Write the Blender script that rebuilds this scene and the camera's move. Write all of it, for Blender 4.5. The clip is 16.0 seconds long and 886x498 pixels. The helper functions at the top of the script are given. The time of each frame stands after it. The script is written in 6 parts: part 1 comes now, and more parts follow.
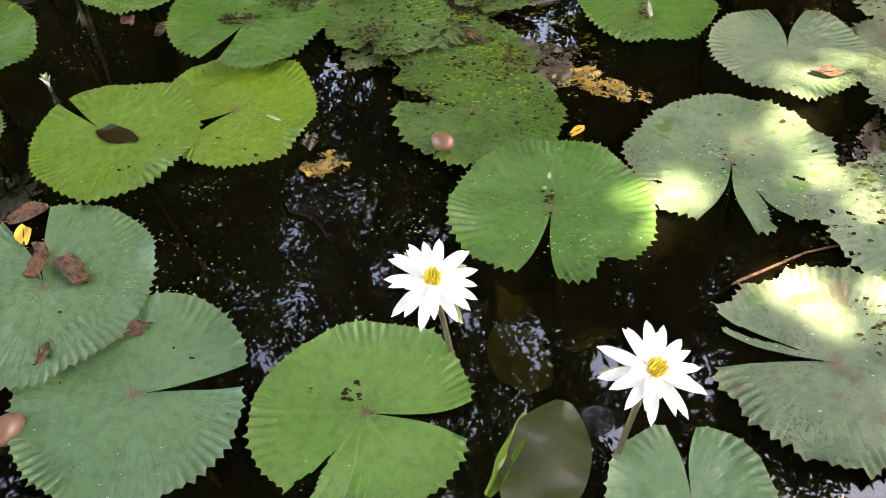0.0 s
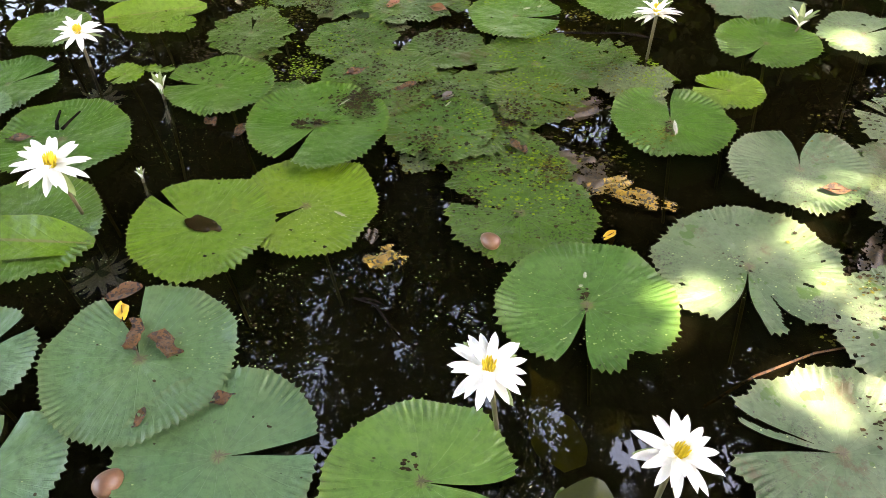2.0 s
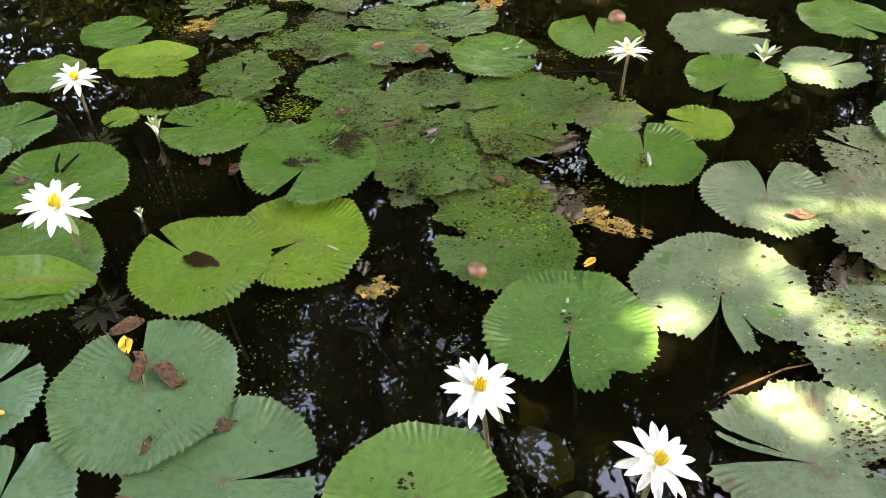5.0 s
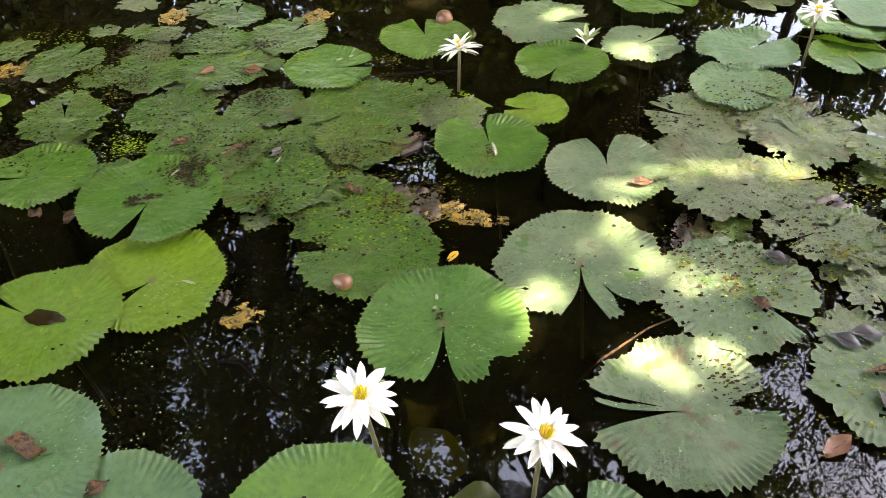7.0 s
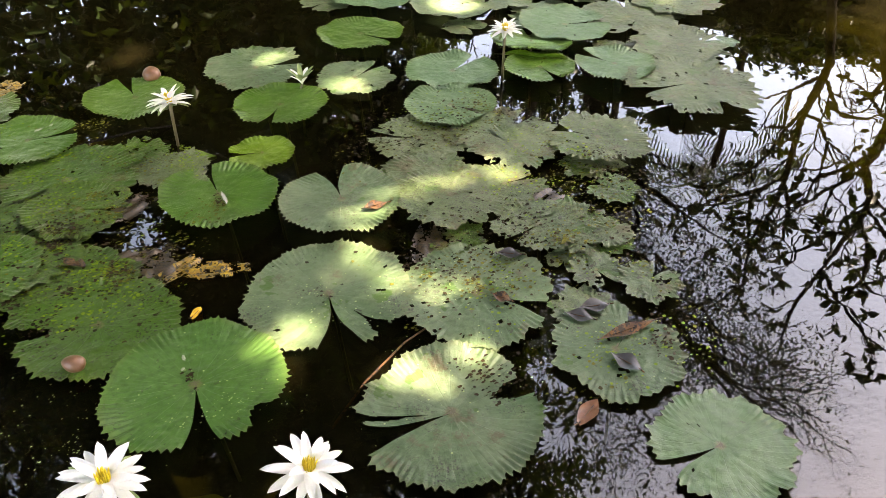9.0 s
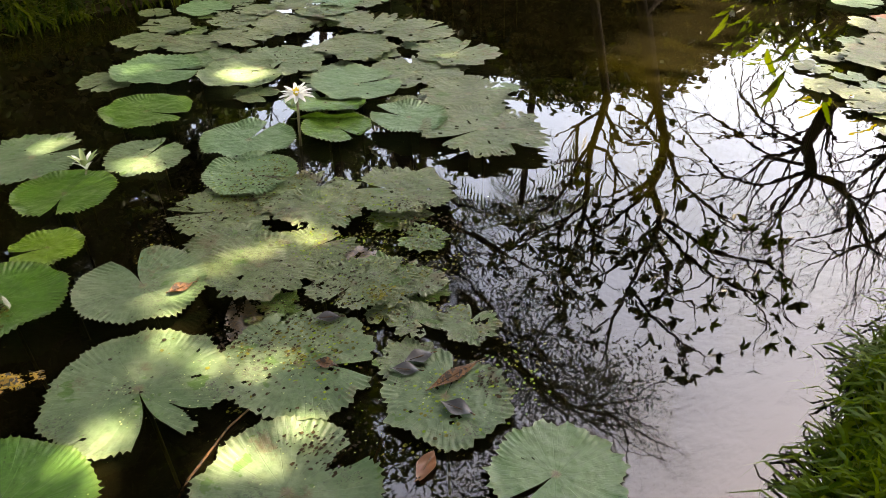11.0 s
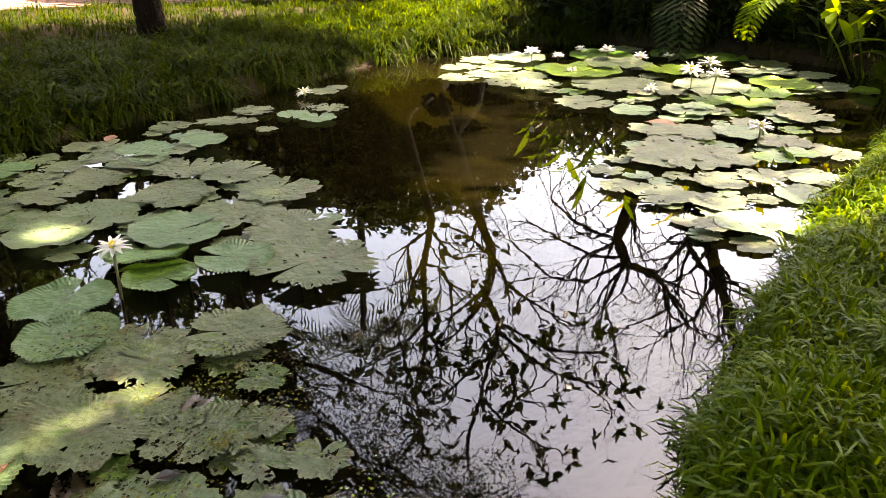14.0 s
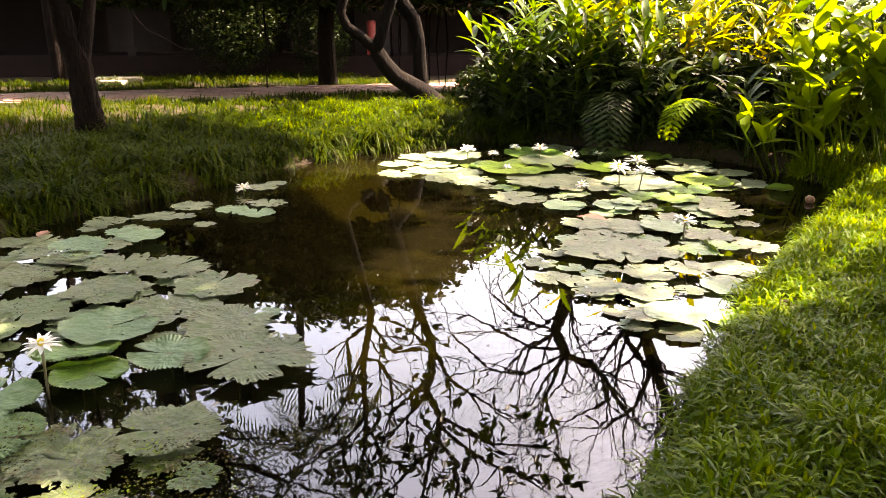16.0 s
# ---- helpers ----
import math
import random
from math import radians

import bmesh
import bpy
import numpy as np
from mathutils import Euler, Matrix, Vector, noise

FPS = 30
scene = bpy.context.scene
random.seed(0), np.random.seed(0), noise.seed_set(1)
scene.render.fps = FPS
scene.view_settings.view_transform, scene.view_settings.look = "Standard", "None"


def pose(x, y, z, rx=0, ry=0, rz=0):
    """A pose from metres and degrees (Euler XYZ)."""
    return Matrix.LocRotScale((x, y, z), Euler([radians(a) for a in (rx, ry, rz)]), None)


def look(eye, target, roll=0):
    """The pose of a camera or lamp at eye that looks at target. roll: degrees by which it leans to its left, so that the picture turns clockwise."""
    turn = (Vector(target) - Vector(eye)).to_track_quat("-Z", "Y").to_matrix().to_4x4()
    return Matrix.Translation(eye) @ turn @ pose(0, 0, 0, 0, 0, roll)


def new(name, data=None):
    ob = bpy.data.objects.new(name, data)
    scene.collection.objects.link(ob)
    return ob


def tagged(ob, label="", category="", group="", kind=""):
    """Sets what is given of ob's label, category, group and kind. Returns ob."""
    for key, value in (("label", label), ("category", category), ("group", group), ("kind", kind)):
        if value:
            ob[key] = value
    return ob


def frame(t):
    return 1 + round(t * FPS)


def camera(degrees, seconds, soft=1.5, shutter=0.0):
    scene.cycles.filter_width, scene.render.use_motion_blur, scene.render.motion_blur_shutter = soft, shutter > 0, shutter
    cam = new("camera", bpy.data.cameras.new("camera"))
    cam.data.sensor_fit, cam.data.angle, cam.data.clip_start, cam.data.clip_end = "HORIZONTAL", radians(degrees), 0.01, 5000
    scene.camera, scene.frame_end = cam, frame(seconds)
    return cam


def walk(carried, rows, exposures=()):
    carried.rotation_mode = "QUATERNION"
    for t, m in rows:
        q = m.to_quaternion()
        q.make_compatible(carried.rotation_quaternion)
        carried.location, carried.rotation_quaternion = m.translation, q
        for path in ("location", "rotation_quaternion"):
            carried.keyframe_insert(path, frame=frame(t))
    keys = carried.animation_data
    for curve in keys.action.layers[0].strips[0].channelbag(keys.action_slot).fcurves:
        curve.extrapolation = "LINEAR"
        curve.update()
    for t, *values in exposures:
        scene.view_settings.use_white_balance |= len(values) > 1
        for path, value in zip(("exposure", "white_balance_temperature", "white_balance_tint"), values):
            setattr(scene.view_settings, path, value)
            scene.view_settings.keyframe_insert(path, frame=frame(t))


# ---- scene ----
cam = camera(58.57, 16.0, soft=0.45)
PATH = [
    (0, (0.150, 0.074, 1.167), (0.058, 1.381, -0.344), -1.91),
    (0.5, (0.131, 0.036, 1.213), (0.020, 1.381, -0.263), -1.58),
    (1, (0.118, 0.009, 1.265), (-0.014, 1.386, -0.178), -1.43),
    (1.5, (0.101, -0.021, 1.311), (-0.038, 1.392, -0.098), -1.07),
    (2, (0.093, -0.049, 1.341), (-0.052, 1.395, -0.035), -1.06),
    (2.5, (0.082, -0.073, 1.370), (-0.053, 1.387, 0.009), -0.91),
    (3, (0.076, -0.085, 1.404), (-0.045, 1.371, 0.038), -0.43),
    (3.5, (0.078, -0.101, 1.418), (-0.041, 1.364, 0.061), -0.50),
    (6, (0.089, -0.130, 1.388), (0.037, 1.388, 0.087), -3.30),
    (6.5, (0.090, -0.131, 1.384), (0.168, 1.384, 0.082), -2.57),
    (7, (0.102, -0.129, 1.374), (0.328, 1.380, 0.081), -1.71),
    (7.5, (0.113, -0.131, 1.362), (0.490, 1.366, 0.090), -0.89),
    (8, (0.130, -0.140, 1.355), (0.649, 1.332, 0.105), -0.18),
    (8.5, (0.141, -0.151, 1.348), (0.805, 1.281, 0.120), 0.51),
    (9, (0.161, -0.163, 1.337), (0.955, 1.224, 0.134), 0.84),
    (9.5, (0.170, -0.168, 1.336), (1.085, 1.165, 0.158), 1.36),
    (10, (0.179, -0.168, 1.334), (1.201, 1.112, 0.186), 1.57),
    (12.5, (0.223, -0.176, 1.332), (1.605, 0.919, 0.387), 0.85),
    (13, (0.222, -0.182, 1.335), (1.666, 0.874, 0.440), 0.57),
    (13.5, (0.210, -0.191, 1.338), (1.710, 0.826, 0.492), 0.17),
    (14, (0.196, -0.203, 1.342), (1.747, 0.780, 0.549), -0.10),
    (14.5, (0.186, -0.217, 1.347), (1.783, 0.737, 0.611), -0.02),
    (15, (0.172, -0.226, 1.350), (1.811, 0.702, 0.678), 0.37),
    (15.5, (0.167, -0.234, 1.356), (1.840, 0.675, 0.743), 0.76),
    (16, (0.160, -0.241, 1.359), (1.855, 0.655, 0.789), 0.93),
]
walk(cam, [(t, look(eye, target, roll)) for t, eye, target, roll in PATH], exposures=[(0, 4.86, 8600, 22), (6, 4.8, 8700, 20), (8, 4.64, 8900, 22), (10, 4.26, 9300, 18), (12.5, 4.02, 9600, 18), (16, 4.25, 9800, 25)])

# ---------------------------------------------------------------- light
SUN_AZ, SUN_EL = -32.0, 57.0          # degrees, from +x towards +y, and above the horizon
SUN_DIR = Vector((math.cos(radians(SUN_AZ)) * math.cos(radians(SUN_EL)),
                  math.sin(radians(SUN_AZ)) * math.cos(radians(SUN_EL)), math.sin(radians(SUN_EL))))
world = bpy.data.worlds.new("world")
scene.world = world
world.use_nodes = True
_n, _l = world.node_tree.nodes, world.node_tree.links
sky = _n.new("ShaderNodeTexSky")
sky.sky_type = "NISHITA"
sky.sun_disc = False
sky.sun_elevation = radians(SUN_EL)
sky.sun_rotation = radians(90 - SUN_AZ)
sky.air_density, sky.dust_density, sky.ozone_density = 1.0, 2.5, 0.8
_n["Background"].inputs["Strength"].default_value = 0.15
_l.new(sky.outputs[0], _n["Background"].inputs["Color"])
sun = new("sun", bpy.data.lights.new("sun", "SUN"))
sun.data.energy, sun.data.angle, sun.data.color = 4.7, radians(0.55), (1.0, 0.965, 0.94)
sun.matrix_world = look(SUN_DIR * 30, (0, 0, 0))


# ---------------------------------------------------------------- material tools
class Mat:
    """A node material in the making: n() adds a node, with values and links for its sockets."""

    def __init__(self, name):
        self.m = bpy.data.materials.new(name)
        self.m.use_nodes = True
        self.t = self.m.node_tree
        self.t.nodes.clear()
        self.out = self.t.nodes.new("ShaderNodeOutputMaterial")

    def n(self, kind, props=None, **sockets):
        node = self.t.nodes.new("ShaderNode" + kind)
        props = props or {}
        if "operation" in props:
            node.operation = props["operation"]
        if "blend_type" in props:
            node.blend_type = props["blend_type"]
        if "feature" in props:
            node.feature = props["feature"]
        for k, v in sockets.items():
            s = node.inputs[int(k[1:])] if k[0] == "i" and k[1:].isdigit() else node.inputs[k.replace("_", " ")]
            if isinstance(v, bpy.types.NodeSocket):
                self.t.links.new(v, s)
            else:
                s.default_value = v
        return node

    def math(self, op, a, b=0.0, c=None):
        node = self.n("Math", {"operation": op}, i0=a, i1=b)
        if c is not None:
            if isinstance(c, bpy.types.NodeSocket):
                self.t.links.new(c, node.inputs[2])
            else:
                node.inputs[2].default_value = c
        return node.outputs[0]

    def ramp(self, fac, *stops):
        node = self.n("ValToRGB", i0=fac)
        els = node.color_ramp.elements
        while len(els) < len(stops):
            els.new(0.5)
        for e, (p, c) in zip(els, stops):
            e.position, e.color = p, (*c, 1) if len(c) == 3 else c
        return node.outputs[0]

    def mix(self, fac, a, b, blend="MIX"):
        node = self.n("MixRGB", {"blend_type": blend}, Fac=fac)
        for i, v in ((1, a), (2, b)):
            if isinstance(v, bpy.types.NodeSocket):
                self.t.links.new(v, node.inputs[i])
            else:
                node.inputs[i].default_value = (*v, 1) if len(v) == 3 else v
        return node.outputs[0]

    def noise(self, scale, detail=4.0, vec=None, rough=0.6):
        node = self.n("TexNoise", Scale=scale, Detail=detail, Roughness=rough)
        self.t.links.new(vec or self.coord(), node.inputs["Vector"])
        return node.outputs[0]

    def coord(self):
        return self.n("TexCoord").outputs["Object"]

    def place(self):
        return self.n("NewGeometry").outputs["Position"]

    def rnd(self):
        return self.n("ObjectInfo").outputs["Random"]

    def bump(self, height, dist=0.01, strength=1.0):
        return self.n("Bump", Height=height, Distance=dist, Strength=strength).outputs[0]

    def done(self, color, rough=0.5, normal=None, metal=0.0, thin=0.0, thin_color=None, spec=0.5):
        p = self.n("BsdfPrincipled", Base_Color=color if isinstance(color, bpy.types.NodeSocket) else (*color, 1),
                   Roughness=rough, Metallic=metal)
        p.inputs["Specular IOR Level"].default_value = spec
        if normal is not None:
            self.t.links.new(normal, p.inputs["Normal"])
        last = p.outputs[0]
        if thin:
            tr = self.n("BsdfTranslucent", Color=thin_color if thin_color is not None else color)
            last = self.n("MixShader", i0=thin, i1=last, i2=tr.outputs[0]).outputs[0]
        self.t.links.new(last, self.out.inputs[0])
        return self.m


def pad_material(name, dark, light, tint, rot=0.0, rough=0.22, weed=0.0, dusty=0.06, spec=0.3, grime=0.0, wet=0.0):
    """Water-lily leaf: radial veins from the leaf's own map (u round, v outwards), blotches, wear, rot and duckweed."""
    k = Mat(name)
    uv = k.n("SeparateXYZ", i0=k.n("UVMap").outputs[0])
    u, v = uv.outputs[0], uv.outputs[1]
    pos = k.place()
    wob = k.math("MULTIPLY", k.noise(7.0, 3.0, pos), 0.02)
    uu = k.math("ADD", u, wob)
    wave1 = k.math("ABSOLUTE", k.math("SINE", k.math("MULTIPLY", uu, math.pi * 17)))
    wave2 = k.math("ABSOLUTE", k.math("SINE", k.math("MULTIPLY", uu, math.pi * 51)))
    fine = k.math("MULTIPLY", k.ramp(wave1, (0.0, (1, 1, 1)), (0.12, (0, 0, 0))), k.math("SUBTRACT", 1.05, v))
    finer = k.math("MULTIPLY", k.ramp(wave2, (0.0, (1, 1, 1)), (0.22, (0, 0, 0))), k.ramp(v, (0.3, (0, 0, 0)), (0.75, (0.8, 0.8, 0.8)), (1.0, (0.5, 0.5, 0.5))))
    veins = k.math("MAXIMUM", fine, k.math("MULTIPLY", finer, 0.6))
    cells = k.n("TexVoronoi", {"feature": "SMOOTH_F1"}, Scale=38.0)
    k.t.links.new(pos, cells.inputs["Vector"])
    puff = k.math("SUBTRACT", 1.0, cells.outputs[0])
    big = k.noise(5.0, 5.0, pos)
    small = k.noise(60.0, 4.0, pos, 0.7)
    rnd = k.rnd()
    base = k.mix(big, dark, light)
    base = k.mix(k.math("MULTIPLY", rnd, 0.55), base, tint)
    base = k.mix(k.math("MULTIPLY", veins, 0.27), base, (light[0] * 1.8, light[1] * 1.5, light[2] * 2.2))
    base = k.mix(k.ramp(small, (0.45, (0, 0, 0)), (0.7, (0.5, 0.5, 0.5))), base, (dark[0] * 0.5, dark[1] * 0.5, dark[2] * 0.5))
    cut = 0.69 - 0.14 * min(rot, 0.5)
    spots = k.ramp(k.noise(45.0, 3.0, pos), (cut, (0, 0, 0)), (cut + 0.03, (1, 1, 1)))
    base = k.mix(k.math("MULTIPLY", spots, min(0.9, 0.5 + rot)), base, (0.02, 0.017, 0.008))
    if grime:
        where = k.ramp(k.noise(8.0, 4.0, pos, 0.65), (0.62 - 0.22 * grime, (0, 0, 0)), (0.74 - 0.22 * grime, (1, 1, 1)))
        crumbs = k.ramp(k.noise(150.0, 4.0, pos, 0.75), (0.545, (0, 0, 0)), (0.575, (1, 1, 1)))
        base = k.mix(k.math("MULTIPLY", k.math("MULTIPLY", crumbs, where), 0.95), base, (0.008, 0.0065, 0.003))
        flecks = k.ramp(k.noise(66.0, 5.0, pos, 0.75), (0.65, (0, 0, 0)), (0.67, (1, 1, 1)))
        base = k.mix(k.math("MULTIPLY", flecks, 0.9), base, (0.012, 0.008, 0.004))
    heart = k.ramp(k.math("ADD", v, k.math("MULTIPLY", k.noise(40.0, 2.0, pos), 0.06)), (0.07, (1, 1, 1)), (0.12, (0, 0, 0)))
    base = k.mix(k.math("MULTIPLY", heart, 0.75), base, (0.10, 0.10, 0.035))
    edge = k.ramp(v, (0.93, (0, 0, 0)), (1.0, (1, 1, 1)))
    base = k.mix(k.math("MULTIPLY", edge, 0.12), base, (0.16, 0.13, 0.03))
    dust = k.ramp(k.noise(4.5, 6.0, pos, 0.7), (0.42, (0, 0, 0)), (0.62, (1, 1, 1)))
    base = k.mix(k.math("MULTIPLY", dust, dusty), base, (0.26, 0.26, 0.18))
    if wet:
        wiped = k.ramp(k.noise(10.0, 4.0, pos, 0.6), (0.635, (0, 0, 0)), (0.65, (1, 1, 1)))
        base = k.mix(k.math("MULTIPLY", wiped, wet), base, (0.024, 0.07, 0.003))
    if rot:
        decay = k.ramp(k.noise(7.0, 6.0, pos, 0.75), (0.60 - 0.10 * rot, (0, 0, 0)), (0.66 - 0.05 * rot, (1, 1, 1)))
        base = k.mix(k.math("MULTIPLY", decay, 0.75), base, (0.055, 0.04, 0.014))
        pale = k.ramp(k.noise(16.0, 6.0, pos, 0.8), (0.56, (0, 0, 0)), (0.66, (1, 1, 1)))
        base = k.mix(k.math("MULTIPLY", pale, 0.35 * rot), base, (0.26, 0.25, 0.10))
    if weed:
        dots = k.n("TexVoronoi", {"feature": "F1"}, Scale=300.0)
        k.t.links.new(pos, dots.inputs["Vector"])
        field = k.ramp(k.noise(6.0, 4.0, pos), (0.48, (0, 0, 0)), (0.6, (1, 1, 1)))
        speck = k.math("MULTIPLY", k.math("LESS_THAN", dots.outputs[0], 0.42), field)
        base = k.mix(k.math("MULTIPLY", speck, weed), base, (0.13, 0.18, 0.02))
    h = k.math("ADD", k.math("MULTIPLY", puff, 0.9), k.math("MULTIPLY", veins, 0.22))
    h = k.math("ADD", h, k.math("MULTIPLY", small, 0.5))
    h = k.math("ADD", h, k.math("MULTIPLY", k.noise(14.0, 2.0, pos), 2.3))
    r = k.math("ADD", rough, k.math("MULTIPLY", small, 0.22))
    return k.done(base, r, k.bump(h, 0.005, 0.8), thin=0.12, thin_color=base, spec=spec)


M_FRESH = pad_material("lily_leaf_fresh", (0.044, 0.102, 0.008), (0.076, 0.15, 0.011), (0.098, 0.162, 0.010), spec=0.2)
M_GREEN = pad_material("lily_leaf_green", (0.02, 0.068, 0.005), (0.042, 0.11, 0.010), (0.054, 0.11, 0.009), spec=0.26)
M_SATIN = pad_material("lily_leaf_satin", (0.022, 0.073, 0.012), (0.042, 0.116, 0.02), (0.05, 0.114, 0.017), rough=0.26, dusty=0.03, spec=0.28, grime=0.12)
M_BRIGHT = pad_material("lily_leaf_bright", (0.04, 0.112, 0.012), (0.072, 0.162, 0.022), (0.074, 0.154, 0.018), rough=0.26, spec=0.5)
M_WAXY = pad_material("lily_leaf_waxy", (0.036, 0.092, 0.029), (0.06, 0.13, 0.045), (0.056, 0.116, 0.034), rough=0.4, spec=0.45)
M_PALE = pad_material("lily_leaf_dusty", (0.032, 0.071, 0.024), (0.051, 0.097, 0.035), (0.055, 0.091, 0.034), rot=0.15, rough=0.5, dusty=0.12, spec=0.45, grime=0.45, wet=0.85)
M_ROT = pad_material("lily_leaf_worn", (0.03, 0.06, 0.017), (0.054, 0.092, 0.028), (0.062, 0.086, 0.028), rot=0.4, rough=0.45, weed=0.15, dusty=0.14, spec=0.4, grime=0.95, wet=0.7)
M_WEED = pad_material("lily_leaf_weedy", (0.014, 0.052, 0.004), (0.033, 0.086, 0.008), (0.04, 0.078, 0.006), rot=0.25, weed=0.14, spec=0.24, grime=1.05)
M_MESSY = pad_material("lily_leaf_littered", (0.014, 0.053, 0.005), (0.032, 0.088, 0.009), (0.04, 0.086, 0.008), rot=0.1, weed=0.12, spec=0.22, grime=0.85)


def simple(name, a, b, scale=20.0, rough=0.6, bump=0.003, thin=0.0, detail=5.0, spec=0.5, speck=None):
    k = Mat(name)
    pos = k.coord()
    f = k.noise(scale, detail, pos)
    c = k.mix(k.ramp(f, (0.3, (0, 0, 0)), (0.7, (1, 1, 1))), a, b)
    c = k.mix(k.math("MULTIPLY", k.noise(scale * 6, 3.0, pos), 0.35), c, tuple(0.5 * x for x in a))
    c = k.mix(k.math("MULTIPLY", k.rnd(), 0.25), c, tuple(0.75 * (x + y) * 0.5 for x, y in zip(a, b)))
    if speck:
        c = k.mix(k.ramp(k.noise(scale * 2.3, 5.0, pos), (0.52, (0, 0, 0)), (0.56, (1, 1, 1))), c, speck)
    return k.done(c, rough, k.bump(f, bump, 0.8), thin=thin, thin_color=c, spec=spec)


def leafage(name, a, b, thin=0.4, rough=0.42, thin_gain=1.25, spec=0.1):
    """Leaves and blades, each island a little different, letting light through."""
    k = Mat(name)
    isl = k.n("NewGeometry").outputs["Random Per Island"]
    c = k.mix(isl, a, b)
    c = k.mix(k.math("MULTIPLY", k.noise(3.0, 3.0, k.place()), 0.5), c, tuple(0.6 * x for x in a))
    tc = k.mix(1.0, c, (thin_gain * 1.25, thin_gain, thin_gain * 0.35), "MULTIPLY")
    return k.done(c, rough, None, thin=thin, thin_color=tc, spec=spec)


def bark(name, a, b):
    """Rough bark: long upright furrows, crossed by fine scales and a few lichen spots."""
    k = Mat(name)
    pos = k.coord()
    tall = k.n("VectorMath", {"operation": "MULTIPLY"}, i0=pos, i1=(1.0, 1.0, 0.22)).outputs[0]
    furrow = k.noise(34.0, 6.0, tall, 0.7)
    scale = k.noise(60.0, 3.0, pos)
    c = k.mix(k.ramp(furrow, (0.4, (0, 0, 0)), (0.62, (1, 1, 1))), a, b)
    c = k.mix(k.math("MULTIPLY", scale, 0.5), c, tuple(0.4 * x for x in a))
    c = k.mix(k.ramp(k.noise(9.0, 5.0, pos), (0.62, (0, 0, 0)), (0.7, (1, 1, 1))), c, tuple(1.7 * x for x in b))
    rough = k.math("ADD", k.math("MULTIPLY", furrow, 1.0), k.math("MULTIPLY", scale, 0.3))
    return k.done(c, 0.95, k.bump(rough, 0.05, 1.0), spec=0.08)


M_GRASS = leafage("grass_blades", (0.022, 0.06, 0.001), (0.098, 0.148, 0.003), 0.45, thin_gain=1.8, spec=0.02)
# Darker copy of the grass; the bank's tree shade is put into the colour.
M_GRASS_SHADED = leafage("shaded_grass_blades", (0.005, 0.015, 0.001), (0.03, 0.045, 0.0015), 0.4, thin_gain=2.0, spec=0.02)
M_LEAF_DARK = leafage("tree_leaves", (0.012, 0.027, 0.006), (0.028, 0.052, 0.011), 0.2)
# Near-black copy of the tree leaves, with deep shade put into the colour.
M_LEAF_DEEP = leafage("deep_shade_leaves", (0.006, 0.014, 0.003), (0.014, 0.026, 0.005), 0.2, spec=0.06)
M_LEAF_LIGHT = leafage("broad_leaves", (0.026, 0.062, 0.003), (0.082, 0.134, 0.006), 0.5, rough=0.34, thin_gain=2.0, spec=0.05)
M_BLADE = leafage("broad_grass_blades", (0.028, 0.075, 0.002), (0.1, 0.16, 0.005), 0.4, rough=0.36, thin_gain=1.6, spec=0.04)
# Lit leaf copy: the glow of sun from behind is put into the colour.
M_LEAF_YELLOW = leafage("sunlit_yellow_leaves", (0.06, 0.086, 0.003), (0.165, 0.165, 0.006), 0.55, rough=0.36, thin_gain=2.0, spec=0.06)
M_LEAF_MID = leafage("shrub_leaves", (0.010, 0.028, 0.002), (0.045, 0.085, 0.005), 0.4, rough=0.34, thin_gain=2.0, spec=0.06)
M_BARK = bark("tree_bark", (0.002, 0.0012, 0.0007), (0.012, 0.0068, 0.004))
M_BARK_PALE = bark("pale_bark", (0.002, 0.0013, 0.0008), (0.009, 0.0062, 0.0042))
M_SOIL = simple("damp_soil", (0.014, 0.010, 0.006), (0.03, 0.022, 0.013), 9.0, 0.95, 0.03, spec=0.1)
M_MUD = simple("pond_mud", (0.006, 0.0055, 0.002), (0.010, 0.009, 0.004), 5.0, 0.9, 0.02)
M_PETAL = simple("white_petal", (0.80, 0.80, 0.76), (0.84, 0.84, 0.82), 60.0, 0.5, 0.0005, thin=0.3)
M_STAMEN = simple("yellow_stamen", (0.75, 0.55, 0.02), (0.80, 0.64, 0.05), 90.0, 0.5, 0.0005, thin=0.15)
M_SEPAL = simple("green_sepal", (0.13, 0.2, 0.05), (0.3, 0.36, 0.16), 40.0, 0.5, 0.0005, thin=0.2)
M_STALK = simple("lily_stalk", (0.06, 0.05, 0.025), (0.09, 0.08, 0.03), 40.0, 0.5, 0.001)
M_BRICK = simple("path_brick", (0.12, 0.06, 0.042), (0.2, 0.115, 0.08), 25.0, 0.85, 0.004)
M_SAND = simple("bedding_sand", (0.16, 0.12, 0.085), (0.22, 0.17, 0.12), 40.0, 0.95, 0.003)
# Shade below the deep eave is put into the house's near-black colours.
M_WALL = simple("eave_shaded_plaster", (0.004, 0.0025, 0.002), (0.009, 0.0055, 0.0045), 4.0, 0.85, 0.003, spec=0.1)
M_PLINTH = simple("eave_shaded_red_plinth", (0.008, 0.0045, 0.0035), (0.016, 0.008, 0.006), 6.0, 0.85, 0.003, spec=0.1)
M_WOOD = simple("eave_shaded_timber", (0.008, 0.006, 0.006), (0.018, 0.013, 0.012), 8.0, 0.7, 0.004, spec=0.2)
M_TILE = simple("roof_tile", (0.09, 0.045, 0.03), (0.16, 0.08, 0.055), 7.0, 0.85, 0.01)
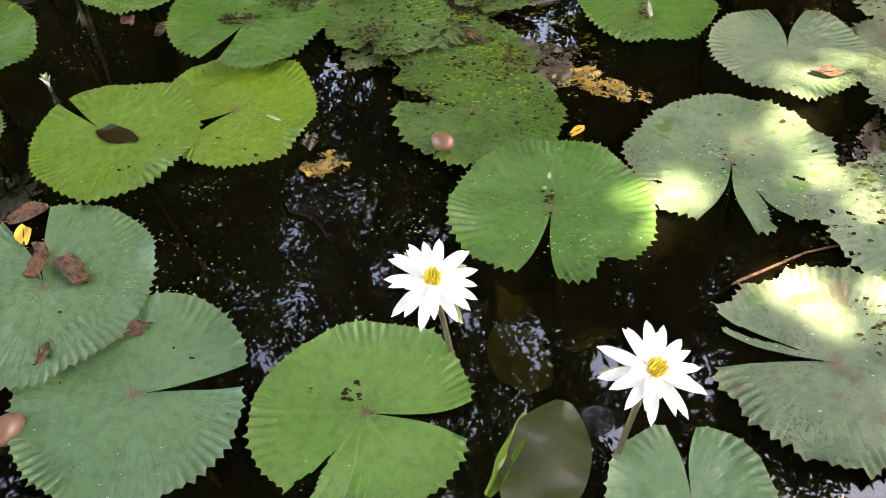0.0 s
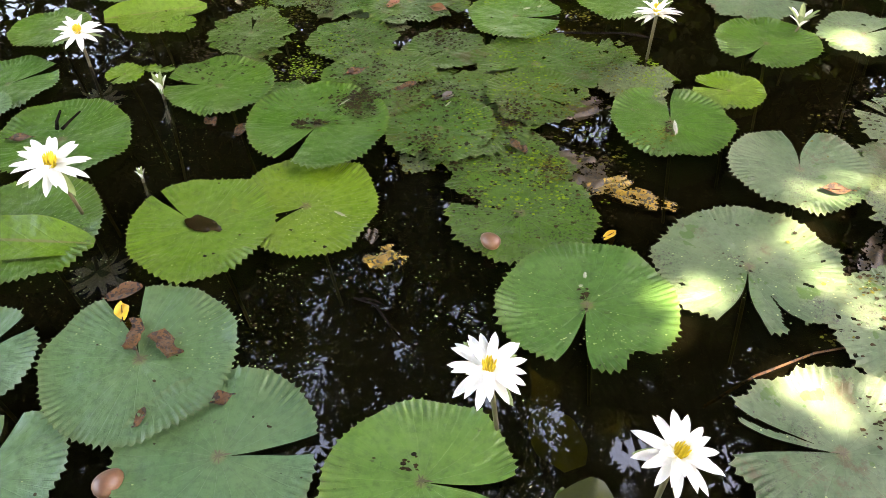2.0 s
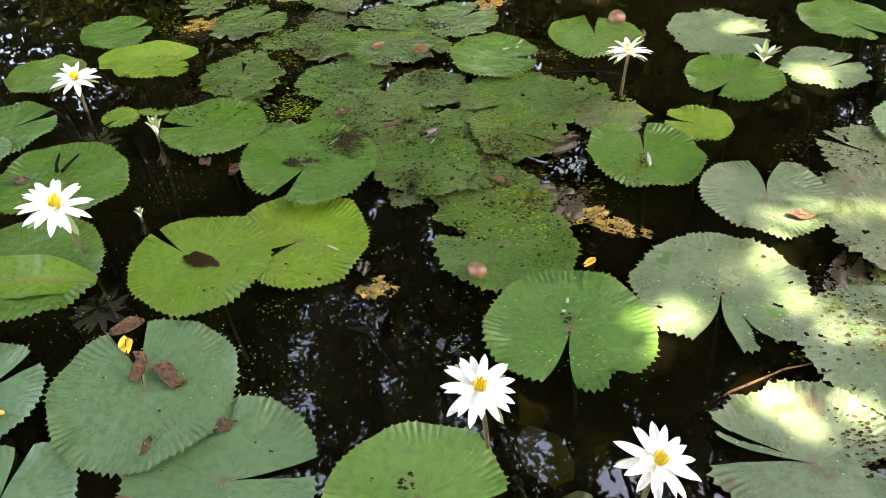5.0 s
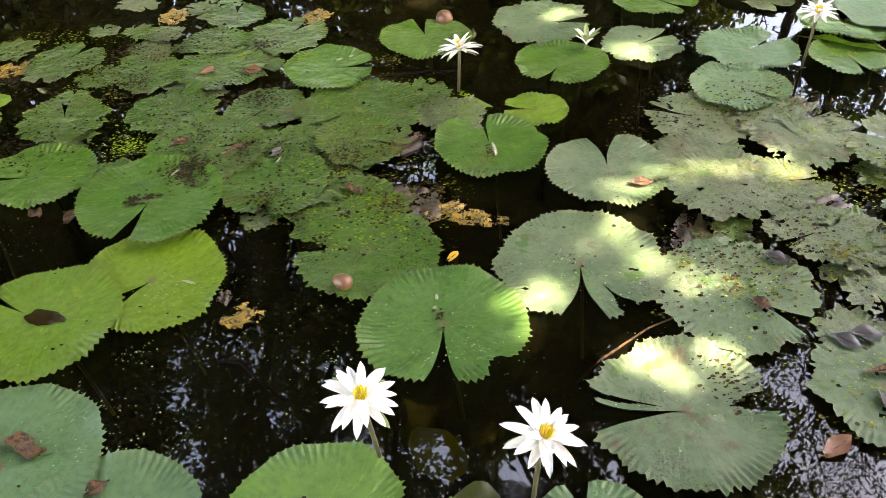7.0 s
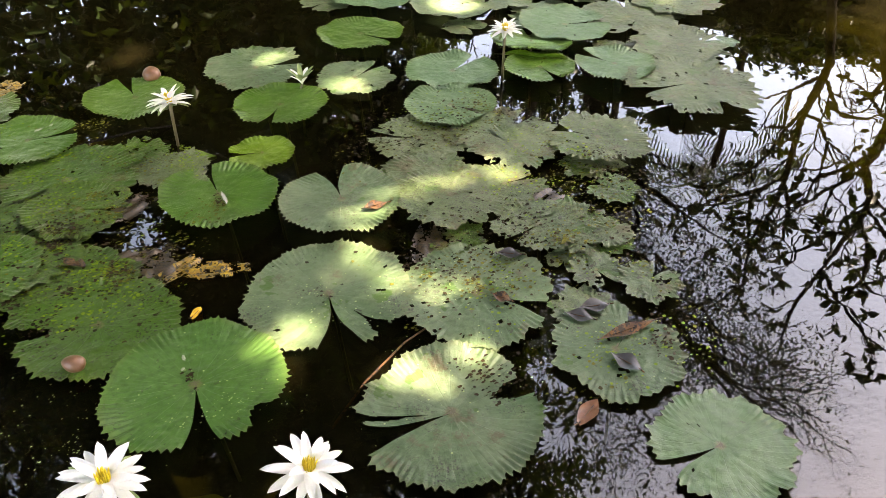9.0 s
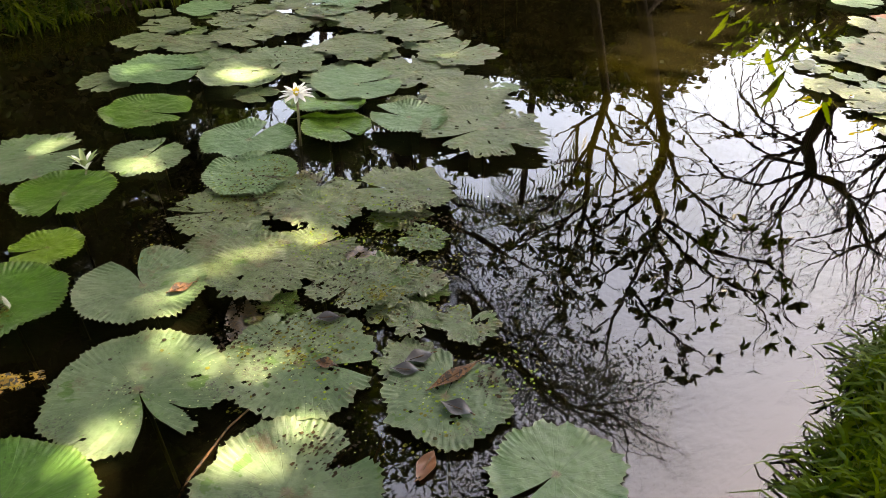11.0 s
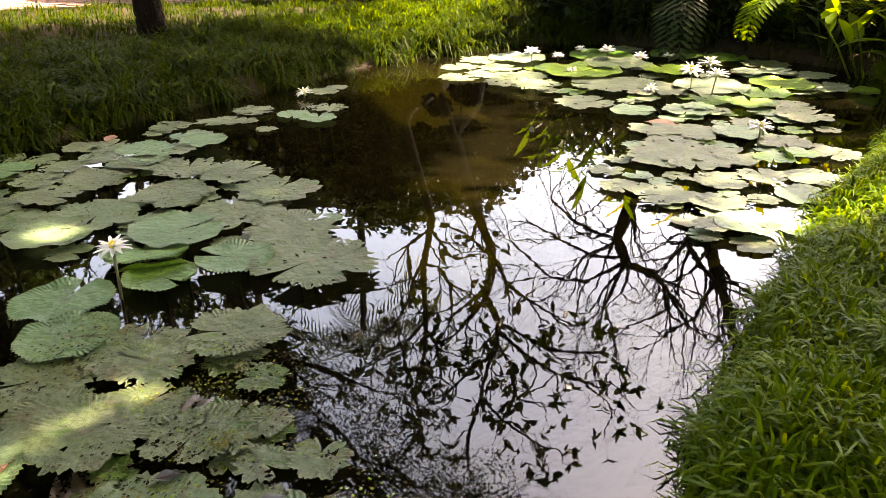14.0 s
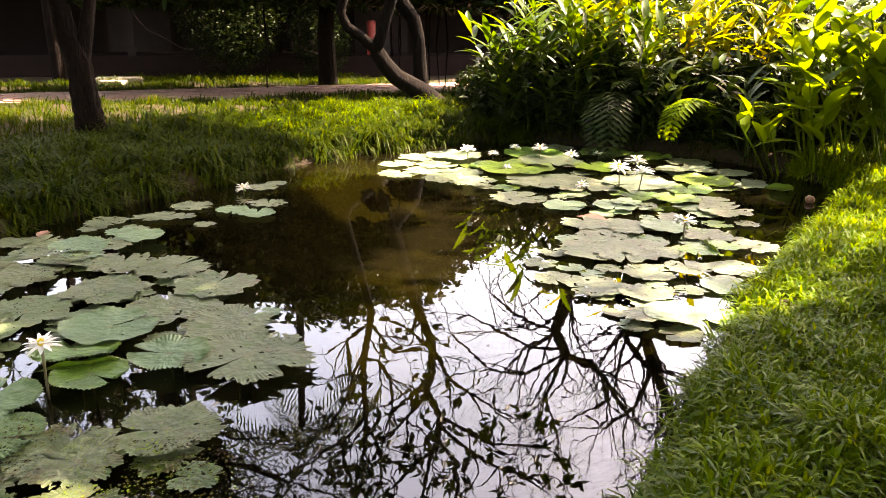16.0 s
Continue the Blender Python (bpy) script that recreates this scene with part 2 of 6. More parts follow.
M_DRY = simple("dry_leaf", (0.045, 0.017, 0.003), (0.15, 0.066, 0.012), 42.0, 0.8, 0.006, thin=0.08, speck=(0.014, 0.007, 0.003))
M_YELLOW = simple("yellow_leaf", (0.62, 0.36, 0.02), (0.72, 0.45, 0.04), 30.0, 0.55, 0.002, thin=0.2)
M_NUT = simple("brown_nut", (0.10, 0.042, 0.018), (0.16, 0.075, 0.035), 25.0, 0.45, 0.002)
M_RED = simple("red_paint", (0.42, 0.035, 0.02), (0.5, 0.05, 0.03), 20.0, 0.4, 0.0005)
M_DECAY = simple("rotten_yellow_leaf", (0.055, 0.032, 0.002), (0.33, 0.2, 0.003), 46.0, 0.5, 0.004, speck=(0.012, 0.010, 0.003))
M_DUCKWEED = leafage("duckweed_specks", (0.06, 0.12, 0.007), (0.16, 0.22, 0.016), 0.1, 0.5)
M_LITTER = leafage("leaf_litter_bits", (0.007, 0.0055, 0.002), (0.034, 0.022, 0.007), 0.03, 0.7)


def water_material():
    k = Mat("pond_water")
    pos = k.place()
    ripple = k.math("ADD", k.math("MULTIPLY", k.noise(7.0, 2.0, pos), 0.6), k.math("MULTIPLY", k.noise(1.6, 2.0, pos), 1.0))
    for cx, cy, size, strength in ((1.56, 1.29, 0.11, 0.5), (1.55, 1.14, 0.07, 0.3), (0.35, 0.72, 0.03, 0.25)):
        d = k.n("VectorMath", i0=pos, i1=(cx, cy, 0.0))
        d.operation = "DISTANCE"
        rings = k.math("SINE", k.math("MULTIPLY", d.outputs["Value"], 6.2832 / (size * 0.28)))
        fade = k.ramp(k.math("DIVIDE", d.outputs["Value"], size), (0.5, (1, 1, 1)), (1.0, (0, 0, 0)))
        ripple = k.math("ADD", ripple, k.math("MULTIPLY", k.math("MULTIPLY", rings, fade), strength))
    nrm = k.bump(ripple, 0.0006, 0.6)
    murk = k.n("BsdfDiffuse", Color=(0.0042, 0.0036, 0.0014, 1))
    clear = k.n("BsdfTransparent", Color=(0.45, 0.42, 0.14, 1))
    body = k.n("MixShader", i0=0.5, i1=murk.outputs[0], i2=clear.outputs[0])
    gloss = k.n("BsdfGlossy", Roughness=0.0, Normal=nrm)
    fres = k.n("Fresnel", IOR=1.5, Normal=nrm)
    fres = k.n("Math", {"operation": "MULTIPLY"}, i0=fres.outputs[0], i1=0.92)
    fres.use_clamp = True
    last = k.n("MixShader", i0=fres.outputs[0], i1=body.outputs[0], i2=gloss.outputs[0])
    k.t.links.new(last.outputs[0], k.out.inputs[0])
    return k.m


M_WATER = water_material()


# ---------------------------------------------------------------- mesh tools
def mesh(name, verts, faces, mat, parent=None, uv=None, smooth=True, label=""):
    """One mesh object of its own; uv: one pair a vertex."""
    me = bpy.data.meshes.new(name)
    me.from_pydata([tuple(v) for v in verts], [], faces)
    me.materials.append(mat)
    if uv is not None:
        layer = me.uv_layers.new(name="UVMap")
        idx = np.empty(len(me.loops), np.int32)
        me.loops.foreach_get("vertex_index", idx)
        layer.data.foreach_set("uv", np.asarray(uv, np.float32)[idx].ravel())
    if smooth:
        me.polygons.foreach_set("use_smooth", np.ones(len(me.polygons), bool))
    me.update()
    ob = new(name, me)
    if parent is not None:
        ob.parent = parent
    if label:
        ob["label"] = label
    return ob


def part(name, bm, mat, parent, label=""):
    me = bpy.data.meshes.new(name)
    bm.to_mesh(me)
    bm.free()
    me.materials.append(mat)
    ob = new(name, me)
    ob.parent = parent
    if label:
        ob["label"] = label
    return ob


def base(name, x, y, z, rz=0.0):
    ob = new(name)
    ob.empty_display_size = 0.1
    ob.matrix_basis = pose(x, y, z, 0, 0, rz)
    return ob


def box(w, d, h, bevel=0.0, at=(0, 0, 0)):
    bm = bmesh.new()
    bmesh.ops.create_cube(bm, size=1.0)
    bmesh.ops.scale(bm, vec=(w, d, h), verts=bm.verts)
    bmesh.ops.translate(bm, vec=(at[0], at[1], at[2] + h / 2), verts=bm.verts)
    if bevel:
        bmesh.ops.bevel(bm, geom=bm.edges[:], offset=bevel, segments=2, affect="EDGES")
    return bm


class Soup:
    """Many small pieces joined into one mesh."""

    def __init__(self):
        self.v, self.f = [], []

    def add(self, verts, faces):
        o = len(self.v)
        self.v.extend(tuple(p) for p in verts)
        self.f.extend(tuple(i + o for i in q) for q in faces)

    def tube(self, pts, radii, sides=6, knots=0.0):
        pts = [Vector(p) for p in pts]
        rings = []
        side = None
        for i, p in enumerate(pts):
            d = (pts[min(i + 1, len(pts) - 1)] - pts[max(i - 1, 0)]).normalized()
            if side is None:
                side = d.orthogonal().normalized()
            side = (side - d * side.dot(d)).normalized()
            up = d.cross(side)
            rings.append([p + (side * math.cos(a) + up * math.sin(a)) * radii[i] * (1 + knots * (noise.noise(Vector((2.2 * math.cos(a), 2.2 * math.sin(a), p.z * 3))) + 0.5 * noise.noise(Vector((6 * math.cos(a), 6 * math.sin(a), p.z * 11)))))
                          for a in (2 * math.pi * j / sides for j in range(sides))])
        vs = [q for r in rings for q in r] + [pts[-1]]
        fs = [(i * sides + j, i * sides + (j + 1) % sides, (i + 1) * sides + (j + 1) % sides, (i + 1) * sides + j)
              for i in range(len(pts) - 1) for j in range(sides)]
        last = (len(pts) - 1) * sides
        fs += [(last + j, last + (j + 1) % sides, len(vs) - 1) for j in range(sides)]
        self.add(vs, fs)

    def leaf(self, at, along, up, length, width, bend=0.25, n=3):
        """A pointed leaf with a midrib fold and a bend."""
        along = Vector(along).normalized()
        side = along.cross(Vector(up))
        side = side.normalized() if side.length > 1e-4 else along.orthogonal().normalized()
        nrm = side.cross(along)
        at = Vector(at)
        vs, fs = [at], []
        for i in range(1, n + 1):
            s = i / (n + 1)
            w = width * 0.5 * math.sin(math.pi * (s ** 0.8)) ** 0.8
            c = at + along * (length * s) - nrm * (bend * length * s * s)
            vs += [c + side * w + nrm * (w * 0.35), c, c - side * w + nrm * (w * 0.35)]
        vs.append(at + along * (length * 0.97) - nrm * (bend * length))
        fs += [(0, 2, 1), (0, 3, 2)]
        for i in range(n - 1):
            o = 1 + 3 * i
            fs += [(o, o + 1, o + 4, o + 3), (o + 1, o + 2, o + 5, o + 4)]
        o = 1 + 3 * (n - 1)
        e = len(vs) - 1
        fs += [(o, o + 1, e), (o + 1, o + 2, e)]
        self.add(vs, fs)

    def put(self, name, mat, parent=None, label="", smooth=True):
        return mesh(name, self.v, self.f, mat, parent, smooth=smooth, label=label)


# ---------------------------------------------------------------- pond, ground, water
SHORE = [(1.6, 4.43), (2.4, 4.41), (3.2, 4.39), (4.0, 4.37), (4.8, 4.35), (5.5, 4.31), (6.2, 4.25), (7.1, 4.03), (7.8, 3.75), (8.25, 3.3),
         (8.45, 2.6), (8.45, 1.85), (8.25, 0.85), (7.85, 0.25), (7.3, -0.14), (6.5, -0.1), (5.7, 0.02), (4.75, 0.1), (4.2, 0.15), (3.6, 0.16),
         (2.9, 0.18), (2.3, 0.18), (1.65, 0.08), (1.2, -0.12), (0.6, -0.32), (-1.0, -0.4), (-3.2, 0.0), (-4.6, 1.6), (-4.6, 3.4), (-3.6, 4.6), (-1.4, 4.75), (0.4, 4.55)]


def smooth_ring(points, steps=6):
    out, n = [], len(points)
    for i in range(n):
        a, b, c, d = (np.array(points[(i + k) % n]) for k in (-1, 0, 1, 2))
        for s in range(steps):
            t = s / steps
            out.append(0.5 * (2 * b + (c - a) * t + (2 * a - 5 * b + 4 * c - d) * t * t + (3 * b - a - 3 * c + d) * t ** 3))
    return np.array(out)


RING = smooth_ring(SHORE)


def shore_distance(p):
    """Metres to the waterline, negative over the water, for an array of places."""
    p = np.asarray(p, float).reshape(-1, 2)
    a, b = RING, np.roll(RING, -1, 0)
    ab = b - a
    best = np.full(len(p), 1e9)
    inside = np.zeros(len(p), bool)
    for i in range(len(a)):
        ap = p - a[i]
        t = np.clip(ap @ ab[i] / (ab[i] @ ab[i]), 0, 1)
        best = np.minimum(best, np.hypot(*(ap - t[:, None] * ab[i]).T))
        cross = (a[i, 1] > p[:, 1]) != (b[i, 1] > p[:, 1])
        with np.errstate(divide="ignore", invalid="ignore"):
            inside ^= cross & (p[:, 0] < a[i, 0] + (p[:, 1] - a[i, 1]) / (ab[i, 1] if ab[i, 1] else 1e-9) * ab[i, 0])
    return np.where(inside, -best, best)


def lumps(x, y):
    return 0.02 * np.sin(3.1 * x + 1.3 * y) + 0.015 * np.sin(5.3 * y - 2.1 * x + 1.0) + 0.01 * np.sin(9.0 * x + 4.0)


def ground_height(x, y):
    d = shore_distance(np.stack([x, y], -1))
    up = np.clip((d + 0.04) / 0.22, 0, 1)
    up = up * up * (3 - 2 * up)
    bank = -0.03 + 0.15 * up + 0.03 * np.clip(d / 1.5, 0, 1) + lumps(x, y) * np.clip(d / 0.3, 0, 1)
    bed = -0.03 + np.clip((d + 0.04) / 0.8, -1, 0) * 0.45
    return np.where(d > -0.04, bank, bed)


def build_ground():
    def axis(lo, hi, fine, step):
        mid = np.arange(lo, hi + 1e-6, step)
        far = np.array([1, 2, 4, 8, 16, 40, 100, 250, 600])
        return np.concatenate([lo - far[::-1], mid, hi + far])
    xs, ys = axis(-6.0, 12.0, 0, 0.1), axis(-3.0, 11.0, 0, 0.1)
    X, Y = np.meshgrid(xs, ys)
    Z = ground_height(X.ravel(), Y.ravel())
    nx, ny = len(xs), len(ys)
    faces = [(j * nx + i, j * nx + i + 1, (j + 1) * nx + i + 1, (j + 1) * nx + i) for j in range(ny - 1) for i in range(nx - 1)]
    ob = mesh("ground", np.stack([X.ravel(), Y.ravel(), Z], -1), faces, M_SOIL)
    ob.data.materials.append(M_MUD)
    ob.data.polygons.foreach_set("material_index", np.array([int(max(Z[i] for i in f) < -0.04) for f in faces], np.int32))
    tagged(ob, "damp brown soil under grass round a pond", "ground", kind="structure")


build_ground()
_w = mesh("water", [(-7, -2, 0), (10, -2, 0), (10, 7, 0), (-7, 7, 0)], [(0, 1, 2, 3)], M_WATER, smooth=False)
tagged(_w, "dark still pond water mirroring trees and sky", "water", kind="structure")


# ---------------------------------------------------------------- lily pads
PAD_LEVELS = []
_s = Soup()
_s.tube([(0, 0, -0.004), (0.02, 0.01, -0.12), (0.05, 0.02, -0.4)], [0.005, 0.005, 0.005], 6)
_o = _s.put("stalk", M_STALK)
PAD_STALK = _o.data
bpy.data.objects.remove(_o)
_s = Soup()
for _i in range(9):
    _a = 2 * math.pi * _i / 9
    _s.leaf((0, 0, 0.001), (math.cos(_a), math.sin(_a), 0.04), (0, 0, 1), 0.016 + 0.02 * ((_i * 5) % 4) / 3, 0.006, 0.05, 2)
_s.leaf((0, 0, 0.002), (1, 0.1, 0.05), (0, 0, 1), 0.05, 0.009, 0.05, 3)
_o = _s.put("leaf_heart", M_STALK)
PAD_HEART = _o.data
bpy.data.objects.remove(_o)


def lily_pad(x, y, r, notch, mat, gap=9.0, teeth=1.0, holes=0.0, wave=1.0, tilt=(0, 0), squash=1.0, label="", bites=(), cuts=(), ragged=0.0):
    """A floating leaf: toothed rim, slit from rim to stalk, wavy edge, nibbled holes. notch: degrees, where the slit points."""
    seed = len(PAD_LEVELS) * 7 + 3
    rng = random.Random(seed)
    level = 1 + max([0] + [l for (px, py, pr, l) in PAD_LEVELS if math.hypot(px - x, py - y) < (pr + r) * 0.97])
    PAD_LEVELS.append((x, y, r, level))
    near = math.hypot(x - 0.2, y) < 3.2
    count = max(18, int(2 * math.pi * r / (0.0185 if near else 0.03)))
    na = count * (4 if near else 2)
    nr = 16 if near else 8
    g0 = radians(gap)
    n0 = radians(notch)
    ph = [rng.uniform(0, 6.28) for _ in range(6)]
    k1, k2 = rng.randint(4, 6), rng.randint(8, 11)
    vs, uv, fs = [], [], []
    for j in range(nr + 1):
        s = (j / nr) ** 0.8
        g = g0 * (0.12 + 0.88 * s ** 1.3) + radians(1.0) * math.sin(5 * s + ph[0])
        for i in range(na + 1):
            u = i / na
            th = n0 + g + u * (2 * math.pi - 2 * g)
            corner = 1 - 0.05 * (math.exp(-u / 0.02) + math.exp(-(1 - u) / 0.02))
            lobe = 1 + 0.025 * math.sin(2 * th + ph[1]) + 0.018 * math.sin(3 * th + ph[2]) + 0.01 * math.sin(7 * th + ph[3])
            saw = (i % (4 if near else 2)) / (4.0 if near else 2.0)
            tooth = 1 + teeth * (0.05 if saw == 0 else (0.012 if saw in (0.25, 0.75) else 0.0)) * (0.7 + 0.6 * math.sin(13 * th + ph[2]) * math.sin(5 * th)) * s ** 12
            rr = r * s * (1 + (corner * lobe - 1) * s ** 2) * tooth
            if ragged:
                rr *= 1 + ragged * s ** 2 * (noise.noise(Vector((3 * math.cos(th), 3 * math.sin(th), seed))) + 0.6 * noise.noise(Vector((11 * math.cos(th), 11 * math.sin(th), seed))))
            for (ba, bs, bd) in bites:
                dd = (th - radians(ba) + math.pi) % (2 * math.pi) - math.pi
                rr *= 1 - bd * math.exp(-(dd / radians(bs)) ** 4) * s ** 2
            px, py = rr * math.cos(th), rr * math.sin(th) * squash
            rim = s ** 5 * (0.45 if holes else 1.0)
            z = wave * r * (0.028 * math.sin(k1 * th + ph[4]) * rim + 0.014 * math.sin(k2 * th + ph[5]) * rim + 0.042 * rim)
            z += teeth * r * 0.02 * rim * (1 if saw == 0 else 0) - 0.010 * r * math.exp(-(s / 0.12) ** 2)
            z += r * 0.04 * s * noise.noise(Vector((px / r * 2.2, py / r * 2.2, seed))) + 0.008 * r * abs(math.sin(8.5 * u * 2 * math.pi)) * s * (1 - 0.6 * s)
            pleat = max(0.0, (s - 0.79 + 0.08 * math.sin(4 * th + ph[1])) / 0.3)
            z += 0.0042 * (1 - 2 * abs(saw - 0.5) * 2) * pleat * (2 - pleat) * (0.0 if not near else 0.45 if holes else 1.0)
            vs.append((px, py, max(z, -0.004)))
            uv.append((u, s))
    for j in range(nr):
        for i in range(na):
            a = j * (na + 1) + i
            th = math.atan2(vs[a + na + 1][1] + vs[a + na + 2][1], vs[a + na + 1][0] + vs[a + na + 2][0])
            s = uv[a + na + 1][1]
            if any(s > c[2] and abs((th - radians(c[0]) + math.pi) % (2 * math.pi) - math.pi) < radians(c[1]) * (s - c[2]) / (1 - c[2]) * (1 + 0.25 * math.sin(17 * s + c[0])) for c in cuts):
                continue
            if holes:
                cx, cy = vs[a][0], vs[a][1]
                q = 0.8 * noise.noise(Vector((cx * 22 + seed, cy * 22, seed))) + 0.7 * noise.noise(Vector((cx * 60, cy * 60 + seed, 0.3)))
                if q > 1.02 - holes and j > 1:
                    continue
            fs.append((a, a + 1, a + na + 2, a + na + 1))
    ob = mesh("lily_pad", vs, fs, mat, uv=uv)
    ob.matrix_basis = pose(x, y, 0.004 + 0.006 * min(level, 6), tilt[0], tilt[1], 0)
    stem = new("stalk", PAD_STALK)
    stem.parent = ob
    if near:
        hub = new("leaf_heart", PAD_HEART)
        hub.parent = ob
        hub.matrix_basis = pose(0, 0, 0.0015, 0, 0, notch) @ Matrix.Scale(r / 0.22 * 0.6, 4)
    what = {M_FRESH: "fresh yellow-green lily pad floating flat on the pond", M_GREEN: "green round lily pad with toothed rim on the water",
            M_PALE: "dusty grey-green lily pad with torn edge and sun flecks", M_WAXY: "waxy blue-green lily pad with toothed rim floating", M_ROT: "worn spotted lily pad with holes and pale patches",
            M_BRIGHT: "bright glossy green lily pad with toothed rim", M_SATIN: "satiny green lily pad with toothed rim and sun fleck", M_WEED: "dark lily pad strewn with duckweed and debris", M_MESSY: "green lily pad littered with duckweed and dark crumbs"}.get(mat, "")
    return tagged(ob, label or what, "lily pad", "lily pads on the pond")


def pad_top(x, y):
    """Height of the topmost pad, or of the water."""
    return max([0.002] + [0.004 + 0.006 * min(l, 6) + 0.003 for (px, py, pr, l) in PAD_LEVELS if math.hypot(px - x, py - y) < pr * 0.93])


def worn_scraps(x, y, rx, ry, count, seed, mats, size=(0.05, 0.11)):
    """Small ragged leaves filling the gaps of a decaying patch, joined into one sheet."""
    rng = random.Random(seed)
    V, F, U, I = [], [], [], []
    for _ in range(count):
        a, q = rng.uniform(0, 6.283), math.sqrt(rng.random())
        mat = rng.choice(mats)
        ob = lily_pad(x + rx * q * math.cos(a), y + ry * q * math.sin(a), rng.uniform(*size), rng.uniform(-180, 180), mat, gap=rng.uniform(8, 30), teeth=0.5, holes=rng.uniform(0.35, 0.6), ragged=0.3)
        me, o = ob.data, len(V)
        V += [ob.matrix_basis @ v.co for v in me.vertices]
        F += [tuple(o + i for i in p.vertices) for p in me.polygons]
        I += [mats.index(mat)] * len(me.polygons)
        U += [tuple(d.uv) for d in me.uv_layers[0].data]
        for child in ob.children:
            bpy.data.objects.remove(child)
        bpy.data.objects.remove(ob)
        bpy.data.meshes.remove(me)
    sheet = mesh("leaf_scraps", V, F, mats[0])
    for mat in mats[1:]:
        sheet.data.materials.append(mat)
    sheet.data.polygons.foreach_set("material_index", np.array(I, np.int32))
    layer = sheet.data.uv_layers.new(name="UVMap")
    layer.data.foreach_set("uv", np.array(U, np.float32).ravel())
    tagged(sheet, "ragged scraps of decaying lily leaves between the pads", "leaf scraps", kind="stuff")


worn_scraps(-0.29, 2.31, 0.60, 0.64, 26, 3, (M_WEED, M_ROT))
worn_scraps(0.31, 2.12, 0.27, 0.27, 9, 4, (M_WEED, M_ROT))
worn_scraps(-0.57, 2.99, 0.58, 0.36, 14, 5, (M_ROT, M_WEED))
worn_scraps(1.37, 1.63, 0.38, 0.48, 16, 6, (M_ROT, M_WEED))
worn_scraps(1.38, 1.08, 0.17, 0.27, 7, 7, (M_ROT,))
worn_scraps(2.59, 2.28, 0.35, 0.42, 14, 8, (M_ROT, M_WAXY))
worn_scraps(2.47, 3.42, 0.54, 0.66, 22, 9, (M_ROT, M_WEED))
worn_scraps(4.41, 0.85, 0.73, 0.56, 22, 10, (M_ROT, M_WAXY))
worn_scraps(3.82, 0.50, 0.38, 0.24, 8, 11, (M_ROT, M_WAXY))
worn_scraps(5.59, 0.87, 0.64, 0.64, 16, 12, (M_ROT, M_FRESH))
worn_scraps(6.72, 1.81, 0.90, 1.20, 16, 13, (M_WAXY, M_FRESH, M_GREEN), (0.06, 0.12))
worn_scraps(7.26, 0.94, 0.60, 0.60, 10, 14, (M_FRESH, M_ROT), (0.06, 0.11))

worn_scraps(5.1, 0.95, 1.0, 0.5, 26, 21, (M_ROT, M_WAXY, M_PALE), (0.06, 0.13))
worn_scraps(6.6, 2.0, 0.9, 0.7, 18, 22, (M_ROT, M_GREEN, M_PALE), (0.07, 0.14))
worn_scraps(2.5, 3.1, 0.7, 0.6, 26, 23, (M_ROT, M_PALE), (0.06, 0.13))
worn_scraps(3.2, 3.8, 0.9, 0.3, 12, 24, (M_ROT, M_WAXY), (0.06, 0.12))


lily_pad(1.018, 1.154, 0.202, -49, M_PALE, holes=0.38, teeth=0.6, ragged=0.16)
lily_pad(1.202, 0.817, 0.159, 29, M_PALE, holes=0.42, teeth=0.6, ragged=0.16)
lily_pad(0.103, 1.659, 0.174, -125, M_WEED, holes=0.28, teeth=0.35, ragged=0.17)
lily_pad(-0.021, 1.918, 0.215, 39, M_WEED, holes=0.38, teeth=0.35, ragged=0.17)
lily_pad(-0.439, 2.335, 0.146, -11, M_WEED, holes=0.43, teeth=0.35, ragged=0.17)
lily_pad(-0.117, 2.298, 0.130, -136, M_WEED, holes=0.31, teeth=0.35, ragged=0.17)
lily_pad(-0.802, 2.375, 0.149, 98, M_WEED, holes=0.34, teeth=0.35, ragged=0.17)
lily_pad(-0.555, 2.637, 0.135, -88, M_WEED, holes=0.44, teeth=0.35, ragged=0.17)
lily_pad(-0.278, 2.616, 0.167, -27, M_WEED, holes=0.31, teeth=0.35, ragged=0.17)
lily_pad(0.177, 2.200, 0.200, -150, M_WEED, holes=0.44, teeth=0.35, ragged=0.17)
lily_pad(0.179, 2.003, 0.151, -30, M_WEED, holes=0.43, teeth=0.35, ragged=0.17)
lily_pad(-0.582, 1.982, 0.093, -76, M_WEED, holes=0.30, teeth=0.35, ragged=0.17)
lily_pad(0.966, 2.776, 0.195, -8, M_PALE, holes=0.28, teeth=0.6, ragged=0.16)
lily_pad(1.281, 2.507, 0.153, 26, M_PALE, holes=0.32, teeth=0.6, ragged=0.16)
lily_pad(1.262, 1.929, 0.161, 145, M_ROT, holes=0.40, teeth=0.6, ragged=0.26)
lily_pad(1.524, 1.812, 0.174, 29, M_ROT, holes=0.45, teeth=0.6, ragged=0.26)
lily_pad(1.174, 1.719, 0.125, -83, M_ROT, holes=0.38, teeth=0.6, ragged=0.26)
lily_pad(1.170, 1.561, 0.167, -21, M_ROT, holes=0.34, teeth=0.6, ragged=0.26)
lily_pad(1.513, 1.719, 0.145, 110, M_ROT, holes=0.53, teeth=0.6, ragged=0.26)
lily_pad(1.317, 1.307, 0.128, -165, M_ROT, holes=0.55, teeth=0.6, ragged=0.26)
lily_pad(1.787, 1.635, 0.169, 128, M_ROT, holes=0.50, teeth=0.6, ragged=0.26)
lily_pad(1.346, 1.535, 0.119, -4, M_ROT, holes=0.53, teeth=0.6, ragged=0.26)
